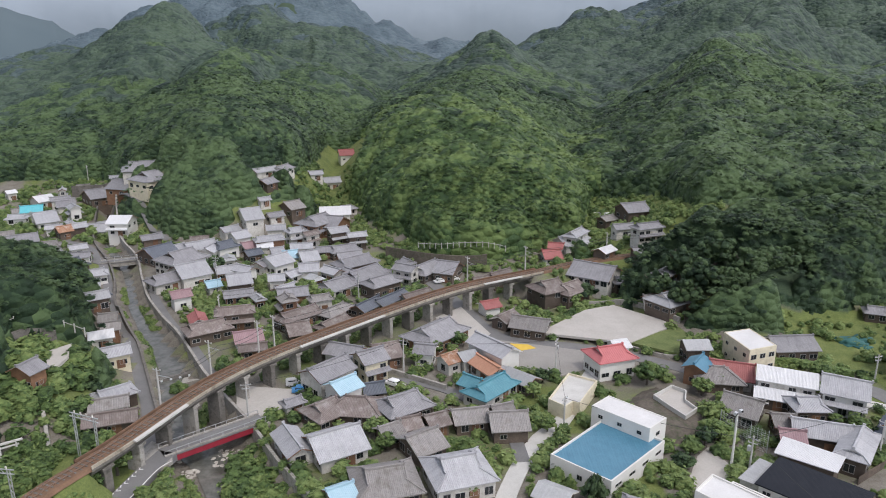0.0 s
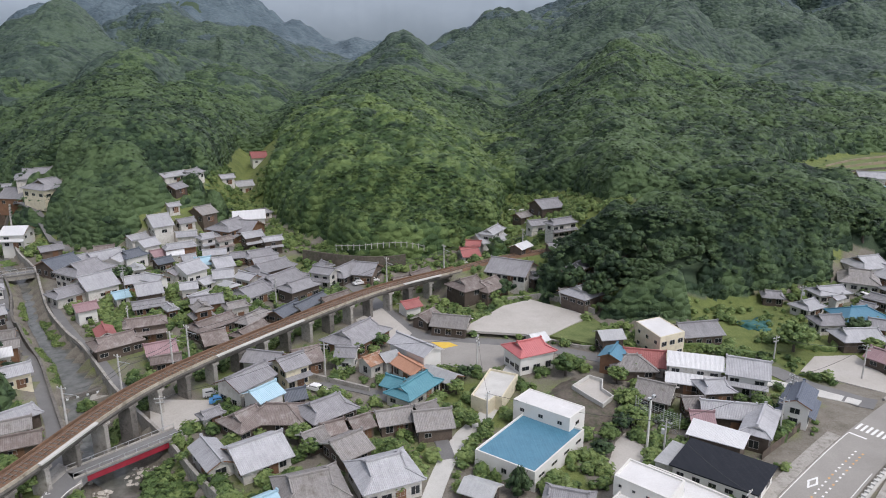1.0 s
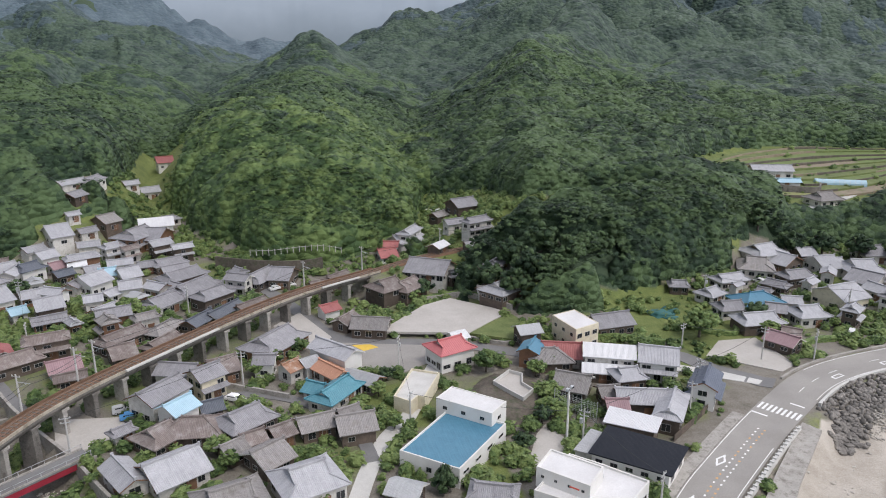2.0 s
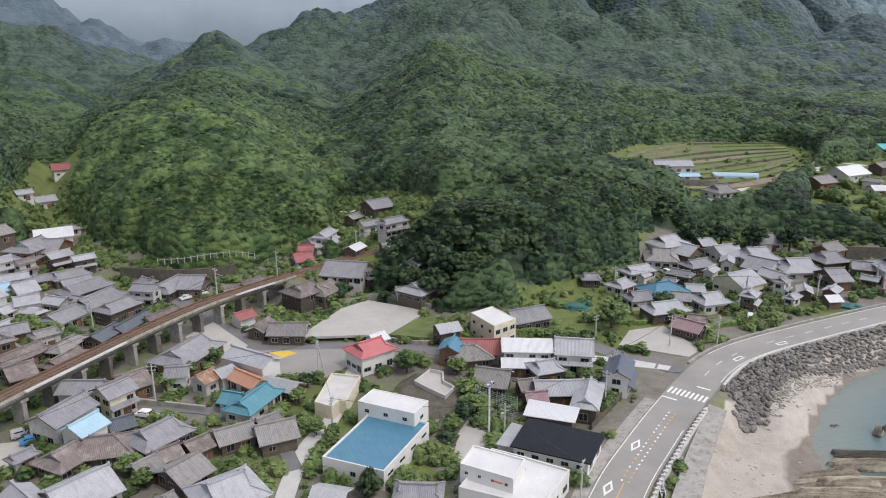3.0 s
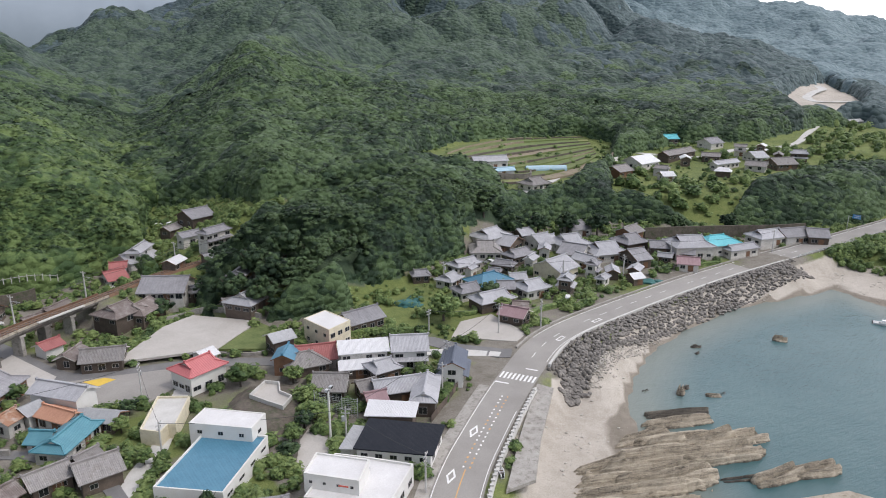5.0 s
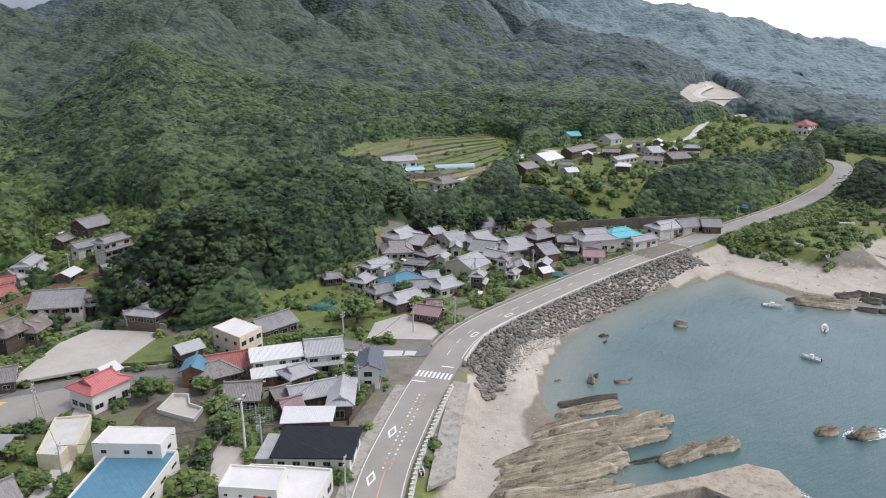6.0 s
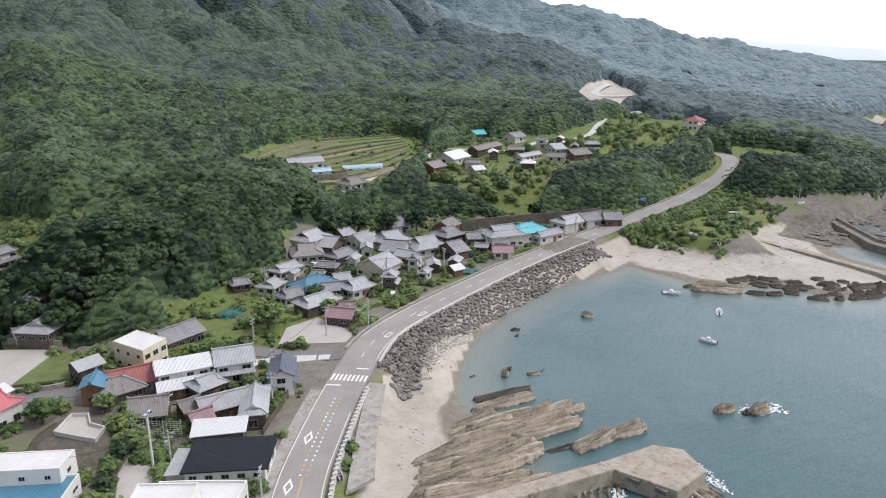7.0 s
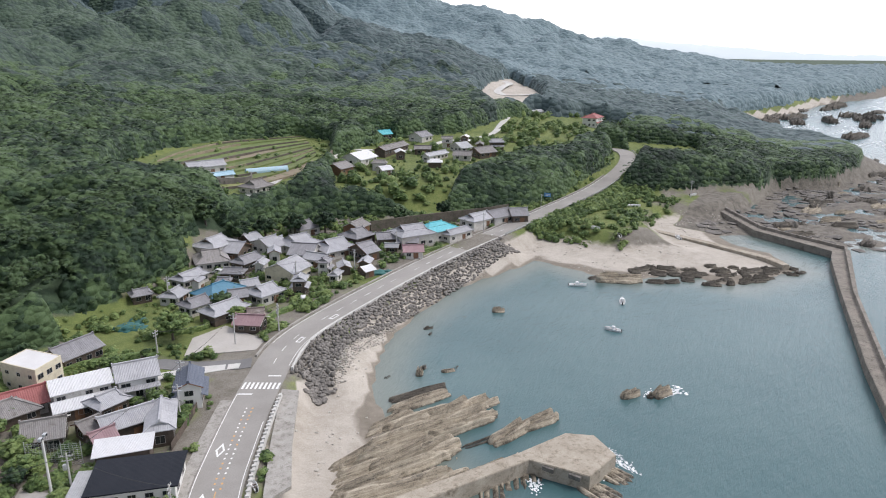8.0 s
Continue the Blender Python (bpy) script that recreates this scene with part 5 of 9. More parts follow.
house(150.4, 152.8, 8, 10.4, 11.6, 3.8, "g", "tile_pale", "cream_wall")
house(145.6, 182.4, -33, 11.2, 11.8, 2.8, "i", "tile_old", "plaster")
house(152.8, 189.1, 10, 12.7, 10.4, 4.5, "i", "tile_pale", "plaster")
house(156.8, 182.7, -70, 7.0, 10.8, 3.0, "g", "tile_pale", "wood")
house(150.8, 171.0, 4, 10.6, 6.9, 3.0, "i", "tile_grey", "wood")
house(169.1, 177.7, -4, 7.6, 5.3, 3.3, "g", "tile_pale", "plaster")
house(168.9, 188.9, -10, 6.0, 7.6, 3.0, "g", "tile_pale", "wood")
house(166.8, 178.2, -4, 7.2, 11.4, 2.8, "g", "tile_pale", "plaster")
house(174.9, 171.7, -12, 12.5, 11.6, 2.8, "i", "tile_pale", "plaster")
house(168.3, 162.3, -67, 9.0, 11.1, 2.8, "g", "tile_grey", "plaster")
house(165.1, 153.7, -82, 8.7, 6.6, 2.8, "g", "tile_pale", "plaster")
house(177.6, 157.5, -18, 13.1, 12.1, 2.8, "i", "tile_pale", "plaster")
house(192.1, 159.2, -6, 10.4, 10.0, 3.3, "i", "tile_grey", "wood")
house(200.7, 166.5, 8, 8.7, 8.1, 3.8, "g", "tile_old", "wood_brown")
house(180.1, 146.4, -12, 6.6, 10.7, 3.0, "g", "tile_grey", "wood")
house(191.6, 185.0, -11, 10.0, 9.8, 2.8, "i", "tile_grey", "plaster")
house(196.2, 148.9, -45, 8.0, 7.2, 3.0, "g", "tile_grey", "wood")
house(202.1, 142.1, -27, 14.4, 11.8, 4.5, "i", "tile_pale", "plaster")
house(198.2, 140.9, -58, 7.9, 7.0, 2.5, "g", "tile_grey", "wood")
house(213.3, 139.1, -18, 14.9, 10.3, 3.8, "h", "tile_cyan", "plaster")
house(217.2, 132.1, -12, 13.3, 5.3, 3.0, "i", "tile_pale", "plaster")
house(239.1, 135.6, -15, 13.8, 9.0, 3.0, "i", "tile_pale", "plaster")
house(248.2, 131.9, -20, 11.1, 9.1, 3.0, "g", "tile_grey", "plaster")
house(254.4, 125.7, -49, 7.7, 9.6, 3.0, "g", "tile_grey", "wood")
house(190.7, 133.6, -51, 7.4, 6.8, 2.5, "g", "tile_maroon", "plaster")
house(200.5, 218.7, 2, 11.4, 9.9, 2.8, "i", "tile_old", "plaster")
house(113.6, 174.0, -22, 6.2, 5.3, 2.5, "i", "tile_grey", "wood")
house(203.0, 252.5, -18, 17.0, 8.5, 3.4, "g", "tile_pale", "plaster")
house(190.5, 250.0, -12, 6.0, 4.5, 2.6, "g", "sheet_white", "white_wall")
house(199.0, 240.5, -16, 15.0, 5.0, 2.3, "g", "tile_pale_blue", "white_wall")
house(270.6, 221.4, 5, 15.3, 13.0, 2.8, "g", "sheet_white", "plaster")
house(249.1, 215.4, 2, 10.4, 9.7, 2.8, "g", "tile_old", "wood_brown")
house(260.2, 197.9, -24, 6.4, 7.1, 2.5, "g", "sheet_white", "plaster")
house(299.6, 222.7, 7, 26.4, 7.3, 3.0, "g", "tile_old", "wood")
house(323.6, 251.2, -26, 17.4, 8.5, 2.8, "g", "tile_cyan", "wood")
house(335.6, 228.8, -4, 11.0, 10.4, 2.8, "g", "tile_grey", "plaster")
house(300.2, 195.8, -3, 17.5, 5.3, 2.8, "g", "tile_pale", "plaster")
house(325.5, 195.9, -20, 8.2, 11.3, 2.5, "g", "sheet_grey", "plaster")
house(322.1, 180.6, -22, 11.9, 10.8, 2.5, "g", "tile_old", "wood")
house(472.0, 178.0, 1, 15.0, 11.0, 6.0, "h", "tile_rose", "white_wall")
house(455.3, 150.7, -15, 19.9, 10.5, 2.5, "h", "sheet_white", "plaster")
house(475.5, 223.8, -5, 18.3, 6.3, 2.5, "g", "sheet_grey", "plaster")
house(165.9, 134.4, -13, 4.6, 5.3, 2.3, "g", "sheet_white", "wood")
# ---- the larger buildings ----
hall, hall_body, hc = block("hall", [(18.1, 104.8), (26.6, 97.0), (38.6, 109.0), (29.6, 116.6)], 5.0, 8.8, "white_wall", "tile_blue", 0.35,
                            "white concrete meeting hall with a sky-blue sheet roof", "hall")
wall_windows(hall_body, hc[1], hc[2], 2.3, 4, 1.1, 0.45)
wall_windows(hall_body, hc[0], hc[1], 1.8, 1, 0.6, 0.8)
tower, tower_body, tc = block("hall_stage_block", [(27.4, 117.1), (35.8, 108.9), (39.8, 112.6), (31.4, 120.9)], 5.0, 11.2, "white_wall", "roof_white", 0.12,
                              "tall white concrete block behind the blue-roofed hall", "building")
wall_windows(tower_body, tc[0], tc[1], 4.6, 3, 0.55, 0.6)
wall_windows(tower_body, tc[1], tc[2], 4.2, 1, 0.7, 0.6)
store, store_body, sc = block("store_building", [(20.7, 125.5), (23.6, 122.4), (25.4, 124.4), (26.6, 123.6), (32.0, 133.4), (26.6, 136.9)], 5.0, 8.1, "cream_wall", "concrete_pale", 0.45,
                              "low cream concrete building with white roof parapets", "building")
wall_windows(store_body, sc[4], sc[5], 1.6, 3, 0.8, 0.8)
flats, flats_body, fc = block("flats", [(64.8, 151.4), (66.6, 141.3), (73.6, 143.9), (71.6, 153.6)], 5.0, 11.3, "cream_wall", "roof_white", 0.1,
                              "two-storey cream apartment block with a white flat roof", "apartment block")
for row in (1.6, 4.4):
    wall_windows(flats_body, fc[1], fc[2], row, 3, 0.9, 0.95)
    wall_windows(flats_body, fc[0], fc[1], row, 3, 0.6, 0.7)
shop, shop_body, pc = block("black_roofed_building", [(49.9, 97.0), (59.2, 88.0), (65.9, 94.2), (56.5, 103.5)], 5.0, 8.2, "white_wall", "tile_black", 0.14,
                            "white single-storey building with a black coated low roof", "building")
wall_windows(shop_body, pc[0], pc[1], 2.1, 5, 0.75, 0.7)
wall_windows(shop_body, pc[1], pc[2], 1.5, 2, 1.1, 0.9)
annex, annex_body, ac = block("annex", [(56.7, 105.4), (63.4, 100.2), (66.6, 103.9), (60.0, 109.7)], 5.0, 8.5, "wood", "sheet_white", 0.06,
                             "wooden annex under a white metal sheet roof", "building")
shed, _, dc = block("shed", [(48.1, 99.7), (50.4, 97.7), (55.0, 102.6), (53.3, 104.6)], 5.0, 7.6, "plaster", "sheet_grey", 0.05, "narrow shed with grey sheet roof", "shed")


def roof_sheet(parent, loc, z, over, thick, material, rise=0.0):
    """A roof sheet that reaches past the walls; its far pair of corners may lie higher."""
    n = len(loc)
    mx, my = sum(p[0] for p in loc) / n, sum(p[1] for p in loc) / n
    out = []
    for k, (px, py) in enumerate(loc):
        d = math.hypot(px - mx, py - my)
        out.append((mx + (px - mx) * (1 + over / d), my + (py - my) * (1 + over / d), z + (rise if k >= n / 2 else 0.0)))
    verts = [(x, y, q + thick) for x, y, q in out] + out
    faces = [tuple(range(n)), tuple(range(2 * n - 1, n - 1, -1))] + [(i, n + i, n + (i + 1) % n, (i + 1) % n) for i in range(n)]
    uv = [[(verts[i][0], verts[i][1]) for i in q] for q in faces]
    return attach("roof_sheet", build_mesh("roof_sheet", verts, faces, False, uv), M[material], parent)


roof_sheet(shop, pc, 3.22, 0.7, 0.22, "tile_black", 0.25)
roof_sheet(annex, ac, 3.52, 0.7, 0.14, "sheet_white", 0.2)
roof_sheet(shed, dc, 2.62, 0.5, 0.1, "sheet_grey", 0.15)
office, office_body, oc = block("office", [(36.1, 88.3), (45.8, 79.2), (54.6, 86.2), (49.4, 92.4), (45.5, 96.5)], 5.0, 9.2, "white_wall", "roof_white", 0.4,
                                "white two-level concrete office with flat roofs", "office")
wall_windows(office_body, oc[1], oc[2], 1.8, 3, 1.1, 1.0)
upper, upper_body, uc = block("upper_floor", [(37.4, 90.9), (43.4, 84.1), (47.6, 88.3), (41.5, 95.1)], 8.6, 11.5, "white_wall", "roof_white", 0.3,
                              "white upper floor block of the office with small windows", "building")
upper.matrix_basis = office.matrix_basis.inverted() @ upper.matrix_basis
upper.parent = office
for key in ("label", "category"):
    del upper[key]
wall_windows(upper_body, uc[0], uc[1], 1.5, 4, 0.3, 0.4)
sign = box_part("sign_bars", -0.8, 0.8, -0.06, 0, -0.12, 0.12, car_paint("sign_red", (0.6, 0.09, 0.05)), upper_body, "red strip of lettering")
mid = Vector(uc[0]).lerp(Vector(uc[1]), 0.72)
turn = math.degrees(math.atan2(uc[1][1] - uc[0][1], uc[1][0] - uc[0][0]))
sign.matrix_basis = pose(mid.x, mid.y, 1.5, 0, 0, turn)
for vx, vy in ((-3.0, 2.0), (1.5, 1.0)):
    box_part("vent_box", vx - 0.4, vx + 0.4, vy - 0.4, vy + 0.4, 3.6, 4.5, M["steel"], office, "grey roof vent box", 0.05)
awning = box_part("awning", -3.0, 3.0, -1.0, 0.0, 0.0, 0.1, M["tile_navy"], office, "dark blue entrance awning")
awning.matrix_basis = pose(oc[0][0] * 0.6 + oc[1][0] * 0.4, oc[0][1] * 0.6 + oc[1][1] * 0.4, 2.7, 12, 0, math.degrees(math.atan2(oc[1][1] - oc[0][1], oc[1][0] - oc[0][0])))


def memorial():
    """A pale concrete terrace with low angular walls on a rock mound."""
    pts = [(42.3, 128.5), (44.1, 124.1), (46.0, 120.0), (49.3, 123.1), (48.2, 126.5), (49.6, 130.4), (47.3, 132.8)]
    h, body, loc = block("concrete_terrace", pts, 6.3, 7.4, "concrete_pale", "gravel", 0.75, "angular pale concrete terrace with low walls on a mound", "terrace")
    nx = 34
    u, v = np.meshgrid(np.linspace(-1, 1, nx), np.linspace(-1, 1, nx))
    mx, my = u * 8.5, v * 12
    top = 1.9 * smooth(1.0, 0.45, np.hypot(u, v)) * (0.75 + 0.5 * vnoise(mx + 80, my, 2.6)) + 0.5 * vnoise(mx + 11, my + 5, 1.1)
    top = np.where(np.hypot(u, v) > 0.97, -0.8, np.minimum(top, 1.5))
    idx = np.arange(nx * nx).reshape(nx, nx)
    quads = np.stack([idx[:-1, :-1], idx[:-1, 1:], idx[1:, 1:], idx[1:, :-1]], -1).reshape(-1, 4)
    mound = attach("rock_mound", raw_mesh("rock_mound", np.column_stack([mx.ravel(), my.ravel(), top.ravel()]), quads), M["cut_earth"])
    mound.matrix_basis = pose(44.5, 124.5, 5.0, 0, 0, -20)
    tagged(mound, "dark bare rock mound under the concrete terrace", "rock")
    return h


memorial()
# ---- smaller houses and sheds that fill the lanes between the larger ones ----
LANE_GAPS = [(line, width / 2 + 1.2) for line, width in (
    ([(-111, 222), (-86, 178), (-60, 131)], 3.6), ([(-93, 209), (-60, 153), (-51, 139)], 3.0), ([(-136, 291), (-104, 232), (-124, 238), (-158, 254)], 3.4),
    ([(-4, 205), (4, 187), (11.5, 167), (30, 157.5), (53, 146), (78, 141), (102, 117)], 5.0), ([(8, 92), (18, 116), (33, 143)], 3.2), (RAIL, 7.0), (COAST_ROAD, 13.0), ([(-16, 138), (3, 133), (14, 108)], 2.6))]


def room_for(x, y, a, b, ang, gap):
    """Whether a footprint lies clear of all the others and of lanes and river."""
    c, s = math.cos(ang), math.sin(ang)
    px = np.array([x + u * a * c - v * b * s for u, v in ((0, 0), (1, 1), (1, -1), (-1, 1), (-1, -1), (1, 0), (-1, 0), (0, 1), (0, -1))])
    py = np.array([y + u * a * s + v * b * c for u, v in ((0, 0), (1, 1), (1, -1), (-1, 1), (-1, -1), (1, 0), (-1, 0), (0, 1), (0, -1))])
    for hx, hy, hang, hl, hw in FOOTPRINTS:
        if math.hypot(hx - x, hy - y) > a + b + hl + hw:
            continue
        hc, hs = math.cos(hang), math.sin(hang)
        u, v = (px - hx) * hc + (py - hy) * hs, -(px - hx) * hs + (py - hy) * hc
        if np.any((np.abs(u) < hl + gap) & (np.abs(v) < hw + gap)):
            return False
        cu, cv = (hx - x) * c + (hy - y) * s, -(hx - x) * s + (hy - y) * c
        if abs(cu) < a and abs(cv) < b:
            return False
    for line, free in LANE_GAPS:
        if np.any(to_line(px, py, line)[0] < free):
            return False
    d, sg = to_line(px, py, RIVER)
    return bool(np.all(d > np.interp(sg, range(len(RIVER)), [r[2] for r in RIVER]) + 1.5))


def infill(area, tries, seed, roofs, walls, lo, hi):
    rnd = random.Random(seed)
    xs, ys = [p[0] for p in area], [p[1] for p in area]
    for _ in range(tries):
        x, y = rnd.uniform(min(xs), max(xs)), rnd.uniform(min(ys), max(ys))
        if not inside(np.array([x]), np.array([y]), area)[0]:
            continue
        ang = rnd.choice((18, 25, 40, -50, -62, 30)) + rnd.uniform(-8, 8)
        length = rnd.uniform(lo, hi)
        width = length * rnd.uniform(0.6, 0.85)
        if room_for(x, y, length / 2, width / 2, radians(ang), 0.35):
            house(round(x, 1), round(y, 1), round(ang), length, width, rnd.choice((2.5, 2.6, 2.9, 3.6, 4.9)), rnd.choice("ggi"), rnd.choice(roofs), rnd.choice(walls))


TOWN_ROOFS = ["tile_pale", "tile_pale", "tile_grey", "tile_grey", "tile_old", "tile_brown", "sheet_grey"]
infill([(-88, 215), (-70, 192), (-40, 175), (-12, 196), (-5, 210), (-22, 226), (-40, 262), (-70, 268), (-92, 240)], 900, 4, TOWN_ROOFS, ["plaster", "wood", "plaster", "wood_brown"], 5.0, 9.0)
infill([(-185, 300), (-150, 232), (-118, 218), (-108, 240), (-128, 300), (-160, 325)], 500, 5, TOWN_ROOFS, ["plaster", "wood", "white_wall"], 5.0, 9.0)
infill([(-24, 146), (-2, 165), (12, 140), (14, 115), (-6, 96), (-26, 112), (-32, 126)], 260, 6, ["tile_old", "tile_brown", "tile_grey"], ["wood", "plaster"], 4.5, 7.5)
infill([(118, 166), (150, 184), (200, 148), (188, 136), (140, 138)], 260, 8, ["tile_pale", "tile_pale", "tile_grey"], ["plaster", "wood"], 4.5, 8.0)
infill([(245, 208), (290, 232), (345, 200), (340, 180), (262, 190)], 60, 9, ["tile_pale", "tile_old", "sheet_white"], ["plaster", "wood"], 6.0, 10.0)
infill([(-76, 165), (-66, 176), (-40, 168), (-34, 158), (-50, 146)], 200, 10, ["tile_brown", "tile_old", "tile_rose"], ["wood", "plaster"], 5.0, 8.5)
def free_of_houses(x, y, gap):
    ok = np.ones(len(x), bool)
    for hx, hy, ang, half_l, half_w in FOOTPRINTS:
        c, s = math.cos(ang), math.sin(ang)
        u, v = (x - hx) * c + (y - hy) * s, -(x - hx) * s + (y - hy) * c
        ok &= (np.abs(u) > half_l + gap) | (np.abs(v) > half_w + gap)
    return ok


make_ground()
# ---- lanes, squares and paved yards ----
LANES = {
    "river_lane_west": ([(-114, 226), (-102.5, 205), (-95.5, 190), (-85, 173), (-77.4, 162), (-70.6, 149), (-64.6, 137.8), (-59.6, 128.5), (-55.5, 119), (-52.6, 111.5)], 2.6),
    "river_lane_east": ([(-91.5, 209), (-83, 192), (-71.5, 173), (-62.6, 161), (-55.2, 149), (-50.2, 141)], 2.2),
    "town_lane": ([(-136, 291), (-112, 262), (-100, 246), (-104, 232), (-112, 222), (-124, 238), (-137, 246), (-158, 254)], 3.4),
    "square_lane": ([(-4, 205), (4, 187), (11.5, 167), (19, 160), (30, 157.5), (40, 154), (53, 146), (62, 139), (78, 141)], 4.2),
    "side_lane": ([(102, 117), (94, 126), (89, 136), (78, 141), (64, 139)], 5.0),
    "bridge_lane": ([(-57, 80, 5.9), (-53.6, 88, 5.95), (-51.3, 96.5, 6.0), (-49.9, 104.5, 6.0), (-48.6, 110, 6.0)], 3.7),
    "hill_lane": ([(188, 214), (214, 224), (232, 231), (249, 225), (263, 233), (281, 244), (289, 248), (296, 237), (309, 219), (319, 215), (342, 217), (356, 209), (381, 207), (415, 219), (444, 229), (475, 240), (500, 262)], 3.8),
    "site_lane": ([(618, 292), (590, 294), (574, 300), (590, 316), (648, 334), (668, 350)], 7.0),
    "hall_lane": ([(8, 92), (13, 106), (18, 116), (23, 122), (29.5, 136), (33, 143)], 3.2),
    "yard_lane": ([(-16, 138), (-8, 139), (3, 133), (12, 120), (14, 108)], 2.6),
}
for k, (key, (line, width)) in enumerate(LANES.items()):
    tagged(ribbon("road_" + key, line, width, M["concrete_pale"] if key in ("hill_lane", "hall_lane", "site_lane") else M["asphalt_old"], (0.06 + 0.012 * k) * (key != "bridge_lane"), 2.5, None, 1.4 if key == "bridge_lane" else 0.5, True if key == "bridge_lane" else None), "narrow worn lane between the houses", "lane", "", "structure")
PADS = {
    "square": ([(46.5, 182), (59.5, 168), (45, 156.5), (23.5, 162.5), (38, 178)], "gravel", 0.14),
    "plaza": ([(9, 164), (14, 161), (33, 155), (36, 147), (25, 141), (13, 146)], "asphalt", 0.10),
    "forecourt": ([(-2, 176), (5, 184), (12, 165), (9, 160), (0, 166)], "gravel", 0.11),
    "car_park": ([(-44, 137), (-30, 135), (-29, 130), (-32, 127), (-37.5, 122.5), (-41, 126)], "gravel", 0.1),
    "road_lot": ([(96, 133), (104, 140), (114, 139.5), (113, 124), (107.5, 121.5)], "gravel", 0.09),
    "road_verge": ([(98.5, 117.5), (84.5, 128), (86, 131), (93, 126.5), (100.5, 119)], "concrete_pale", 0.12),
    "mound_yard": ([(36.5, 121), (40, 131), (45, 136), (50, 128), (50, 119), (44, 112.5)], "asphalt_old", 0.1),
    "hall_yard": ([(40, 101), (45, 110), (48, 113), (50, 106), (45.5, 98.5)], "gravel", 0.09),
    "shore_strip": ([(96, 101.5), (97.5, 98), (81.6, 84.6), (72, 75.5), (66, 76), (80, 88.4)], "concrete", 0.2),
    "grass_corner": ([(59.5, 167), (44, 157.5), (54.5, 150.5), (61, 161)], "grass_bank", 0.12),
    "knoll_yard": ([(-82.1, 134.5), (-78.8, 138.5), (-76.2, 132.1), (-75.9, 126.9), (-77.9, 127.4)], "gravel", 0.1),
    "bridge_head": ([(-52.8, 113.6), (-48.2, 110.6), (-46.6, 107), (-48.3, 104.3), (-51.6, 104.6), (-53.4, 110)], "concrete", 0.96),
}
for key, (corners, material, lift) in PADS.items():
    tagged(slab("pavement_" + key, corners, M[material], lift), "pale open ground beside the road", "pavement", "", "structure")
tagged(slab("pavement_yellow_patch", [(16.2, 159.0), (20.6, 158.4), (22.4, 156.2), (18.6, 154.8)], M["paint_yellow"], 0.125, 0.05), "yellow painted patch on the plaza", "road marking", "", "structure")
low_wall = new("square_wall")
tagged(low_wall, "low stone wall behind the pale gravel square", "wall", "", "structure")
for name, line, h in (("wall_run", [(40, 184.5), (49.5, 183.5), (60.5, 168.5)], 1.5), ("wall_run", [(20, 163), (38.5, 183)], 0.7), ("wall_run", [(44, 156.6), (54, 150.5), (61, 161)], 0.9), ("wall_run", [(-11.8, 143.1), (0.7, 135.0)], 1.2)):
    sweep(name, drape(resample(line, 2.0), 0), [(-0.25, -0.6), (0.25, -0.6), (0.25, h), (-0.25, h)], M["concrete"], low_wall)

# ---- painted lines on the coast road ----
ROAD_LINE = resample(COAST_ROAD, 0.5)
ROAD_SIDE = sides(ROAD_LINE)


def road_at(x, y):
    return int(np.argmin(np.hypot(ROAD_LINE[:, 0] - x, ROAD_LINE[:, 1] - y)))


def road_place(i, off, lift=0.035):
    p, n = ROAD_LINE[i], ROAD_SIDE[i]
    return (p[0] + n[0] * off, p[1] + n[1] * off, p[2] + lift)


def stripe(i0, i1, o0, o1, material, parent, name="stripe"):
    """A painted strip from one station of the road to another."""
    v, f = [], []
    for i in range(i0, i1 + 1):
        v += [road_place(i, o0), road_place(i, o1)]
    f = [(2 * k, 2 * k + 1, 2 * k + 3, 2 * k + 2) for k in range(i1 - i0)]
    top = len(v)
    v += [(x, y, z - 0.03) for x, y, z in v]
    f = f + [(top + a, top + c, top + b, top + d) for a, b, d, c in ((q[0], q[1], q[3], q[2]) for q in f)]
    return attach(name, build_mesh(name, v, f), M[material], parent)


tagged(sweep("pavement_kerbside", np.array([road_place(i, -5.5, 0) for i in range(road_at(50, 71), road_at(90, 104), 3)]), [(-1.15, -0.5), (1.15, -0.5), (1.15, 0.14), (-1.15, 0.14)], M["concrete"]), "pale concrete pavement along the coast road", "pavement", "", "structure")
marks = new("road_markings")
tagged(marks, "worn white and orange lines on the coast road", "road marking", "", "structure")
x0 = road_at(95, 106.2)
for k in range(9):
    o = -3.9 + k * 0.92
    stripe(x0 - 3, x0 + 3, o, o + 0.48, "paint", marks)
stripe(x0 - 8, x0 - 7, -4.0, -0.9, "paint", marks)
stripe(x0 + 9, x0 + 10, 0.4, 3.2, "paint", marks)
stripe(road_at(40, 60), x0 - 8, -4.1, -3.95, "paint", marks)
stripe(road_at(40, 60), x0 - 30, 3.75, 3.9, "paint", marks)
stripe(x0 + 44, road_at(345, 117), -4.05, -3.9, "paint", marks)
stripe(x0 + 20, road_at(345, 117), 3.75, 3.9, "paint", marks)
stripe(road_at(40, 60), road_at(64.5, 84.8), -0.15, 0.05, "paint_orange", marks)
rnd = random.Random(5)
for k in range(19):
    i = road_at(65, 85) + k * 3
    if i > x0 - 9:
        break
    for o in (-0.75, 0.45):
        stripe(i, i + 1, o, o + 0.32, "paint" if rnd.random() < 0.65 else "paint_orange", marks, "dot")
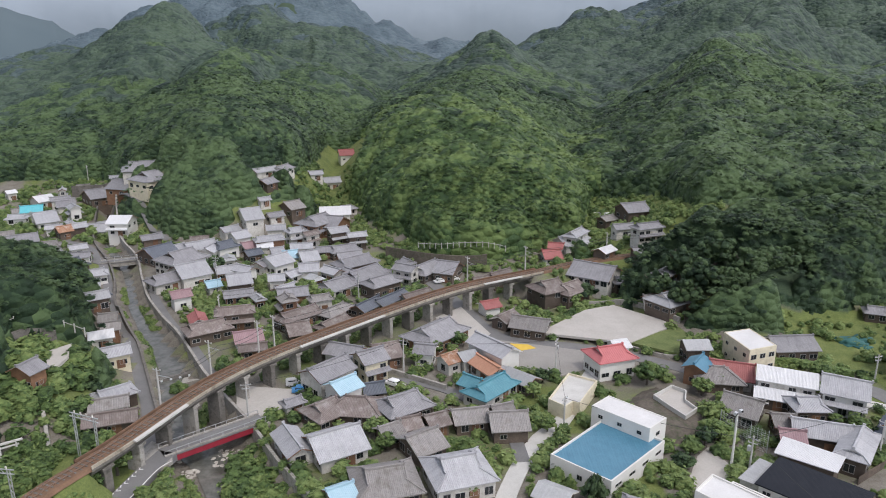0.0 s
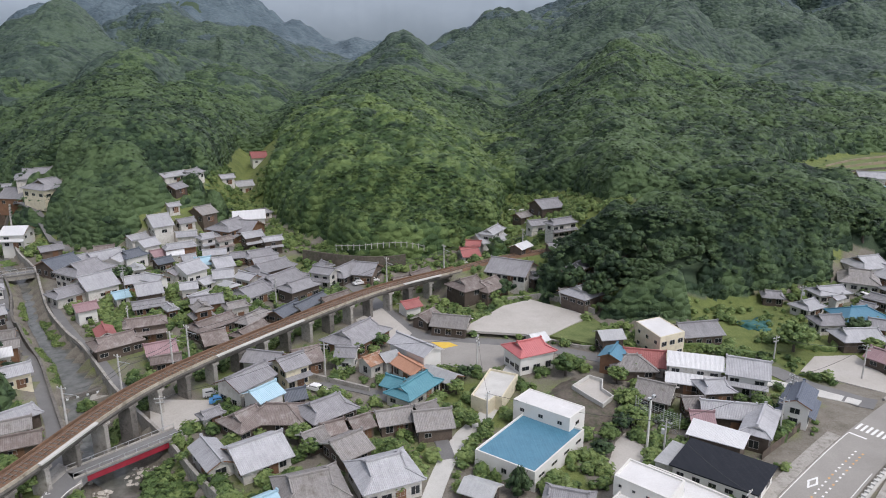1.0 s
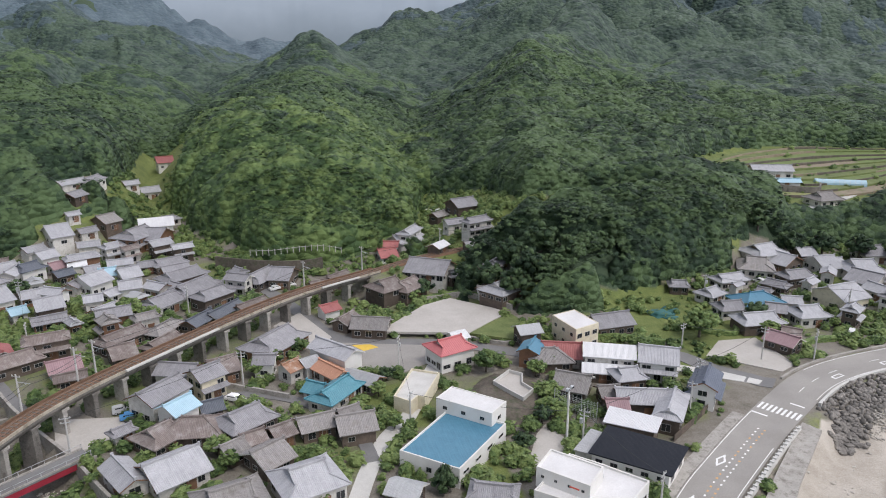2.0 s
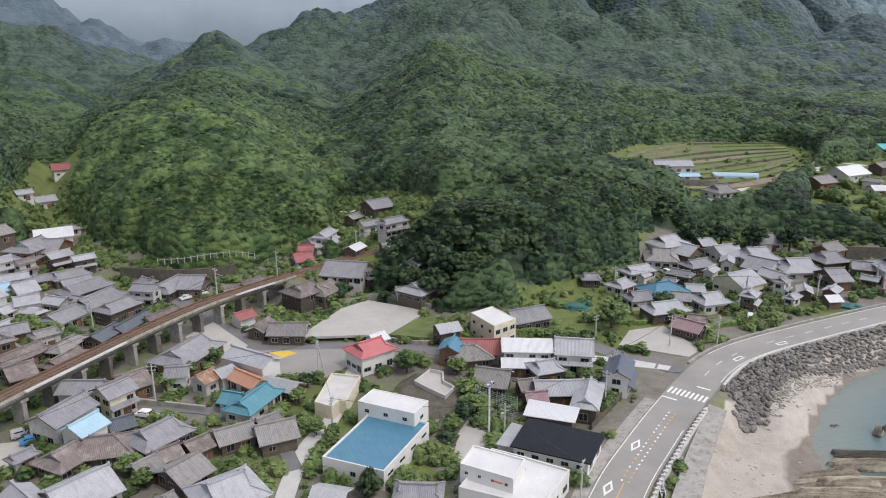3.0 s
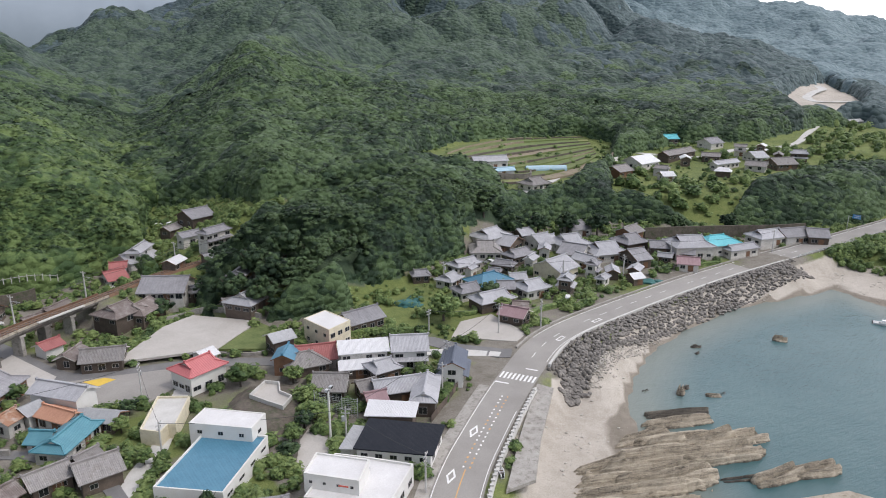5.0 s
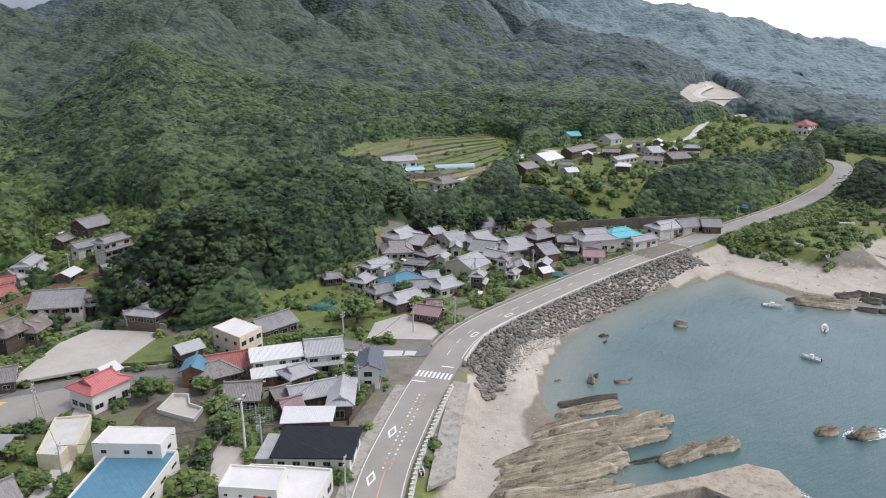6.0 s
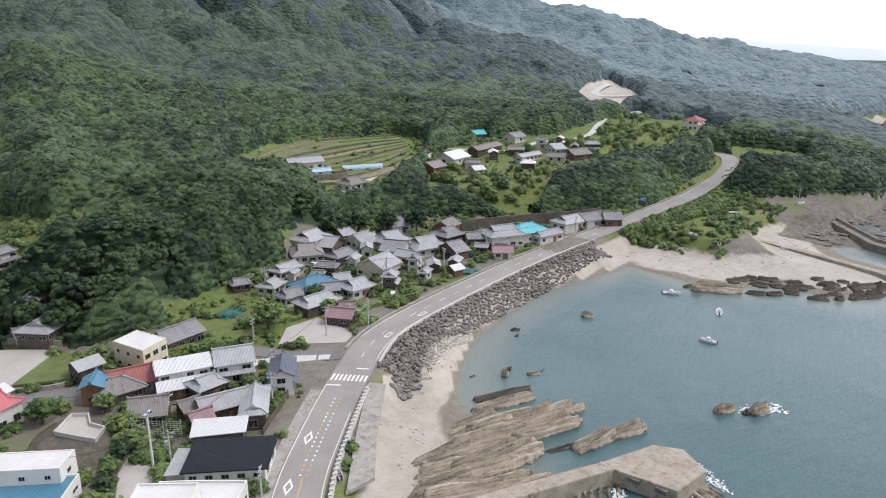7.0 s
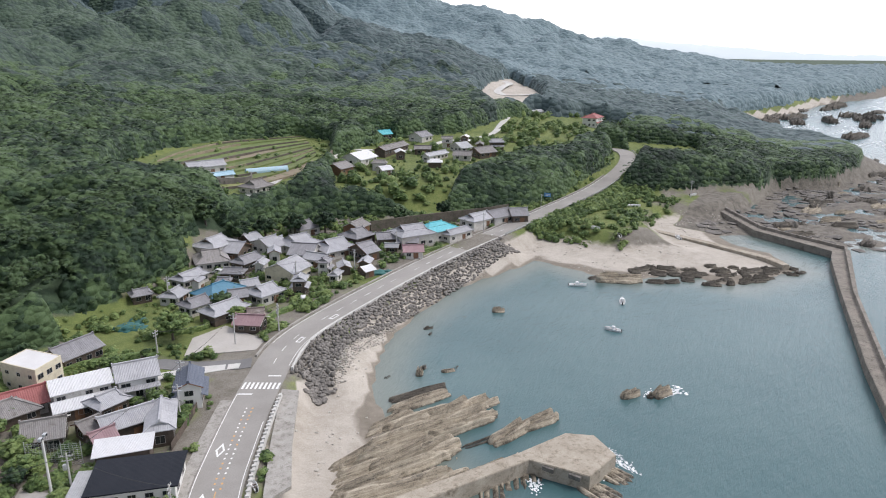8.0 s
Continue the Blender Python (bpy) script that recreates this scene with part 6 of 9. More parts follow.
for k in range(20):
    i = x0 + 22 + k * 14
    if k % 7 != 3:
        stripe(i, i + 6, -0.08, 0.08, "paint", marks)
for cx, cy in ((73.6, 93.4), (61.5, 84.1)):
    i = road_at(cx, cy)
    n, p = ROAD_SIDE[i], Vector(road_place(i, -2.0))
    t = Vector((-n[1], n[0], 0))
    n = Vector((n[0], n[1], 0))
    v = [p + t * 2.4, p + n * 0.85, p - t * 2.4, p - n * 0.85, p + t * 1.4, p + n * 0.48, p - t * 1.4, p - n * 0.48]
    f = [(0, 4, 5, 1), (1, 5, 6, 2), (2, 6, 7, 3), (3, 7, 4, 0)]
    attach("diamond", build_mesh("diamond", v, f), M["paint"], marks, "white diamond road mark")
for cx, cy in ((118.5, 114.3), (134.2, 119.2)):
    i = road_at(cx, cy)
    for a, b, o0, o1 in ((-3, 3, 1.2, 1.45), (-3, 3, 2.2, 2.45), (-4, -3, 1.2, 2.45), (2, 3, 1.2, 2.0)):
        stripe(i + a, i + b, o0, o1, "paint", marks, "lane_mark")

# ---- sea wall, kerbs and the parapet on the revetment ----
sea_wall = new("sea_wall")
tagged(sea_wall, "pale concrete sea wall with a ribbed crest beside the road", "sea wall", "", "structure")
i0, i1 = road_at(42, 62), road_at(92.5, 104)
line = np.array([road_place(i, 5.05, 0) for i in range(i0, i1, 3)])
sweep("wall_body", line, [(-0.1, -0.3), (0.75, -4.6), (1.2, -4.6), (0.55, 0.95), (0.1, 0.95)], M["concrete_pale"], sea_wall)
n = len(line)
rib = build_mesh("rib", *box_data(-0.2, 0.2, -0.35, 0.35, 0, 0.28))
rib.materials.append(M["concrete_pale"])
for k in range(1, n - 1, 1):
    d = line[k] - line[k - 1]
    r = new("rib", rib)
    r.parent = sea_wall
    r.matrix_basis = pose(line[k][0] + ROAD_SIDE[i0 + 3 * k][0] * 0.33, line[k][1] + ROAD_SIDE[i0 + 3 * k][1] * 0.33, line[k][2] + 0.94, 0, 0, math.degrees(math.atan2(d[1], d[0])))
i2, i3 = road_at(101, 111), road_at(226, 124)
line = np.array([road_place(i, 5.0, 0) for i in range(i2, i3, 5)])
parapet = sweep("parapet_wall", line, [(-0.2, -0.9), (0.35, -0.9), (0.35, 0.75), (-0.2, 0.75)], M["concrete_pale"])
tagged(parapet, "low white concrete parapet above the armour stones", "parapet", "", "structure")
line = np.array([road_place(i, -5.0, 0) for i in range(road_at(108, 113), road_at(345, 117), 6)])
kerb = sweep("kerb", line, [(-0.25, -0.6), (0.2, -0.6), (0.2, 0.42), (-0.25, 0.42)], M["concrete"])
tagged(kerb, "grey concrete kerb wall along the land side", "kerb", "", "structure")


def guard_rail(i0, i1, off):
    g = new("guard_rail")
    tagged(g, "white steel guard rail beside the climbing road", "guard rail")
    line = np.array([road_place(i, off, 0.72) for i in range(i0, i1, 4)])
    sweep("beam", line, [(-0.05, -0.16), (0.05, -0.16), (0.05, 0.16), (-0.05, 0.16)], M["steel"], g)
    post = build_mesh("post", *box_data(-0.06, 0.06, -0.06, 0.06, -1.1, 0.2))
    post.materials.append(M["steel"])
    for p in line[::2]:
        o = new("post", post)
        o.parent, o.matrix_basis = g, pose(p[0], p[1], p[2])


guard_rail(road_at(232, 124), road_at(399, 132), 4.7)

# ---- river: walls, water, weir and bridges ----
river_line = resample([(x, y, 0) for x, y, w in RIVER], 3.0)
d, s = to_line(river_line[:, 0], river_line[:, 1], RIVER)
river_half = np.interp(s, range(len(RIVER)), [r[2] for r in RIVER])
river_side = sides(river_line)
walls = new("river_walls")
tagged(walls, "stained concrete walls along the river channel", "retaining wall", "", "structure")
for sgn in (-1, 1):
    pts = river_line.copy()
    pts[:, :2] += river_side * (sgn * (river_half + 0.2))[:, None]
    back = pts[:, :2] + river_side * (sgn * 3.5)
    pts[:, 2] = ground_height(back[:, 0], back[:, 1])
    keep = (pts[:, 1] > 84) & (pts[:, 1] < 296)
    sweep("wall_run", pts[keep], [(-0.35, -5.5), (0.35, -5.5), (0.3, 0.75), (-0.3, 0.75)], M["concrete_dark"] if sgn > 0 else M["concrete"], walls)
m, nt, bsdf = graph("river_water")
river_color = ramp_node(nt, noise_node(nt, place_vec(nt), 0.4, 4.0), [(0.35, (0.07, 0.072, 0.06)), (0.65, (0.17, 0.168, 0.15))])
nt.links.new(river_color, bsdf.inputs["Base Color"])
bsdf.inputs["Roughness"].default_value = 0.22
bump_node(nt, bsdf, noise_node(nt, place_vec(nt), 1.5, 4.0), 0.3, 0.1)
M["river"] = m
v, f = [], []
for p, nrm, h in zip(river_line, river_side, river_half):
    for o in (np.interp(p[1], [90, 112, 120, 143, 149, 170, 178], [-0.25, -0.3, -0.1, -0.1, -0.9, -0.9, -0.45]), np.interp(p[1], [90, 112, 120, 143, 149, 170, 178], [0.35, 0.45, 0.85, 0.85, 0.42, 0.42, 0.25])):
        v.append((p[0] + nrm[0] * o * h, p[1] + nrm[1] * o * h, 1.16 + 0.012 * max(p[1] - 60, 0)))
f = [(2 * k, 2 * k + 1, 2 * k + 3, 2 * k + 2) for k in range(len(river_line) - 1)]
tagged(attach("water_river", build_mesh("water_river", v, f), m), "shallow grey water on the river bed", "river", "", "structure")
weir = new("weir")
tagged(weir, "low concrete weir across the river with white water", "weir")
weir.matrix_basis = pose(-61.2, 146.0, 1.0, 0, 0, 30)
box_part("sill", -5.4, 5.4, -0.5, 0.5, 0, 1.9, M["concrete_dark"], weir, "", 0.1)
box_part("step", -5.2, 5.2, -3.2, -0.5, 0, 1.1, M["concrete"], weir, "", 0.1)
for k in range(5):
    box_part("spill", -4.8 + k * 2, -4.3 + k * 2, -0.62, -0.5, 0.9, 1.6, M["foam"], weir, "white falling water")


def bridge(name, a, b, width, z, girder, label):
    h = new(name)
    tagged(h, label, "bridge")
    dx, dy = b[0] - a[0], b[1] - a[1]
    half = math.hypot(dx, dy) / 2
    h.matrix_basis = pose((a[0] + b[0]) / 2, (a[1] + b[1]) / 2, z, 0, 0, math.degrees(math.atan2(dy, dx)))
    w = width / 2
    box_part("deck", -half, half, -w, w, -0.35, 0, M["asphalt_old"], h, "", 0.03)
    for sy in (-1, 1):
        box_part("girder", -half, half, sy * (w - 0.3) - 0.15, sy * (w - 0.3) + 0.15, -1.5, -0.352, M[girder], h)
        box_part("kerb", -half, half, sy * (w - 0.12) - 0.12, sy * (w - 0.12) + 0.12, 0.004, 0.3, M["concrete"], h)
        box_part("rail", -half, half, sy * (w - 0.12) - 0.04, sy * (w - 0.12) + 0.04, 0.92, 1.0, M["steel"], h)
        k = int(half)
        for i in range(k + 1):
            x = -half + 0.1 + i * (2 * half - 0.2) / k
            box_part("post", x - 0.04, x + 0.04, sy * (w - 0.12) - 0.04, sy * (w - 0.12) + 0.04, 0.3, 0.92, M["steel"], h)
    for sx in (-1, 1):
        box_part("abutment", sx * half - 0.8, sx * half + 0.8, -w, w, -5.5, -0.36, M["concrete"], h)
    return h


bridge("river_bridge", (-49.5, 109.5), (-34.8, 121.8), 3.6, 6.0, "red_steel", "narrow road bridge with crimson side girders")
bridge("town_bridge", (-112.5, 222), (-97, 228.5), 4.0, 6.2, "concrete", "plain grey concrete bridge over the channel")

# ---- railway on its viaduct ----
rail_line = resample(RAIL, 1.0)
rail_side = sides(rail_line)
d, rail_s = to_line(rail_line[:, 0], rail_line[:, 1], RAIL)
on_viaduct = (rail_s > 1.6) & (rail_s < 6.1)
deck_line = rail_line[on_viaduct]
deck_side = rail_side[on_viaduct]
viaduct = new("railway_viaduct")
tagged(viaduct, "weathered concrete railway viaduct with rust-brown track bed", "viaduct")
sweep("deck", deck_line, [(-2.05, -0.4), (-2.05, -0.9), (-1.5, -1.7), (1.5, -1.7), (2.05, -0.9), (2.05, -0.4)], M["concrete_dark"], viaduct)
for sgn in (-1, 1):
    pts = deck_line.copy()
    pts[:, :2] += deck_side * (sgn * 1.95)
    sweep("parapet", pts, [(-0.12, -0.42), (0.12, -0.42), (0.12, 0.12), (-0.12, 0.12)], M["rust"] if sgn < 0 else M["concrete_old"], viaduct)
for a, b in ((8, 22), (52, 78), (112, 126)):
    pts = deck_line[a:b].copy()
    pts[:, :2] += deck_side[a:b] * 2.4
    sweep("cable_duct", pts, [(-0.35, -0.1), (0.35, -0.1), (0.35, 0.2), (-0.35, 0.2)], M["concrete_pale"], viaduct, "pale new concrete edge slab")
step = 7
for k in range(3, len(deck_line) - 2, step):
    p, nrm = deck_line[k], deck_side[k]
    ground_z = min(gz(p[0] + nrm[0] * o, p[1] + nrm[1] * o) for o in (-2, 0, 2))
    ang = math.degrees(math.atan2(nrm[1], nrm[0])) + 90
    hgt = p[2] - 1.7 - ground_z + 0.5
    wide = 1.5 if (k // step) % 4 == 0 else 1.0
    bm = bmesh.new()
    for x0, x1, y0, y1, z0, z1 in ((-wide / 2, wide / 2, -1.55, 1.55, -hgt, -0.5), (-wide / 2 - 0.35, wide / 2 + 0.35, -1.85, 1.85, -0.5, 0.05)):
        bmesh.ops.create_cube(bm, size=1.0, matrix=Matrix.Translation(((x0 + x1) / 2, (y0 + y1) / 2, (z0 + z1) / 2)) @ Matrix.Diagonal((x1 - x0, y1 - y0, z1 - z0, 1)))
    bmesh.ops.bevel(bm, geom=bm.edges[:], offset=0.06, segments=1, affect="EDGES")
    pier = part("pier", bm, M["concrete"] if (k // step) % 2 else M["concrete_dark"], viaduct)
    pier.matrix_basis = pose(p[0], p[1], p[2] - 1.7, 0, 0, ang)
track = new("railway_track")
tagged(track, "single rusty railway track on brown ballast", "railway track", "", "structure")
sweep("ballast", rail_line, [(-2.0, -0.75), (2.0, -0.75), (1.5, -0.18), (-1.5, -0.18)], M["rust"], track)
sleepers = [box_data(-0.12, 0.12, -1.05, 1.05, -0.2, -0.1)]
v, f = [], []
for k in range(0, len(rail_line)):
    p, nrm = rail_line[k], rail_side[k]
    t = (-nrm[1], nrm[0])
    base = len(v)
    for z in (-0.2, -0.08):
        for a, b in ((-1.05, -0.13), (1.05, -0.13), (1.05, 0.13), (-1.05, 0.13)):
            v.append((p[0] + nrm[0] * a + t[0] * b, p[1] + nrm[1] * a + t[1] * b, p[2] + z))
    f += [tuple(base + i for i in q) for q in [(0, 3, 2, 1), (4, 5, 6, 7), (0, 1, 5, 4), (1, 2, 6, 5), (2, 3, 7, 6), (3, 0, 4, 7)]]
tagged(attach("sleepers", build_mesh("sleepers", v, f), M["concrete_dark"], track), "", "", "", "stuff")
for o in (-0.56, 0.56):
    pts = rail_line.copy()
    pts[:, :2] += rail_side * o
    sweep("rail", pts, [(-0.07, -0.1), (0.07, -0.1), (0.05, 0.08), (-0.05, 0.08)], M["rail"], track)

MAST_TOPS = []


def mast(i, side=-1):
    """A railway mast with bracket arms on the far edge of the track."""
    p, nrm = rail_line[i], rail_side[i]
    h = new("railway_mast")
    tagged(h, "grey concrete railway mast with steel bracket arms", "mast", "railway masts")
    ang = math.degrees(math.atan2(nrm[1], nrm[0]))
    h.matrix_basis = pose(p[0] + nrm[0] * side * 2.75, p[1] + nrm[1] * side * 2.75, p[2] - 1.6, 0, 0, ang + (180 if side > 0 else 0))
    bm = bmesh.new()
    bmesh.ops.create_cone(bm, cap_ends=True, segments=10, radius1=0.21, radius2=0.15, depth=8.6, matrix=Matrix.Translation((0, 0, 4.3)))
    part("pole", bm, M["pole"], h)
    box_part("bracket_arm", 0, 2.9, -0.05, 0.05, 7.1, 7.2, M["steel"], h)
    attach("bracket_brace", build_mesh("bracket_brace", *bar((0.1, 0, 6.0), (2.3, 0, 7.1), 0.07, 0.07)), M["steel"], h)
    box_part("cross_arm", -0.9, 0.9, -0.05, 0.05, 8.1, 8.2, M["steel"], h)
    for x in (-0.8, 0.8):
        box_part("insulator", x - 0.07, x + 0.07, -0.07, 0.07, 8.2, 8.45, M["plaster"], h)
    MAST_TOPS.append((i, Vector((p[0], p[1], p[2] + 5.4))))


def rail_at(x, y):
    return int(np.argmin(np.hypot(rail_line[:, 0] - x, rail_line[:, 1] - y)))


for x, y in ((-52.6, 117.1), (-45.6, 128.8), (-37.6, 137.3), (-35.1, 141.1), (8.1, 184.6), (26.2, 193.6), (52, 208), (88, 219)):
    mast(rail_at(x, y))


def hung_wire(a, b, sag, parent, name="wire", r=0.03):
    n = 10
    pts = np.array([[*Vector(a).lerp(Vector(b), k / n)] for k in range(n + 1)])
    pts[:, 2] -= sag * 4 * np.linspace(0, 1, n + 1) * (1 - np.linspace(0, 1, n + 1))
    return sweep(name, pts, [(-r, -r), (r, -r), (r, r), (-r, r)], M["cable"], parent)


wires = new("overhead_wires")
tagged(wires, "thin dark overhead line above the track", "cable")
for (i, a), (j, b) in zip(MAST_TOPS, MAST_TOPS[1:]):
    hung_wire(a, b, 0.5, wires)
    hung_wire(a + Vector((0, 0, 1.2)), b + Vector((0, 0, 1.2)), 0.9, wires)

# ---- retaining walls and bare slope cuttings ----
cuts = new("retaining_walls")
tagged(cuts, "dark weathered retaining walls at the foot of the slopes", "retaining wall", "", "structure")


M["earth_wall"] = surface("brown_stone_terrace_wall", (0.12, 0.095, 0.075), (0.27, 0.22, 0.175), 0.3, 2.0, 0.95, 0.6)


def retaining(line, h, material="concrete_dark"):
    pts = drape(resample(line, 2.5), 0)
    sweep("wall_run", pts, [(-0.7, -1.5), (0.5, -1.5), (0.1, h), (-0.5, h)], M[material], cuts)


retaining([(206, 164), (218, 158), (234, 149), (250, 139), (262, 134)], 4.5, "cut_earth")
retaining([(-19, 226), (-6, 219), (6, 216), (14, 217)], 4.5, "cut_earth")
retaining([(187, 241), (196, 235.5), (209, 232), (216, 238)], 2.6, "concrete_dark")
retaining([(249, 227.5), (261, 234), (279, 245)], 2.4, "earth_wall")
retaining([(135, 236.7), (150, 240), (163, 246)], 1.6, "concrete_dark")
retaining([(-168, 315), (-150, 318), (-138, 312)], 5.0)
retaining([(-87.7, 131.3), (-86.1, 136.8), (-82.3, 139.6)], 3.0)
retaining([(-78.2, 126.6), (-76.4, 121.2), (-72.4, 114.5), (-68.2, 107.6)], 1.0, "concrete")


def slope_fence(line, z_off, h):
    g = new("slope_fence")
    tagged(g, "grey post fence along the top of the cutting", "fence")
    pts = drape(resample(line, 1.8), z_off)
    post = build_mesh("post", *box_data(-0.1, 0.1, -0.1, 0.1, 0, h))
    post.materials.append(M["pole"])
    for p in pts:
        o = new("post", post)
        o.parent, o.matrix_basis = g, pose(*p)
    sweep("rail", pts + np.array([0, 0, h * 0.8]), [(-0.04, -0.06), (0.04, -0.06), (0.04, 0.06), (-0.04, 0.06)], M["pole"], g)


slope_fence([(-8, 221), (2, 220), (14, 219), (20, 217)], 5.5, 2.0)
slope_fence([(-89, 132), (-87.2, 138), (-83, 141), (-78, 143)], 3.2, 2.2)

# ---- stepped fields on the shelf ----
def terrace_steps():
    """Level strips of field one above the other, each held by a low earth or stone bank."""
    g = new("field_terraces")
    tagged(g, "stepped grassy fields with bare earth banks", "terraced field", "", "structure")
    rnd = random.Random(3)
    low = resample([(160, 243, 0), (182, 231, 0), (215, 226, 0), (240, 229, 0), (266, 243, 0)], 1.0)
    high = resample([(170, 266, 0), (196, 280, 0), (225, 295, 0), (265, 304, 0), (304, 290, 0)], 1.0)
    n, levels = 60, 10
    q = np.linspace(0, 1, n)
    low, high = (np.column_stack([np.interp(q * (len(p) - 1), range(len(p)), p[:, k]) for k in (0, 1)]) for p in (low, high))
    rows = []
    for k in range(levels + 1):
        share = np.clip(k / levels + 0.035 * (vnoise(q * 9 + k * 3.7, q * 0 + k, 2.0) - 0.5), 0, 1)[:, None]
        rows.append(low + (high - low) * share)
    for k in range(levels):
        a, b = rows[k], rows[k + 1]
        top = ground_height(b[:, 0], b[:, 1]) + 0.12
        foot = ground_height(a[:, 0], a[:, 1])
        clear = free_of_houses(a[:, 0], a[:, 1], 1.5) & free_of_houses(b[:, 0], b[:, 1], 1.5) & free_of_houses((a[:, 0] + b[:, 0]) / 2, (a[:, 1] + b[:, 1]) / 2, 1.5)
        start = 0
        while start < n - 1:
            end = min(n - 1, start + rnd.randint(9, 30))
            use = [i for i in range(start, end) if clear[i] and clear[i + 1]]
            start = end
            if not use:
                continue
            v, f, bv, bf = [], [], [], []
            for i in use:
                m = len(v)
                v += [(*a[i], top[i]), (*a[i + 1], top[i + 1]), (*b[i + 1], top[i + 1]), (*b[i], top[i])]
                v += [(x, y, z - 0.5) for x, y, z in v[m:m + 4]]
                f += [(m, m + 1, m + 2, m + 3), (m + 3, m + 2, m + 6, m + 7)]
                out = (a[i] - b[i]) / np.linalg.norm(a[i] - b[i]) * 0.35
                c = len(bv)
                bv += [(*(a[i] + out), foot[i] - 0.6), (*(a[i + 1] + out), foot[i + 1] - 0.6), (*a[i + 1], top[i + 1] + 0.05), (*a[i], top[i] + 0.05), (*(a[i] - out * 2), top[i] + 0.05), (*(a[i + 1] - out * 2), top[i + 1] + 0.05)]
                bf += [(c, c + 1, c + 2, c + 3), (c + 3, c + 2, c + 5, c + 4)]
            attach("strip", build_mesh("strip", v, f), M[rnd.choice(("field_green", "field_green", "field_pale", "grass_bank", "earth_bank"))], g)
            attach("bank", build_mesh("bank", bv, bf), M[rnd.choice(("earth_bank", "grass_bank", "cut_earth"))], g)


M["earth_bank"] = surface("bare_earth_bank", (0.17, 0.135, 0.095), (0.30, 0.25, 0.18), 0.12, 2.5, 0.95, 0.5, 0.0, 0.0, (0.12, 0.155, 0.05))
terrace_steps()

# ---- beside the railway at the river ----
lane_marks = new("lane_markings")
tagged(lane_marks, "white edge line and dashes on the lane to the bridge", "road marking", "", "structure")
sweep("stripe", resample([(-46.8, 107.0, 6.02), (-48.2, 104.4, 6.02), (-49.6, 96.5, 6.02), (-51.9, 88, 5.97), (-55.2, 80, 5.92)], 1.0), [(-0.09, 0), (0.09, 0), (0.09, 0.01), (-0.09, 0.01)], M["paint"], lane_marks)
for k in range(9):
    s = k / 9.0
    a = Vector((-51.4, 105.0, 6.02)).lerp(Vector((-53.2, 96.0, 6.02)), s)
    sweep("stripe", np.array([a, a + Vector((0.12, -0.62, 0))]), [(-0.09, 0), (0.09, 0), (0.09, 0.01), (-0.09, 0.01)], M["paint"], lane_marks)
    if k % 2 == 0:
        sweep("stripe", np.array([a + Vector((0.1, -0.55, 0)), a + Vector((0.75, -0.45, 0))]), [(-0.09, 0), (0.09, 0), (0.09, 0.01), (-0.09, 0.01)], M["paint"], lane_marks)


def portal(x, y, angle, span, height, z):
    """A steel lattice portal over the line."""
    h = new("signal_gantry")
    tagged(h, "galvanised steel lattice gantry beside the railway line", "gantry", "railway gantries")
    h.matrix_basis = pose(x, y, z, 0, 0, angle)
    for sx in (0, span):
        for dx in (-0.22, 0.22):
            box_part("upright", sx + dx - 0.06, sx + dx + 0.06, -0.06, 0.06, -3.0, height, M["steel"], h)
        for k in range(int(height)):
            attach("lattice_bar", build_mesh("lattice_bar", *bar((sx - 0.22, 0, k), (sx + 0.22, 0, k + 1), 0.05, 0.05)), M["steel"], h)
    for zz in (height - 0.7, height):
        box_part("beam", -0.9, span + 0.9, -0.07, 0.07, zz - 0.06, zz + 0.06, M["steel"], h)
    n = int(span / 0.6)
    for k in range(n):
        a, b = k * span / n, (k + 1) * span / n
        attach("lattice_bar", build_mesh("lattice_bar", *bar((a, 0, height - 0.7 * (k % 2)), (b, 0, height - 0.7 * ((k + 1) % 2)), 0.05, 0.05)), M["steel"], h)
    for k in range(4):
        x0 = 0.3 + k * (span - 0.6) / 3
        box_part("insulator", x0 - 0.09, x0 + 0.09, -0.09, 0.09, height + 0.06, height + 0.5, M["plaster"], h)


portal(-57.2, 103.6, 158, 4.6, 5.2, 11.0)
portal(-62.6, 89.0, 172, 4.6, 5.2, 11.0)


def shrine_gate(x, y, angle):
    h = new("shrine_gate")
    tagged(h, "pale stone gate with two posts and crossbeams under trees", "gate")
    h.matrix_basis = pose(x, y, gz(x, y), 0, 0, angle)
    for sx in (-1.25, 1.25):
        bm = bmesh.new()
        bmesh.ops.create_cone(bm, cap_ends=True, segments=12, radius1=0.19, radius2=0.15, depth=3.6, matrix=Matrix.Translation((sx, 0, 1.3)))
        part("post", bm, M["concrete_pale"], h)
    box_part("tie_beam", -1.7, 1.7, -0.1, 0.1, 2.3, 2.55, M["concrete_pale"], h, "", 0.02)
    box_part("top_beam", -2.3, 2.3, -0.16, 0.16, 3.0, 3.35, M["concrete_pale"], h, "", 0.03)


shrine_gate(-75.2, 108.0, 38)

track_line = [(474.7, 250.3), (487, 258), (497, 268), (504, 262), (511, 256), (524, 260), (532, 270), (531, 277), (542, 282), (555, 285)]
tagged(ribbon("road_site_track", track_line, 4.2, M["concrete_pale"], 0.25), "pale winding track up a cleared site", "track", "", "structure")
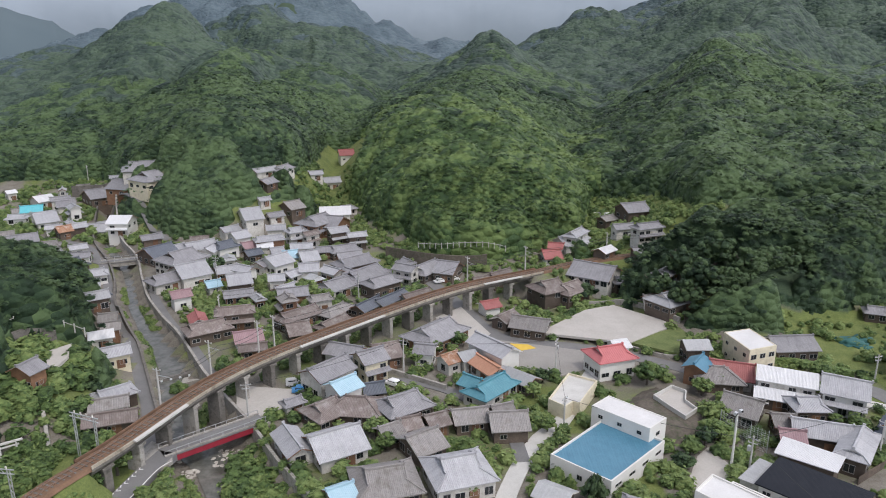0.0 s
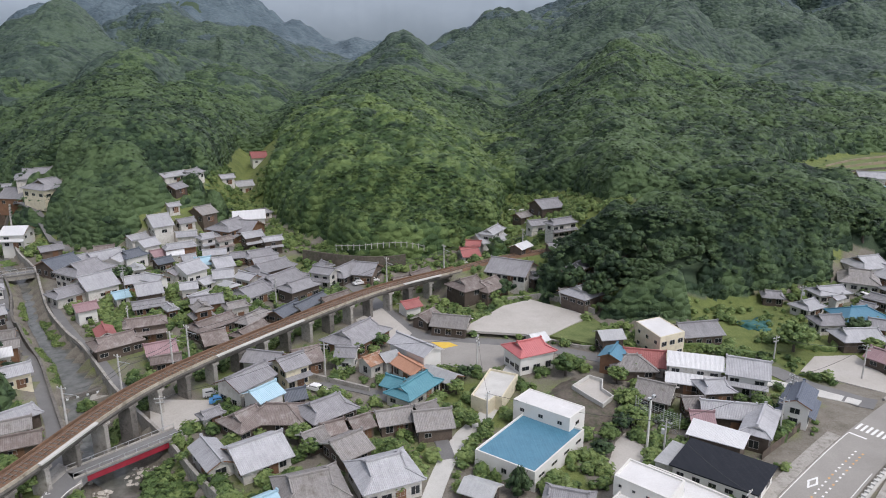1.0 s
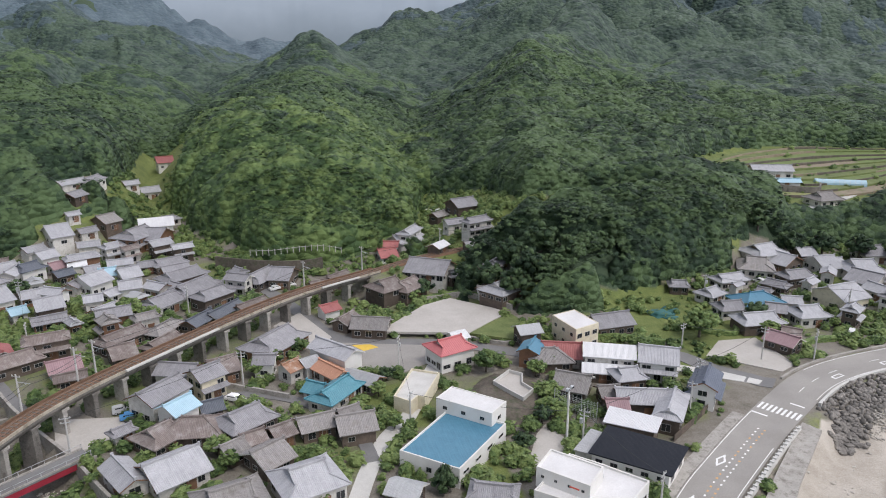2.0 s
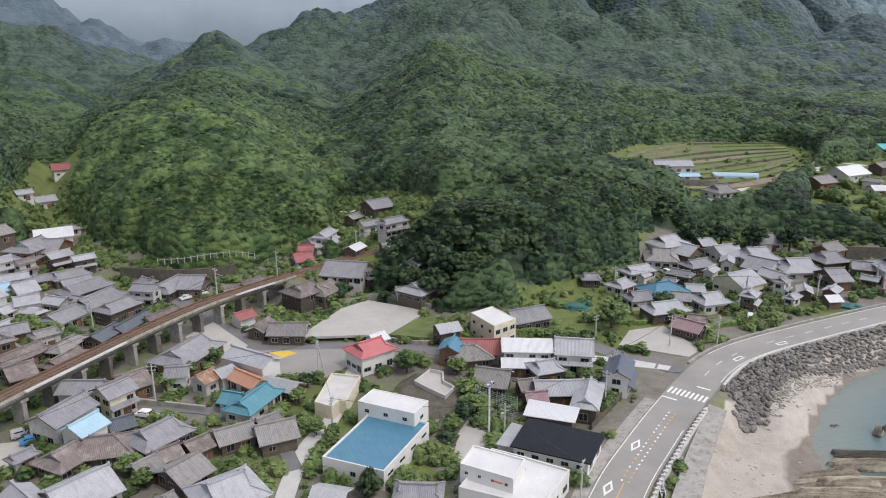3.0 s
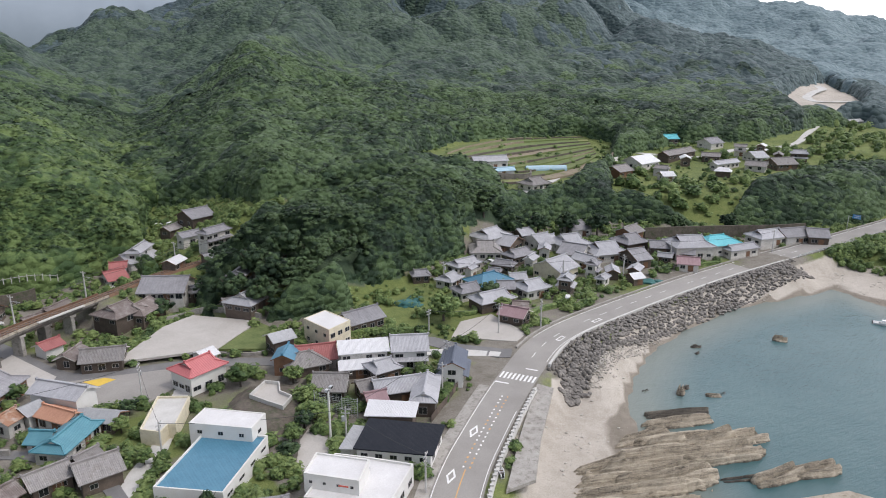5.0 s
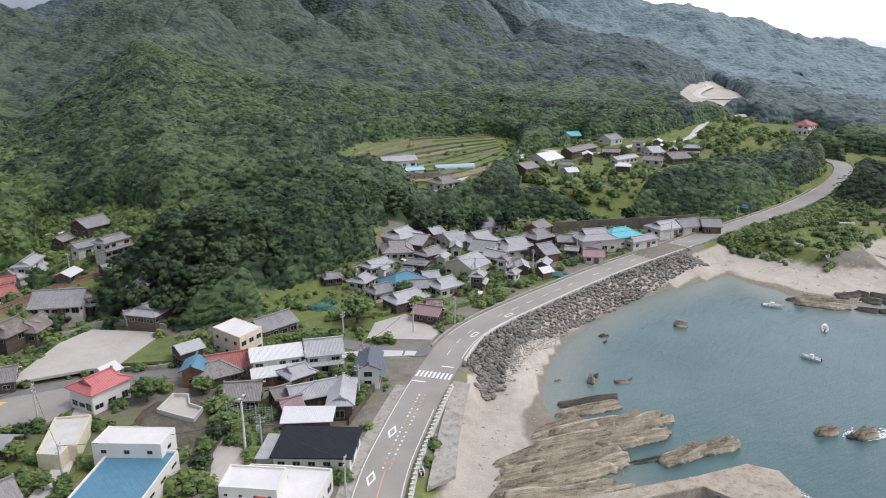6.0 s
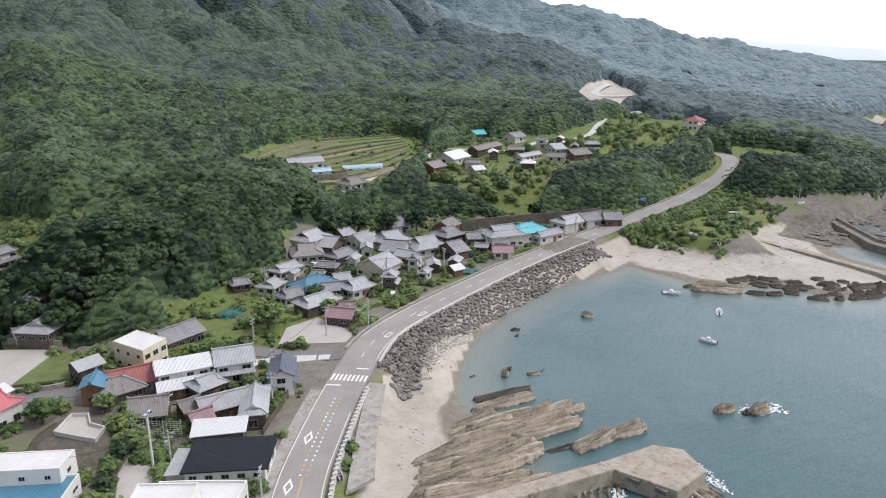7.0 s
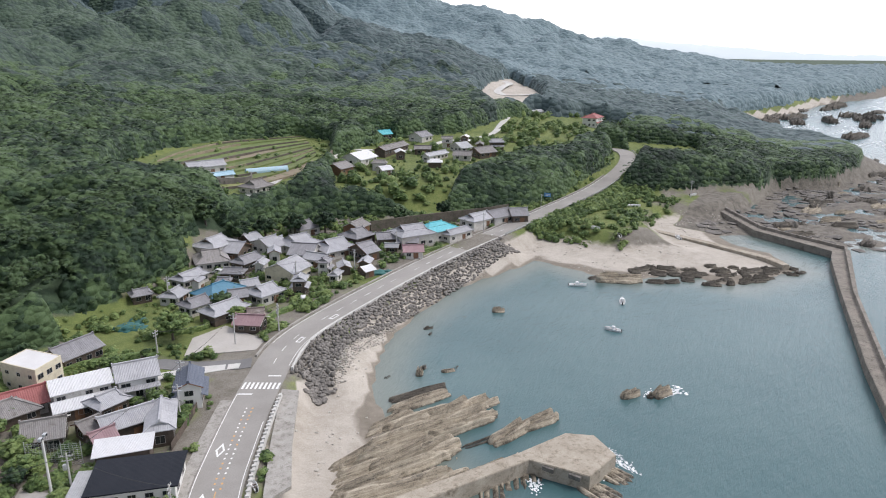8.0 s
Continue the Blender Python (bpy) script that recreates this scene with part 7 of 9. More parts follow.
# ---- shore: rock ledges, boulders, pier, breakwaters and boats ----
def outcrop(x, y, length, width, angle, height, seed, material="rock", name="rock_outcrop", label="tan layered rock ledge rising out of the water", beds=5):
    """A ledge of tilted beds: steep scarps on one side, long dip slopes on the other."""
    nx, ny = max(12, int(length * 2.2)) if length < 40 else 60, max(14, int(width * 5)) if width < 16 else 50
    u, v = np.meshgrid(np.linspace(-1, 1, nx), np.linspace(-1, 1, ny))
    lx, ly = u * length / 2, v * width / 2
    wob = 0.35 * (vnoise(lx + seed * 13, ly * 0.4 + seed, 5) - 0.5)
    ragged = vnoise(lx * 0.5 + seed * 7, ly * 2.0 + seed, 2.4) + 0.5 * vnoise(lx + seed, ly * 3.5, 1.3) - 0.75
    edge = 1 - np.abs(u + wob * 0.6) ** 2.5 - np.abs(v + wob) ** 3 + 0.75 * ragged
    edge = np.where((np.abs(u) > 0.985) | (np.abs(v) > 0.985), -0.4, np.clip(edge, -0.4, 1))
    phase = (-v * beds / 2 + 0.35 * vnoise(lx + seed, ly + 40, 9) + 0.15 * u) % 1.0
    beds_h = 0.2 + 1.15 * phase ** 0.8 * (0.55 + 0.9 * vnoise(lx * 0.4 + seed, v * beds * 1.5, 2.0))
    rough = 0.7 * vnoise(lx * 0.6 + seed, ly * 1.6, 2.6) + 0.25 * vnoise(lx * 2 + seed, ly * 3 + 3, 1.3)
    z = np.clip(edge * 2.6, 0, 1) ** 0.6 * (1.05 if length > 10 else 0.75) * height * (beds_h + rough * 0.3) - 0.4
    z = np.where(edge <= 0, -1.2, z)
    idx = np.arange(nx * ny).reshape(ny, nx)
    quads = np.stack([idx[:-1, :-1], idx[:-1, 1:], idx[1:, 1:], idx[1:, :-1]], -1).reshape(-1, 4)
    me = raw_mesh(name, np.column_stack([lx.ravel(), ly.ravel(), z.ravel()]), quads, False)
    ob = attach(name, me, M[material])
    ob.matrix_basis = pose(x, y, max(0.0, min(gz(x, y), 1.2)), 0, 0, angle)
    return tagged(ob, label, "rock", "shore rocks")


def ledge(a, b, width, height, seed, material="rock"):
    return outcrop((a[0] + b[0]) / 2, (a[1] + b[1]) / 2, 1.15 * math.hypot(b[0] - a[0], b[1] - a[1]), width, math.degrees(math.atan2(b[1] - a[1], b[0] - a[0])), height, seed, material, beds=max(2, int(width / 2.0)))


ledge((112, 84.5), (123, 78), 2.6, 1.1, 1, "rock_dark")
ledge((108, 82), (121, 76), 3.4, 1.2, 2)
ledge((97, 79), (113, 74), 5.0, 1.0, 3)
ledge((101, 77), (123.5, 66), 5.0, 1.7, 4)
ledge((93, 76), (118, 64), 7.0, 2.0, 5)
ledge((80, 74), (104, 63.5), 8.0, 1.9, 6)
ledge((78, 68), (96, 57), 5.5, 1.8, 7)
ledge((91, 58), (103, 50.5), 4.0, 1.9, 8)
ledge((99, 80.5), (110, 78), 3.0, 1.3, 12)
ledge((104, 74), (119, 69), 3.0, 1.9, 13)
ledge((88, 70.5), (106, 65.5), 4.0, 2.1, 14)
ledge((84, 77.5), (97, 74.5), 3.0, 1.2, 15)
ledge((76, 71.5), (88, 66), 4.0, 1.6, 16)
ledge((108.5, 57.5), (118, 55), 3.6, 1.9, 9, "rock")
ledge((116, 55.5), (124.5, 51.5), 3.4, 1.7, 10, "rock")
ledge((104, 62), (112, 58), 1.8, 0.6, 11, "rock_dark")
for x, y, l, w, a, h, sd, mat in ((126.5, 87.3, 3.4, 2.2, 30, 1.8, 21, "rock"), (129.5, 88, 2.0, 1.4, 10, 1.0, 22, "rock_dark"), (131.5, 82.2, 4.2, 1.8, -40, 0.9, 23, "rock"), (134, 81.5, 3, 1.2, 10, 0.6, 24, "rock_dark"),
                                  (151, 101, 3.2, 1.4, -30, 0.9, 25, "rock_dark"), (148, 98.5, 2.2, 1.2, 10, 0.8, 26, "rock_dark"), (156, 97, 2.0, 1.0, 10, 0.4, 27, "rock_dark"), (172.8, 90.8, 4.2, 2.2, -60, 1.3, 28, "rock"), (164, 97, 2, 1, 0, 0.4, 29, "rock_dark"),
                                  (142.5, 41.5, 6.0, 2.8, -30, 1.6, 30, "rock"), (147.5, 35.5, 6.8, 3.2, -25, 1.7, 31, "rock"), (145, 37.5, 3.4, 1.8, 0, 1.0, 32, "rock_dark"),
                                  (219, 70.5, 16, 6.5, -62, 1.6, 33, "rock"), (217, 78.5, 5, 2.4, -40, 1.1, 34, "rock_dark"), (224, 60, 7, 3.2, -70, 1.2, 35, "rock_dark"), (227, 55, 6, 3, -50, 1.3, 36, "rock_dark"), (231, 51, 5, 2.4, -60, 1.1, 37, "rock_dark"),
                                  (121, 92.5, 2.5, 1.2, 0, 0.5, 38, "rock_dark")):
    outcrop(x, y, l, w, a, h, sd, mat, "rock", "wet brown rock standing in the shallow water", 3)
for k, (x, y) in enumerate(((95.8, 50.9), (101.0, 49.6), (105.0, 48.2), (105.0, 34.6), (111.3, 34.5))):
    outcrop(x, y, 9.5, 5.5, 30 if k < 3 else 75, 0.75, 40 + k, "rock", "rock_outcrop", "tan rock ledge against the foot of the pier", 4)
rnd = random.Random(11)
for k in range(26):
    s = k / 25
    outcrop(232 + 30 * s + rnd.uniform(-3, 3), 44 - 21 * s + rnd.uniform(-4, 3), rnd.uniform(3, 7), rnd.uniform(1.8, 3.2), rnd.uniform(-80, -20), rnd.uniform(0.8, 1.6), 60 + k, "rock_dark", "rock", "dark seaweed-covered rock at the harbour edge", 3)
for k in range(120):
    x, y = rnd.uniform(312, 560), rnd.uniform(-30, 40)
    y = y - 0.09 * (x - 312)
    outcrop(x, y, rnd.uniform(5, 15), rnd.uniform(3, 6), rnd.uniform(-60, 10), rnd.uniform(0.8, 1.8), 100 + k, "rock_dark" if k % 3 else "rock", "rock", "low dark rock on the outer reef flat", 3)
for k in range(22):
    outcrop(rnd.uniform(640, 1050), rnd.uniform(20, 115) - 0.02 * k, rnd.uniform(18, 50), rnd.uniform(8, 16), rnd.uniform(-30, 30), rnd.uniform(2, 4), 200 + k, "rock_dark", "rock", "far dark reef washed by surf", 3)


def foam_patch(x, y, r, seed, stretch=1.0, angle=0):
    """Broken surf: many small rounded scraps of foam on the water."""
    rnd = random.Random(seed)
    v, f = [], []
    for _ in range(110):
        q = rnd.gauss(0, 0.42)
        cx, cy, size = q * r * stretch, rnd.gauss(0, 0.36) * r, r * rnd.uniform(0.02, 0.13)
        base = len(v)
        for i in range(9):
            a = 2 * math.pi * i / 9
            k = size * rnd.uniform(0.6, 1.2)
            v.append((cx + math.cos(a) * k * 1.7, cy + math.sin(a) * k, 0.004 * (len(f) % 5)))
        f.append(tuple(range(base, base + 9)))
    ob = attach("foam", build_mesh("foam", v, f), M["foam"])
    ob.matrix_basis = pose(x, y, 0.06, 0, 0, angle)
    return tagged(ob, "broken white surf on the water", "surf", "", "stuff")


for x, y, r, st, a in ((149.5, 34.2, 3.0, 1.6, -30), (146, 38, 1.4, 1.5, 0), (115.5, 33.6, 1.6, 2.6, 65), (110.5, 35.5, 1.2, 2.0, 10), (101, 45, 1.6, 1.8, 30), (118.5, 37, 1.0, 2.5, 70)):
    foam_patch(x, y, r, int(x), st, a)
rnd = random.Random(31)
for k in range(46):
    foam_patch(rnd.uniform(640, 1250), rnd.uniform(-60, 100), rnd.uniform(4, 10), k, rnd.uniform(3, 7), rnd.uniform(-20, 20))
for k in range(24):
    foam_patch(rnd.uniform(330, 560), rnd.uniform(-60, -8), rnd.uniform(1, 2.6), 90 + k, rnd.uniform(2, 4), rnd.uniform(-40, 20))


def quay(name, corners, top, base, material, label, cap=0.25):
    """A concrete mass on a polygon with a lighter deck set in."""
    n = len(corners)
    h = new(name)
    tagged(h, label, "pier")
    cx, cy = sum(c[0] for c in corners) / n, sum(c[1] for c in corners) / n
    h.matrix_basis = pose(cx, cy, 0)
    loc = [(x - cx, y - cy) for x, y in corners]
    area = sum(loc[i - 1][0] * loc[i][1] - loc[i][0] * loc[i - 1][1] for i in range(n))
    if area < 0:
        loc = loc[::-1]
    bm = bmesh.new()
    face = bm.faces.new([bm.verts.new((x, y, base)) for x, y in loc])
    up = bmesh.ops.extrude_face_region(bm, geom=[face])["geom"]
    for g in up:
        if isinstance(g, bmesh.types.BMVert):
            g.co.z = top
    bmesh.ops.recalc_face_normals(bm, faces=bm.faces[:])
    bmesh.ops.bevel(bm, geom=[e for e in bm.edges if all(abs(q.co.z - top) < 1e-4 for q in e.verts)], offset=0.12, segments=2, affect="EDGES")
    part("body", bm, M[material], h)
    return h


pier = quay("pier", [(66, 69.5), (80.6, 61.8), (104.7, 49.9), (115.5, 45.5), (117.7, 40.4), (113.4, 34.6), (104.3, 36.1), (103.3, 47.3), (84.1, 56.4), (64, 66.5)], 3.0, -3, "concrete_old", "old tan concrete pier with an angular head")
for s in (0.3, 0.75):
    side_step = box_part("step_block", -1.1, 1.1, -0.4, 0.5, -1.2, -0.35, M["concrete_dark"], pier, "dark step block on the side of the pier", 0.05)
    side_step.matrix_basis = pose(103.5 - 95.36 + 0.6 * s, 47 - 11 * s - 50.9, 3.0, 0, 0, 88)
breakwater = quay("breakwater", [(343, 71), (338, 66), (304, 43), (286.5, 13.5), (275.8, 13), (240, 7.5), (183, -2), (150, -9), (150.6, -12.5), (185.5, -6.5), (238, 2.5), (291.5, 8.0), (308, 40), (341, 63)], 2.7, -4, "breakwater", "long weathered concrete breakwater round the harbour")
crest = sweep("crest_wall", np.array([(341.5, 64, 2.69), (308.2, 41, 2.69), (291.5, 9.5, 2.69), (238, 3.6, 2.69), (185.5, -5.4, 2.69), (151, -11.5, 2.69)]), [(-0.6, 0), (0.6, 0), (0.45, 1.15), (-0.45, 1.15)], M["breakwater"], None)
tagged(crest, "raised crest wall along the breakwater", "sea wall", "", "structure")
mole = quay("mole", [(293, 90), (288.2, 82), (279, 55), (269.3, 31.5), (262.5, 24.5), (260.5, 26.5), (266.5, 33.5), (276, 56.5), (285, 83), (290, 91.5)], 2.0, -3, "concrete_old", "short low concrete mole on the beach")


def boat(x, y, angle, length, z=0.0, color=(0.75, 0.76, 0.76), cabin=True):
    """A small open fishing boat with a sheer, thwarts and an outboard or a wheelhouse."""
    h = new("boat")
    tagged(h, "small white fishing boat %s" % ("moored on the water" if z < 0.5 else "pulled up on the beach"), "boat", "boats of the bay")
    h.matrix_basis = pose(x, y, z, 0, 0, angle)
    n, l, w = 10, length / 2, length * 0.17
    v = []
    for k in range(n + 1):
        s = k / n
        bx = -l + 2 * l * s
        half = w * (1 - max(0, (s - 0.45) / 0.55) ** 2.2) * (0.86 + 0.14 * min(1, s * 4))
        sheer = 0.55 + 0.35 * s * s
        for y_, z_ in ((-half, sheer), (-half * 0.72, -0.15), (0, -0.3), (half * 0.72, -0.15), (half, sheer), (half * 0.86, sheer - 0.02), (half * 0.6, 0.18), (-half * 0.6, 0.18), (-half * 0.86, sheer - 0.02)):
            v.append((bx, y_, z_))
    f = []
    for k in range(n):
        for j in range(9):
            a, b = 9 * k + j, 9 * k + (j + 1) % 9
            f.append((a, a + 9, b + 9, b))
    f += [tuple(range(9)), tuple(9 * n + j for j in range(8, -1, -1))]
    attach("hull", build_mesh("hull", v, f), PAINTS["white"], h)
    for s in (-0.4, 0.15):
        box_part("thwart", s * l - 0.15, s * l + 0.15, -w * 0.75, w * 0.75, 0.38, 0.45, M["wood"], h)
    if cabin:
        box_part("wheelhouse", -0.25 * l, 0.12 * l, -w * 0.5, w * 0.5, 0.2, 1.35, PAINTS["white"], h, "", 0.06)
        box_part("windscreen", 0.121 * l, 0.121 * l + 0.02, -w * 0.42, w * 0.42, 0.85, 1.2, M["glass"], h)
    box_part("outboard", -l - 0.3, -l - 0.02, -0.17, 0.17, 0.1, 0.85, M["rubber"], h, "", 0.04)
    return h


PAINTS = {k: car_paint("paint_" + k, c) for k, c in {"white": (0.78, 0.78, 0.77), "silver": (0.45, 0.46, 0.47), "blue": (0.08, 0.27, 0.55), "dark": (0.03, 0.03, 0.035), "cyan": (0.1, 0.35, 0.42), "red": (0.35, 0.03, 0.03), "green": (0.05, 0.14, 0.1)}.items()}
boat(207.3, 80.1, -62, 5.6)
boat(200.2, 62.8, 20, 5.0)
boat(177.0, 57.6, 95, 4.6)
boat(258.9, 94.7, -110, 6.4, gz(258.9, 94.7) + 0.1, cabin=False)
boat(254.6, 82.9, 30, 4.2, gz(254.6, 82.9) + 0.1, cabin=False)
boat(344.4, 77.6, -30, 4.6, gz(344.4, 77.6) + 0.1, cabin=False)
boat(279.5, 67.2, 40, 4.8, gz(279.5, 67.2) + 0.1)
boat(305.8, 94.0, -60, 6.0, gz(305.8, 94.0) + 0.1, cabin=False)

# a band of dark rocks off the mole and the tidal reef outside the breakwater
band = random.Random(41)
for k in range(22):
    q = k / 21
    bx, by = Vector((226, 70)).lerp(Vector((246, 28)), q)
    outcrop(bx + 11 * band.random() + 4 * q, by + 4 * (band.random() - 0.5), band.uniform(3.5, 8), band.uniform(2.5, 5), band.uniform(-80, -30), band.uniform(0.8, 1.5), 300 + k, "rock_dark", "rock_outcrop", "dark low rock on the tide line below the mole", 3)
# ---- trees that stand alone ----
TREE_KINDS = {}


def tree(x, y, height, radius, kind="round", leaf="shrub", z=None):
    """A tapered trunk with forking limbs under a crown of loose leaf clumps."""
    key = (kind, leaf)
    if key not in TREE_KINDS:
        co, tri = clump_shape(len(TREE_KINDS) + 71, 70, 5)
        co = co * 1.1
        if kind == "conifer":
            co = co * np.array([1, 1, 1.0])
            co[:, :2] *= np.clip(1.15 - 0.75 * (co[:, 2:3] + 0.5), 0.12, 1.2)
        TREE_KINDS[key] = raw_mesh("crown", co, tri)
        TREE_KINDS[key].attributes.new("tint", "FLOAT", "POINT").data.foreach_set("value", np.repeat(np.float32(0.55), len(co)))
    h = new("tree")
    h.matrix_basis = pose(x, y, gz(x, y) if z is None else z, 0, 0, (x * 37) % 360)
    tagged(h, {"round": "round leafy tree with a dense green crown", "conifer": "dark pointed evergreen tree in a yard", "loose": "spreading tree with a loose uneven crown"}[kind], "tree", "trees of the village")
    bm = bmesh.new()
    bmesh.ops.create_cone(bm, cap_ends=True, segments=8, radius1=0.045 * height, radius2=0.02 * height, depth=height * 0.6, matrix=Matrix.Translation((0, 0, height * 0.28)))
    for k in range(4):
        a = k * 1.6 + x
        m = Matrix.Translation((0, 0, height * 0.42)) @ Matrix.Rotation(a, 4, "Z") @ Matrix.Rotation(radians(42), 4, "Y")
        bmesh.ops.create_cone(bm, cap_ends=True, segments=6, radius1=0.018 * height, radius2=0.007 * height, depth=height * 0.4, matrix=m @ Matrix.Translation((0, 0, height * 0.2)))
    part("trunk", bm, M["bark"], h)
    c = attach("crown", TREE_KINDS[key], M["leaf" if leaf == "dark" else leaf], h)
    c.matrix_basis = Matrix.Translation((0, 0, height * (0.55 if kind != "conifer" else 0.5))) @ Matrix.Diagonal((radius, radius, height * (0.42 if kind != "conifer" else 0.62), 1))
    FOOTPRINTS.append((x, y, 0, radius * 0.7, radius * 0.7))


tree(100.9, 143.5, 8.5, 5.2, "round", "shrub")
tree(-56.6, 97.2, 7.0, 3.4, "round", "leaf_bright", 5.0)
tree(-55.0, 104.3, 6.6, 3.0, "round", "shrub", 5.0)
tree(-56.2, 92.2, 6.4, 3.0, "loose", "shrub", 5.0)
tree(43.6, 137.4, 6.0, 3.6, "round", "leaf_bright")
tree(49.8, 115.0, 5.0, 3.0, "loose", "shrub")
tree(52.0, 121.0, 5.5, 3.2, "loose", "shrub")
tree(47.4, 113.4, 4.4, 2.4, "loose", "dark")
tree(41.4, 106.6, 2.8, 2.5, "round", "dark")
tree(43.8, 110.4, 3.4, 2.2, "round", "leaf_bright")
tree(24.0, 96.6, 6.0, 2.9, "conifer", "dark")
tree(19.6, 118.2, 3.6, 2.1, "loose", "shrub")
tree(18.6, 131.8, 4.0, 2.4, "loose", "shrub")
tree(21.5, 138.6, 3.6, 2.2, "loose", "dark")
tree(-38.6, 191, 6.5, 4.0, "round", "shrub")
tree(-33.5, 186, 5.5, 3.4, "round", "shrub")
tree(-46, 186, 5.0, 3.0, "loose", "shrub")
tree(-6.0, 147.5, 5.0, 3.0, "round", "shrub")
tree(-2.0, 152, 4.5, 2.6, "loose", "leaf_bright")
tree(-72, 213, 6.5, 3.6, "round", "dark")
tree(40, 188, 6.5, 4.2, "loose", "dark")
tree(36, 184.6, 5.0, 2.8, "round", "shrub")
tree(3.5, 157.5, 4.5, 3.0, "loose", "leaf_bright")
tree(9, 155, 4.0, 2.6, "loose", "shrub")
tree(58.5, 135.5, 4.2, 2.4, "loose", "shrub")
tree(53.5, 132.6, 4.6, 2.6, "round", "shrub")
tree(77.5, 117.5, 4.0, 2.6, "loose", "shrub")
tree(79.2, 114.0, 3.6, 2.2, "round", "dark")
tree(73.2, 127.5, 3.8, 2.3, "loose", "leaf_bright")
tree(72.5, 158, 6.5, 3.6, "round", "dark")
tree(78.5, 154, 5.5, 3.0, "round", "dark")
tree(118, 139.5, 5.0, 3.0, "loose", "shrub")
tree(122, 150, 6.0, 3.6, "loose", "dark")
tree(128, 154, 5.0, 3.0, "round", "dark")
tree(138, 141, 3.6, 2.0, "round", "shrub")
tree(-60, 196, 5.5, 3.2, "loose", "shrub")
for x, y, height, radius in ((62.5, 172.5, 11, 5.0), (68, 177, 13, 5.6), (74, 173.5, 12, 5.4), (80, 177, 13, 5.8), (57, 180, 11, 5.0), (86.5, 180, 11, 5.0), (92, 182, 10, 4.6), (65, 185, 13, 5.6), (75, 186, 14, 6.0),
                             (150, 205, 11, 5.2), (158, 199, 10, 5.0), (167, 193, 11, 5.2), (176, 189, 11, 5.4), (186, 184, 11, 5.2), (196, 178, 10, 5.0), (222, 163, 9, 4.6), (240, 152, 9, 4.4)):
    tree(x, y, height, radius, "loose" if int(x) % 2 else "round", "dark")
tree(-10, 112, 4.0, 2.6, "loose", "leaf_bright")
tree(-12.5, 117, 4.0, 2.8, "round", "shrub")
tree(4, 99, 3.6, 2.4, "round", "shrub")


# ---- poles and cables ----
def utility_pole(x, y, height, lamp=False, z=None):
    h = new("utility_pole")
    tagged(h, "grey concrete utility pole with crossarms and insulators", "utility pole", "utility poles")
    h.matrix_basis = pose(x, y, gz(x, y) if z is None else z, 0, 0, (x * 13 + y * 7) % 180)
    bm = bmesh.new()
    bmesh.ops.create_cone(bm, cap_ends=True, segments=10, radius1=0.2, radius2=0.13, depth=height + 0.6, matrix=Matrix.Translation((0, 0, height / 2 - 0.3)))
    part("pole", bm, M["pole"], h)
    for dz, w in ((0.5, 1.0), (1.3, 0.8)):
        arm = box_part("crossarm", -w, w, -0.06, 0.06, height - dz - 0.06, height - dz + 0.06, M["steel"], h)
        for k in (-0.85, 0.0, 0.85):
            box_part("insulator", k * w - 0.06, k * w + 0.06, -0.05, 0.05, height - dz + 0.06, height - dz + 0.28, M["plaster"], arm)
    if lamp:
        box_part("transformer", 0.2, 0.75, -0.28, 0.28, height - 2.9, height - 1.9, M["steel"], h, "grey transformer can", 0.08)
    return Vector((x, y, (gz(x, y) if z is None else z) + height - 0.4))


POLES = [utility_pole(x, y, hgt, lamp) for x, y, hgt, lamp in (
    (51.6, 104.2, 7.5, True), (-8.7, 143.1, 8.2, False), (22.8, 119.1, 7.0, False), (24.8, 142.5, 8.6, True), (-68.6, 204, 8.2, True), (117.9, 167.5, 7.5, True), (118, 124.3, 8.0, True),
    (107.2, 128.2, 8.2, False), (92.9, 138.5, 6.5, False), (55, 83.2, 7.5, False), (338.9, 77.4, 8.2, False), (298.2, 131.2, 8.0, False), (175.3, 231.5, 10, False), (-173, 341, 9, False),
    (-157, 262.8, 7, False), (147, 146, 8.0, True), (166, 139, 8.0, False), (76, 108.5, 8.0, False), (84, 118, 7.5, True), (-37.7, 122.6, 8.0, False), (-58, 172, 8.0, False), (-24, 190, 8, True), (190, 140, 8, False), (230, 128, 8, False))]
cables = new("power_cables")
tagged(cables, "thin dark power cables between the poles", "cable")
for a, b in ((0, 2), (2, 3), (3, 1), (0, 18), (18, 7), (7, 6), (6, 15), (15, 16), (16, 22), (22, 23), (0, 9), (8, 7), (5, 15), (4, 20), (21, 20), (18, 17), (19, 1)):
    hung_wire(POLES[a], POLES[b], 0.9, cables, "cable", 0.028)


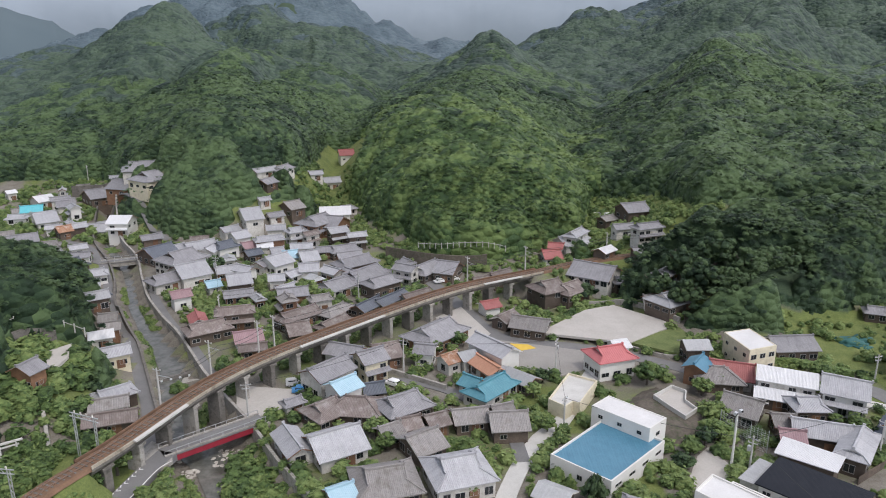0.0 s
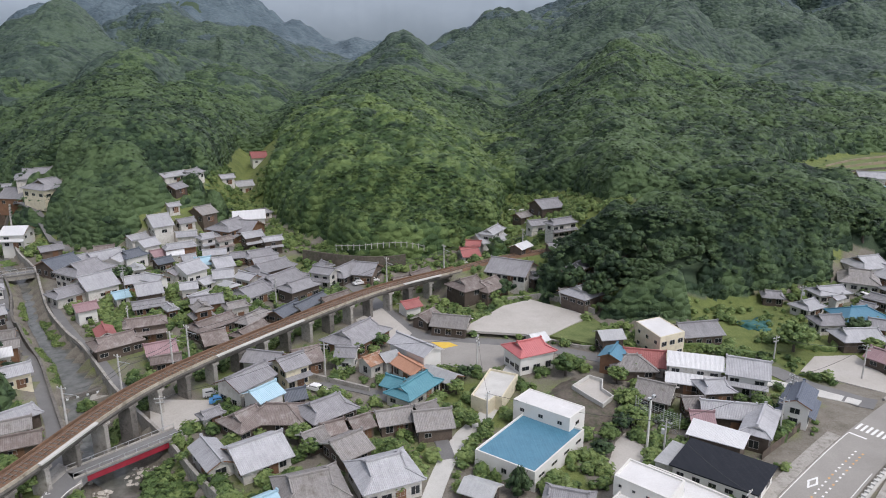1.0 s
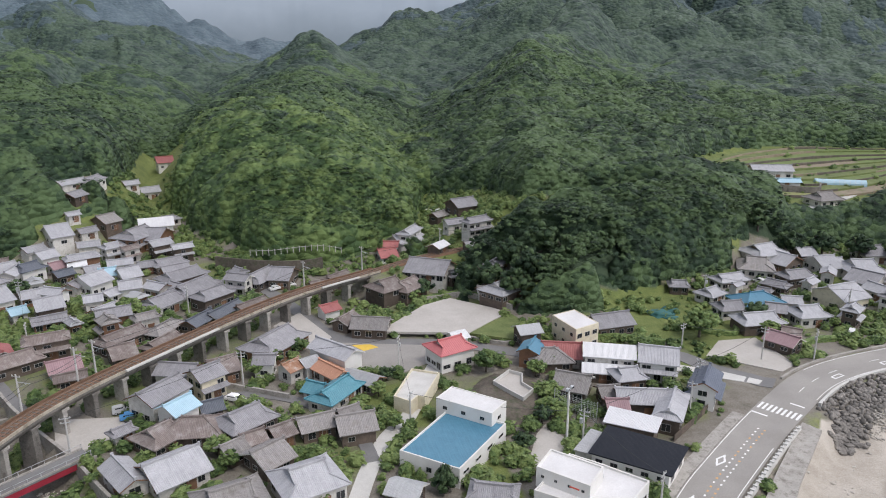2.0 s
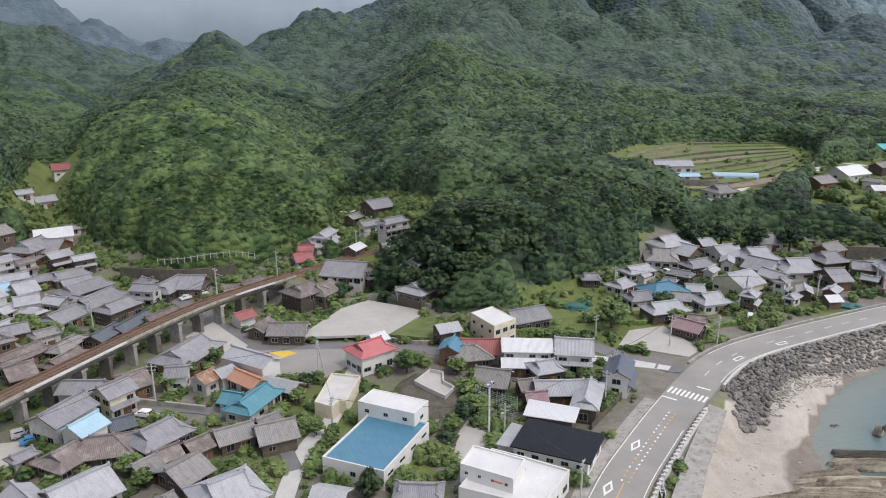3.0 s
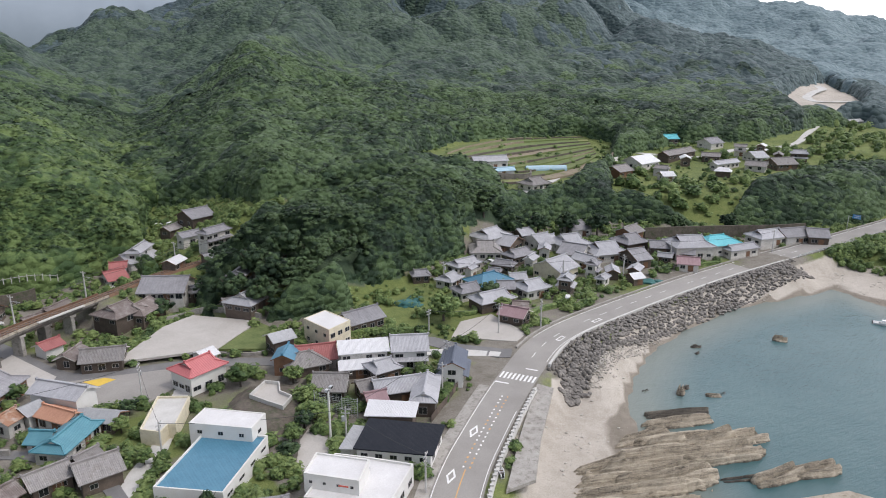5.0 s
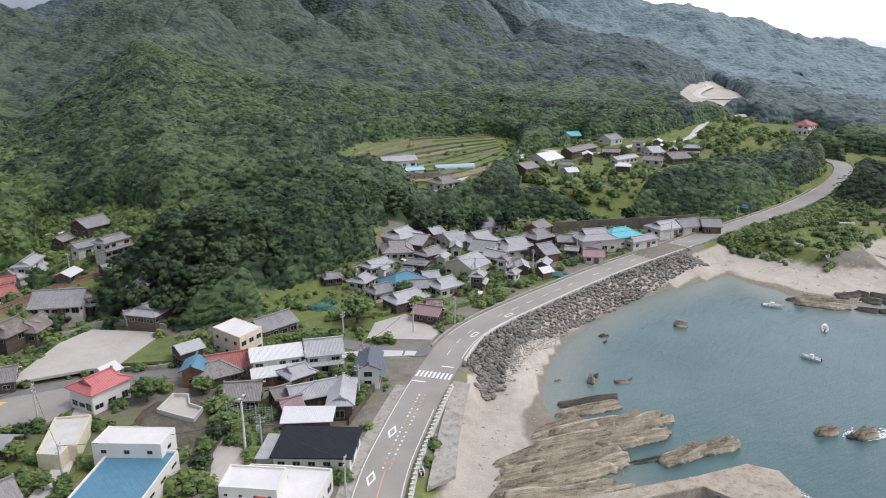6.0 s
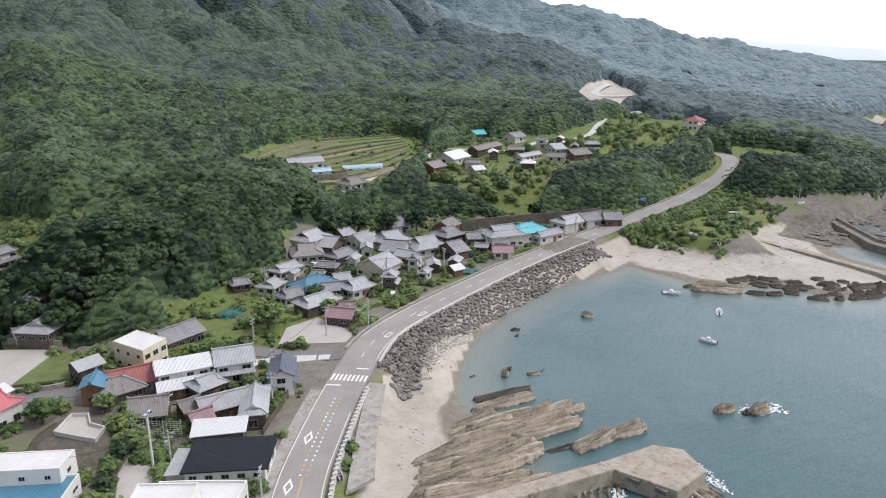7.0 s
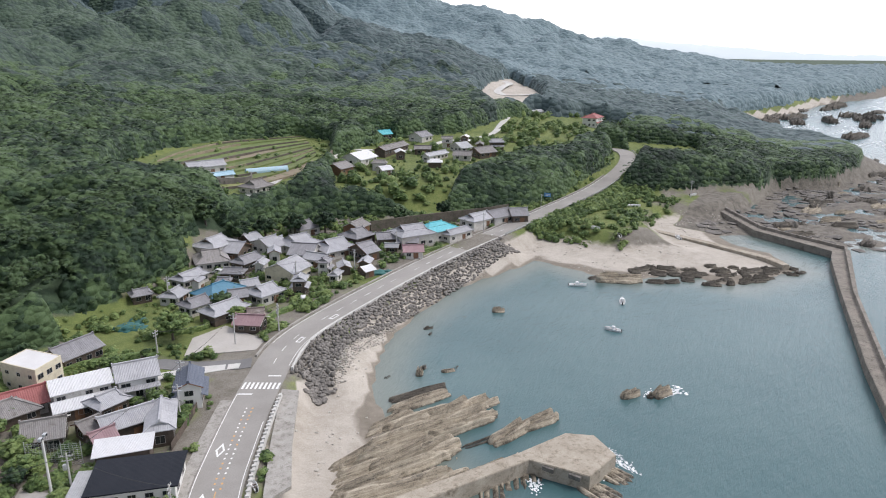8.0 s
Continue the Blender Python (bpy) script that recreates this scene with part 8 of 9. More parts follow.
def floodlight(x, y, height):
    """A tall white tapered mast with a lamp bracket and two flood lamps."""
    h = new("floodlight_mast")
    tagged(h, "tall white steel floodlight mast beside the hall yard", "floodlight")
    h.matrix_basis = pose(x, y, gz(x, y), 0, 0, 35)
    bm = bmesh.new()
    bmesh.ops.create_cone(bm, cap_ends=True, segments=12, radius1=0.24, radius2=0.13, depth=height + 0.6, matrix=Matrix.Translation((0, 0, height / 2 - 0.3)))
    part("mast", bm, M["white_wall"], h)
    box_part("bracket", -0.9, 0.9, -0.07, 0.07, height - 0.3, height - 0.16, M["steel"], h)
    for sx in (-0.7, 0.7):
        lamp = box_part("lamp", sx - 0.35, sx + 0.35, -0.35, 0.2, height - 0.14, height + 0.35, M["steel"], h, "grey flood lamp housing", 0.06)
        box_part("lens", sx - 0.28, sx + 0.28, -0.37, -0.352, height - 0.08, height + 0.28, M["glass"], lamp)
    box_part("base_plate", -0.45, 0.45, -0.45, 0.45, -0.3, 0.12, M["concrete"], h)


def ball_net(line, height):
    """A catch net between posts."""
    h = new("catch_net")
    tagged(h, "pale grey catch net on posts beside the trees", "net fence")
    pts = drape(resample(line, 2.4), 0)
    for p in pts:
        box_part("post", p[0] - 0.06, p[0] + 0.06, p[1] - 0.06, p[1] + 0.06, p[2] - 0.4, p[2] + height, M["steel"], h)
    for a, b in zip(pts, pts[1:]):
        a, b = Vector(a), Vector(b)
        pieces = [bar(a + Vector((0, 0, z)), b + Vector((0, 0, z)), 0.035, 0.035) for z in np.arange(0.2, height, 0.4)]
        pieces += [bar(a.lerp(b, q) + Vector((0, 0, 0.2)), a.lerp(b, q) + Vector((0, 0, height - 0.05)), 0.035, 0.035) for q in (0.2, 0.4, 0.6, 0.8)]
        attach("netting", build_mesh("netting", *merged(*pieces)), M["steel"], h)


floodlight(49.2, 105.8, 11.0)
ball_net([(52.0, 118.5), (55.0, 113.5), (57.5, 110.8)], 4.6)


# ---- cars ----
def car_meshes(kind):
    l, w, h = {"kei": (3.4, 1.48, 1.6), "sedan": (4.4, 1.7, 1.42), "van": (3.4, 1.48, 1.9)}[kind]
    a, b = l / 2, w / 2
    belt = 0.85
    prof = {"kei": [(-a, 0.3), (-a, belt + 0.1), (-a + 0.1, h - 0.1), (-a + 0.35, h), (0.25, h), (0.75, belt + 0.12), (a - 0.08, belt - 0.05), (a, 0.55), (a, 0.3)],
            "sedan": [(-a, 0.35), (-a, belt), (-a + 0.75, belt + 0.05), (-a + 1.35, h), (0.3, h), (1.0, belt + 0.05), (a - 0.1, belt - 0.12), (a, 0.55), (a, 0.35)],
            "van": [(-a, 0.3), (-a, h - 0.12), (-a + 0.15, h), (a - 0.75, h), (a - 0.2, belt + 0.1), (a, belt - 0.1), (a, 0.3)]}[kind]
    n = len(prof)
    v = [(x, y * (b if z < belt + 0.2 else b * 0.86), z) for y in (-1, 1) for x, z in prof]
    f = [tuple(range(n)), tuple(range(2 * n - 1, n - 1, -1))] + [(i, n + i, n + (i + 1) % n, (i + 1) % n) for i in range(n)]
    return l, w, h, build_mesh("body", v, f), prof, belt


def car(x, y, angle, kind, paint, where):
    l, w, h, body, prof, belt = car_meshes(kind)
    c = new("car")
    tagged(c, "small parked %s car %s" % (paint, where), "car", "parked cars")
    c.matrix_basis = pose(x, y, gz(x, y) + 0.12, 0, 0, angle)
    b = attach("body", body, PAINTS[paint], c)
    for sy in (-1, 1):
        y0 = sy * (w / 2 * 0.88)
        box_part("side_window", -l * 0.34, l * 0.1, min(y0, y0 + sy * 0.05), max(y0, y0 + sy * 0.05), belt + 0.12, h - 0.15, M["glass"], b)
        box_part("headlight", l / 2 - 0.05, l / 2 + 0.015, sy * w * 0.36 - 0.14, sy * w * 0.36 + 0.14, 0.58, 0.72, M["plaster"], b)
    box_part("roof_panel", -l * 0.3, l * 0.02, -w * 0.36, w * 0.36, h + 0.003, h + 0.02, PAINTS[paint], b)
    wx = l * 0.2 if kind != "van" else l * 0.36
    ws = build_mesh("windscreen", *bar((wx + 0.12, -w * 0.36, (belt + h) / 2 + 0.06), (wx + 0.12, w * 0.36, (belt + h) / 2 + 0.06), 0.16, 0.46))
    attach("windscreen", ws, M["glass"], b)
    for sx in (-1, 1):
        for sy in (-1, 1):
            bm = bmesh.new()
            bmesh.ops.create_cone(bm, cap_ends=True, segments=14, radius1=0.29, radius2=0.29, depth=0.2, matrix=Matrix.Rotation(radians(90), 4, "X"))
            wh = part("wheel", bm, M["rubber"], c)
            wh.matrix_basis = pose(sx * l * 0.3, sy * (w / 2 - 0.1), 0.29)
            bm = bmesh.new()
            bmesh.ops.create_cone(bm, cap_ends=True, segments=12, radius1=0.17, radius2=0.17, depth=0.22, matrix=Matrix.Rotation(radians(90), 4, "X"))
            part("rim", bm, M["steel"], wh)


car(-31.8, 137.0, 15, "kei", "silver", "at the edge of the gravel lot")
car(-29.4, 134.1, 12, "sedan", "blue", "at the edge of the gravel lot")
car(-28.0, 131.4, 10, "sedan", "dark", "at the edge of the gravel lot")
car(-10.1, 136.6, -35, "sedan", "white", "in a yard between houses")
car(-0.7, 203.6, 25, "sedan", "white", "behind the viaduct")
car(3.4, 205.2, 25, "kei", "white", "behind the viaduct")
car(148.3, 153.2, 70, "kei", "white", "among the shore houses")
car(137.9, 134.7, 40, "van", "white", "beside the coast road")
car(141.4, 174.6, 100, "kei", "white", "among the shore houses")
car(194.2, 143.6, 15, "van", "white", "beside the shore houses")
car(200, 141.5, 15, "kei", "silver", "beside the shore houses")
car(-90.5, 262, 20, "kei", "white", "on open ground by the river")
car(-95, 258.5, 20, "sedan", "silver", "on open ground by the river")
car(59, 262, 10, "kei", "white", "by the valley houses")
car(62, 258, 30, "kei", "white", "by the valley houses")
car(398.5, 141, 100, "kei", "dark", "on the climbing road")

# ---- small things ----
boat(68.6, 80.4, 60, 2.6, gz(69.8, 80.8) + 0.15, cabin=False)


def net_heap(x, y, r, seed, label):
    co, tri = crown_shape(500 + seed, 3, 0, 0.3, 0.3)
    ob = attach("fishing_net", raw_mesh("fishing_net", co * r, tri), M["net"])
    ob.matrix_basis = pose(x, y, gz(x, y) - 0.1)
    return tagged(ob, label, "fishing net", "net heaps")


for k, (x, y, r) in enumerate(((99.6, 160, 3.6), (103.6, 161.5, 3.0), (101.2, 157.4, 2.4), (170, 133, 2.8), (166.5, 135, 2.0), (173.5, 131.5, 1.8))):
    net_heap(x, y, r, k, "heap of teal fishing nets on the grass")


def hedge(line, width, height):
    """A clipped hedge with a leafy uneven face."""
    pts = drape(resample(line, 0.9), 0)
    h = sweep("hedge", pts, [(-width / 2, -0.2), (width / 2, -0.2), (width / 2 * 0.9, height * 0.85), (width / 4, height), (-width / 4, height), (-width / 2 * 0.9, height * 0.85)], M["shrub"])
    rr = np.random.RandomState(int(abs(line[0][0])))
    flat = np.empty(len(h.data.vertices) * 3, np.float32)
    h.data.vertices.foreach_get("co", flat)
    flat += rr.uniform(-0.12, 0.12, len(flat)).astype(np.float32)
    h.data.vertices.foreach_set("co", flat)
    h.data.attributes.new("tint", "FLOAT", "POINT").data.foreach_set("value", np.repeat(np.float32(0.5), len(h.data.vertices)))
    return tagged(h, "trimmed dark green garden hedge", "hedge", "hedges")


hedge([(74, 149), (82, 146.5), (90, 141)], 1.3, 1.5)
hedge([(66.5, 151), (70, 156), (77, 159)], 1.2, 1.4)
hedge([(103, 146), (110, 142.5), (113, 146)], 1.4, 1.3)
hedge([(50, 184.5), (61.5, 169.5)], 1.2, 1.6)
hedge([(40, 185.5), (49.5, 184.9)], 1.2, 1.6)
hedge([(118, 131), (126, 134), (132, 133.5)], 1.6, 1.4)
hedge([(186, 134.5), (196, 133.5), (204, 131.5)], 1.2, 1.2)
fence = new("garden_fence")
tagged(fence, "dark boarded garden fence beside the road", "fence")
pts = drape(resample([(68.5, 101.5), (82.5, 111.2), (87.5, 117)], 1.5), 0)
for k in range(len(pts) - 1):
    a, b = pts[k], pts[k + 1]
    attach("panel", build_mesh("panel", *bar((a[0], a[1], a[2] + 0.75), (b[0], b[1], b[2] + 0.75), 0.08, 1.5)), M["wood"], fence)
sign_post = new("road_sign")
tagged(sign_post, "blue overhead road sign on a grey steel arm", "road sign")
i = road_at(276, 120)
p = road_place(i, -5.6, 0)
sign_post.matrix_basis = pose(p[0], p[1], p[2], 0, 0, 0)
box_part("post", -0.09, 0.09, -0.09, 0.09, -0.4, 5.6, M["steel"], sign_post)
box_part("arm", -0.05, 0.05, -3.4, 0, 5.3, 5.45, M["steel"], sign_post)
box_part("board", -0.1, -0.04, -4.4, -1.4, 4.9, 6.5, PAINTS["blue"], sign_post, "blue direction board")
for k in range(2):
    box_part("text_bar", -0.12, -0.1, -4.1, -2.0, 5.3 + 0.6 * k, 5.5 + 0.6 * k, PAINTS["white"], sign_post, "white strip of lettering")


def crop_rows(x, y, angle, length, rows, gap, label="rows of low green vegetables in dark soil"):
    h = new("vegetable_plot")
    tagged(h, label, "vegetable plot")
    h.matrix_basis = pose(x, y, gz(x, y), 0, 0, angle)
    box_part("soil", -length / 2, length / 2, -gap, rows * gap, -0.4, 0.1, M["soil"], h)
    rr = random.Random(int(x * 10))
    for k in range(rows):
        v, f = [], []
        n = int(length / 0.5)
        for i in range(n + 1):
            q = 0.22 + 0.12 * rr.random()
            v += [(-length / 2 + i * length / n, k * gap - q, 0.1), (-length / 2 + i * length / n, k * gap + 0.1 * (rr.random() - 0.5), 0.25 + q), (-length / 2 + i * length / n, k * gap + q, 0.1)]
        for i in range(n):
            f += [(3 * i, 3 * i + 3, 3 * i + 4, 3 * i + 1), (3 * i + 1, 3 * i + 4, 3 * i + 5, 3 * i + 2)]
        attach("crop_ridge", build_mesh("crop_ridge", v, f), M["shrub"], h)


def tunnel(a, b, width, height, label):
    """A plastic tunnel greenhouse: a ribbed half barrel with end walls."""
    h = new("greenhouse")
    dx, dy = b[0] - a[0], b[1] - a[1]
    half = math.hypot(dx, dy) / 2
    cx, cy = (a[0] + b[0]) / 2, (a[1] + b[1]) / 2
    h.matrix_basis = pose(cx, cy, max(gz(*a), gz(*b), gz(cx, cy)), 0, 0, math.degrees(math.atan2(dy, dx)))
    tagged(h, label, "greenhouse")
    arc = [(width / 2 * math.cos(math.pi * i / 8), height * math.sin(math.pi * i / 8)) for i in range(9)]
    v, f = [], []
    for x in (-half, half):
        v += [(x, y, z) for y, z in arc] + [(x, width / -2, -1.5), (x, width / 2, -1.5)]
    f += [(i, i + 1, i + 12, i + 11) for i in range(10)] + [tuple(range(10, -1, -1)), tuple(range(11, 22))]
    attach("cover", build_mesh("cover", v, f), M["tile_pale_blue"], h)
    for k in range(int(half)):
        x = -half + 1 + k * 2
        pieces = [bar((x, arc[i][0] * 1.02, arc[i][1] * 1.02), (x, arc[i + 1][0] * 1.02, arc[i + 1][1] * 1.02), 0.08, 0.08) for i in range(8)]
        attach("hoop", build_mesh("hoop", *merged(*pieces)), M["steel"], h)


tunnel((219, 245), (236, 236), 4.0, 2.0, "long pale blue plastic tunnel greenhouse on the terrace")
M["soil"] = surface("tilled_soil", (0.09, 0.07, 0.05), (0.2, 0.165, 0.12), 0.4, 4.0, 0.95, 0.5)
crop_rows(5.5, 108.5, 25, 8, 6, 1.1)
crop_rows(-62, 186, 30, 9, 6, 1.2)
crop_rows(-118, 243, 30, 10, 6, 1.3)
crop_rows(-52, 296, 10, 16, 8, 2.0, "bright green paddy rows in the side valley")
crop_rows(108, 150, 45, 8, 5, 1.1)
def scatter(name, spots, shapes, material, label, category, seed=1, soft=False):
    """Many crowns joined into one mesh. spots: x, y, z of the crown's middle, radius, height ratio."""
    if not len(spots):
        return None
    rnd = np.random.RandomState(seed)
    pick = rnd.randint(0, len(shapes), len(spots))
    all_co, all_tri, tint, n = [], [], [], 0
    for k, (co, tri) in enumerate(shapes):
        rows = spots[pick == k]
        if not len(rows):
            continue
        a = rnd.rand(len(rows)) * 2 * math.pi
        c, s = np.cos(a)[:, None], np.sin(a)[:, None]
        r, tall = rows[:, 3:4], rows[:, 4:5]
        x = (co[None, :, 0] * c - co[None, :, 1] * s) * r + rows[:, 0:1]
        y = (co[None, :, 0] * s + co[None, :, 1] * c) * r + rows[:, 1:2]
        z = co[None, :, 2] * r * tall + rows[:, 2:3]
        all_co.append(np.stack([x, y, z], -1).reshape(-1, 3))
        tint.append(np.repeat(rnd.rand(len(rows)), len(co)))
        all_tri.append((tri[None] + (np.arange(len(rows)) * len(co))[:, None, None]).reshape(-1, 3) + n)
        n += len(rows) * len(co)
    me = raw_mesh(name, np.concatenate(all_co), np.concatenate(all_tri), soft)
    me.attributes.new("tint", "FLOAT", "POINT").data.foreach_set("value", np.concatenate(tint).astype(np.float32))
    return tagged(attach(name, me, material), label, category, "", "stuff")


def canopy(x, y, spread, tall):
    """Height of the leaf canopy above its foot: one dome for each tree, of uneven size, and which tree it is, 0 to 1."""
    i0, j0 = np.floor(x / spread).astype(int), np.floor(y / spread).astype(int)
    best, who = np.zeros(len(x)), np.zeros(len(x))
    for di in (-1, 0, 1):
        for dj in (-1, 0, 1):
            i, j = i0 + di, j0 + dj
            a, b, c = LATTICE[i % 256, j % 256], LATTICE[(i + 91) % 256, (j + 17) % 256], LATTICE[(i + 13) % 256, (j + 140) % 256]
            d = np.hypot(x - (i + 0.1 + 0.8 * a) * spread, y - (j + 0.1 + 0.8 * b) * spread) / (spread * (0.62 + 0.4 * c))
            dome = np.sqrt(np.clip(1 - d * d, 0, 1)) * tall * (0.65 + 0.7 * c)
            who = np.where(dome > best, (a * 7.3 + b * 3.1) % 1.0, who)
            best = np.maximum(best, dome)
    return best, who


def crown_height(x, y, spread, tall, sub):
    """The wood's upper surface: tree domes carrying smaller leaf masses, lowered on bluff and headland to fit the
    camera's view.
    """
    dome, who = canopy(x, y, spread, tall)
    lobes, _ = canopy(x + 3.1 * vnoise(x, y, 7), y + 3.1 * vnoise(x + 60, y, 7), sub, 0.46 * sub)
    stand = 3.0 + 2.6 * vnoise(x + 50, y, 34)
    view_low = smooth(76, 84, np.degrees(np.arctan2(x, y))) * smooth(700, 560, np.hypot(x, y))
    return (1 - 0.55 * view_low) * (stand + dome + lobes + 0.12 * sub * (vnoise(x, y, 0.55 * sub) - 0.5)) * (1 - 0.22 * bluff_edge(x, y)), who


def spray_shape(seed, sprays, size, squat=0.8, core=0.8):
    """A clump of leaf sprays round a lumpy core, unit radius, its foot left open."""
    rnd = np.random.RandomState(seed)
    bm = bmesh.new()
    bmesh.ops.create_icosphere(bm, subdivisions=1, radius=1.0)
    off = Vector(rnd.rand(3) * 50)
    co = [np.array(v.co * (core * (1.0 + 0.55 * noise.noise(v.co * 2.1 + off)))) * np.array([1, 1, squat]) for v in bm.verts]
    tri = [[v.index for v in f.verts] for f in bm.faces if f.normal.z > -0.2]
    bm.free()
    if not core:
        co, tri = [], []
    for _ in range(sprays):
        d = rnd.randn(3)
        d[2] = abs(d[2]) - 0.2
        d /= np.linalg.norm(d)
        c = d * np.array([1, 1, squat]) * rnd.uniform(0.7, 1.08)
        up = d * 0.45 + np.array([0, 0, 1.0]) + 0.32 * rnd.randn(3)
        u = np.cross(up, rnd.randn(3))
        u /= np.linalg.norm(u)
        w = np.cross(up, u)
        w /= np.linalg.norm(w)
        k = size * rnd.uniform(0.6, 1.35)
        n = len(co)
        co += [c - u * k, c - w * k * 0.6 + d * k * 0.15, c + u * k * 0.9, c + w * k * 0.7 - d * k * 0.2]
        tri += [[n, n + 1, n + 2], [n, n + 2, n + 3]]
    return np.array(co), np.array(tri)


def faces_camera(x, y):
    """The mountain sides that face the camera; sides turned away from it get no trees."""
    far = np.hypot(x, y)
    kx, ky = 14 * x / far, 14 * y / far
    return (ground_height(x + kx, y + ky) - ground_height(x - kx, y - ky)) > -9.0


def woodland(near, beyond, step, spread, tall, sub, classes, seed):
    """The canopy of the woods within view in a ring of the plan, one mesh for each wood or haze tone."""
    xs, ys = np.arange(-0.61 * beyond, beyond, step), np.arange(-30, beyond, step)
    gx, gy = np.meshgrid(xs, ys)
    far, az = np.hypot(gx, gy), np.degrees(np.arctan2(gx, gy))
    ring = (far >= near) & (far < beyond) & (az > -38) & (az < 94)
    x, y = gx[ring], gy[ring]
    rnd = np.random.RandomState(seed)
    x, y = x + rnd.uniform(-0.3, 0.3, len(x)) * step, y + rnd.uniform(-0.3, 0.3, len(y)) * step
    wood = wooded(x, y)
    if near < 500:
        wood &= free_of_houses(x, y, 1.6)
    if near > 300:
        wood &= faces_camera(x, y)
    high, who = crown_height(x, y, spread, tall, sub)
    # crowns round off towards the edge of the wood
    full = np.zeros(gx.shape)
    full[ring] = wood
    edge = full.copy()
    for _ in range(max(2, int(6.5 / step))):
        pad = np.pad(edge, 1, mode="edge")
        edge = np.minimum(full, (pad[:-2, 1:-1] + pad[2:, 1:-1] + pad[1:-1, :-2] + pad[1:-1, 2:]) / 4)
    z = ground_height(x, y) + np.where(wood, high * (0.04 + 0.96 * edge[ring] ** 0.75), -0.6)
    idx = np.full(gx.shape, -1)
    idx[ring] = np.arange(len(x))
    quads = np.stack([idx[:-1, :-1], idx[:-1, 1:], idx[1:, 1:], idx[1:, :-1]], -1).reshape(-1, 4)
    quads = quads[(quads >= 0).all(1)]
    quads = quads[wood[quads].any(1)]
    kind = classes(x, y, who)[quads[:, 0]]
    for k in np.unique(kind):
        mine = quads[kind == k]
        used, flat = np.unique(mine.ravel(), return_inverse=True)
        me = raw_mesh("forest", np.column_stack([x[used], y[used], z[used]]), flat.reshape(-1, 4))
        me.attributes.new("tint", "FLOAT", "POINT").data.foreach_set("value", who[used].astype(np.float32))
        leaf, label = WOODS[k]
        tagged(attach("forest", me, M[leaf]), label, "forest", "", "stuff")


def leaf_spots(step, near, beyond, seed, radius, spread, tall, sub, gap=2.0):
    """Places for loose leaf clumps on the canopy within a ring of the plan."""
    rnd = np.random.RandomState(seed)
    x, y = np.meshgrid(np.arange(-0.61 * beyond, beyond, step), np.arange(-30, beyond, step))
    x, y = x.ravel(), y.ravel()
    far, az = np.hypot(x, y), np.degrees(np.arctan2(x, y))
    keep = (far >= near) & (far < beyond) & (az > -37) & (az < 93)
    x, y = x[keep], y[keep]
    x, y = x + rnd.uniform(-0.5, 0.5, len(x)) * step, y + rnd.uniform(-0.5, 0.5, len(y)) * step
    keep = wooded(x, y)
    if beyond > 300:
        keep &= faces_camera(x, y)
    x, y = x[keep], y[keep]
    keep = free_of_houses(x, y, gap)
    x, y = x[keep], y[keep]
    r = radius * rnd.uniform(0.6, 1.3, len(x))
    high, who = crown_height(x, y, spread, tall, sub)
    if beyond < 500:
        ring = ((2.2, 0), (-2.2, 0), (0, 2.2), (0, -2.2), (4.4, 0), (-4.4, 0), (0, 4.4), (0, -4.4))
        edge = sum(wooded(x + a, y + b).astype(float) for a, b in ring) / 8
        edge = np.clip((edge - 0.45) / 0.55, 0, 1)
        high = high * (0.06 + 0.94 * edge ** 0.8) + 0.7 * (edge < 0.95)
    return np.column_stack([x, y, ground_height(x, y) + high - 0.15 * r, r, rnd.uniform(0.7, 1.0, len(x))]), who


LEAFY = [spray_shape(80 + k, 20, 0.36, 0.75, 0.74) for k in range(10)]
LOOSE = [spray_shape(20 + k, 8, 0.36, 0.5, 0.0) for k in range(10)]
SMALL = [spray_shape(60 + k, 24, 0.30, 0.9, 0.86) for k in range(10)]


# 2 to 5 differ by painted haze, not by kind of tree
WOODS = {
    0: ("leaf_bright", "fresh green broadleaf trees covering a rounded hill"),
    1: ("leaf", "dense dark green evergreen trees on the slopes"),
    2: ("leaf_haze_thin", "dense green forest on the lower mountain side, tinted for haze"),
    3: ("leaf_haze_mid", "dense green forest on the upper mountain side, coloured paler for haze"),
    4: ("leaf_haze_far", "forest on the far ridges, coloured blue-green for haze"),
    5: ("leaf_haze_valley", "forest on the mountain behind the valley, mist put into its colour"),
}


def wood_haze_kinds(x, y, who):
    """Fresh green on the dome, evergreens low down, then foliage tinted for haze by distance."""
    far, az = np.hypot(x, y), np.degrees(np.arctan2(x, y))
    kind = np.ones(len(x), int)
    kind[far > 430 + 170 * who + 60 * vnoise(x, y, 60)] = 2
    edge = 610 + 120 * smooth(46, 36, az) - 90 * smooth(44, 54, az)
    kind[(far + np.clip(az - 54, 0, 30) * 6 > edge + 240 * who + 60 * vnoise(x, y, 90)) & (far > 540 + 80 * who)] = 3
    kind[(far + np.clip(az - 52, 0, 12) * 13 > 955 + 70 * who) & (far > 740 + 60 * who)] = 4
    # the painted haze starts nearer towards the coast
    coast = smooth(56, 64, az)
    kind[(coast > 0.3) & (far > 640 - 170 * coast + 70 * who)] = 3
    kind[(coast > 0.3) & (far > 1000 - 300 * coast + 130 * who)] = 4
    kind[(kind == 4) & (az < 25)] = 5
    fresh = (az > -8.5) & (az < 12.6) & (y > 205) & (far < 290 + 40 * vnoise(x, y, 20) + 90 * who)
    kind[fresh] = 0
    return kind


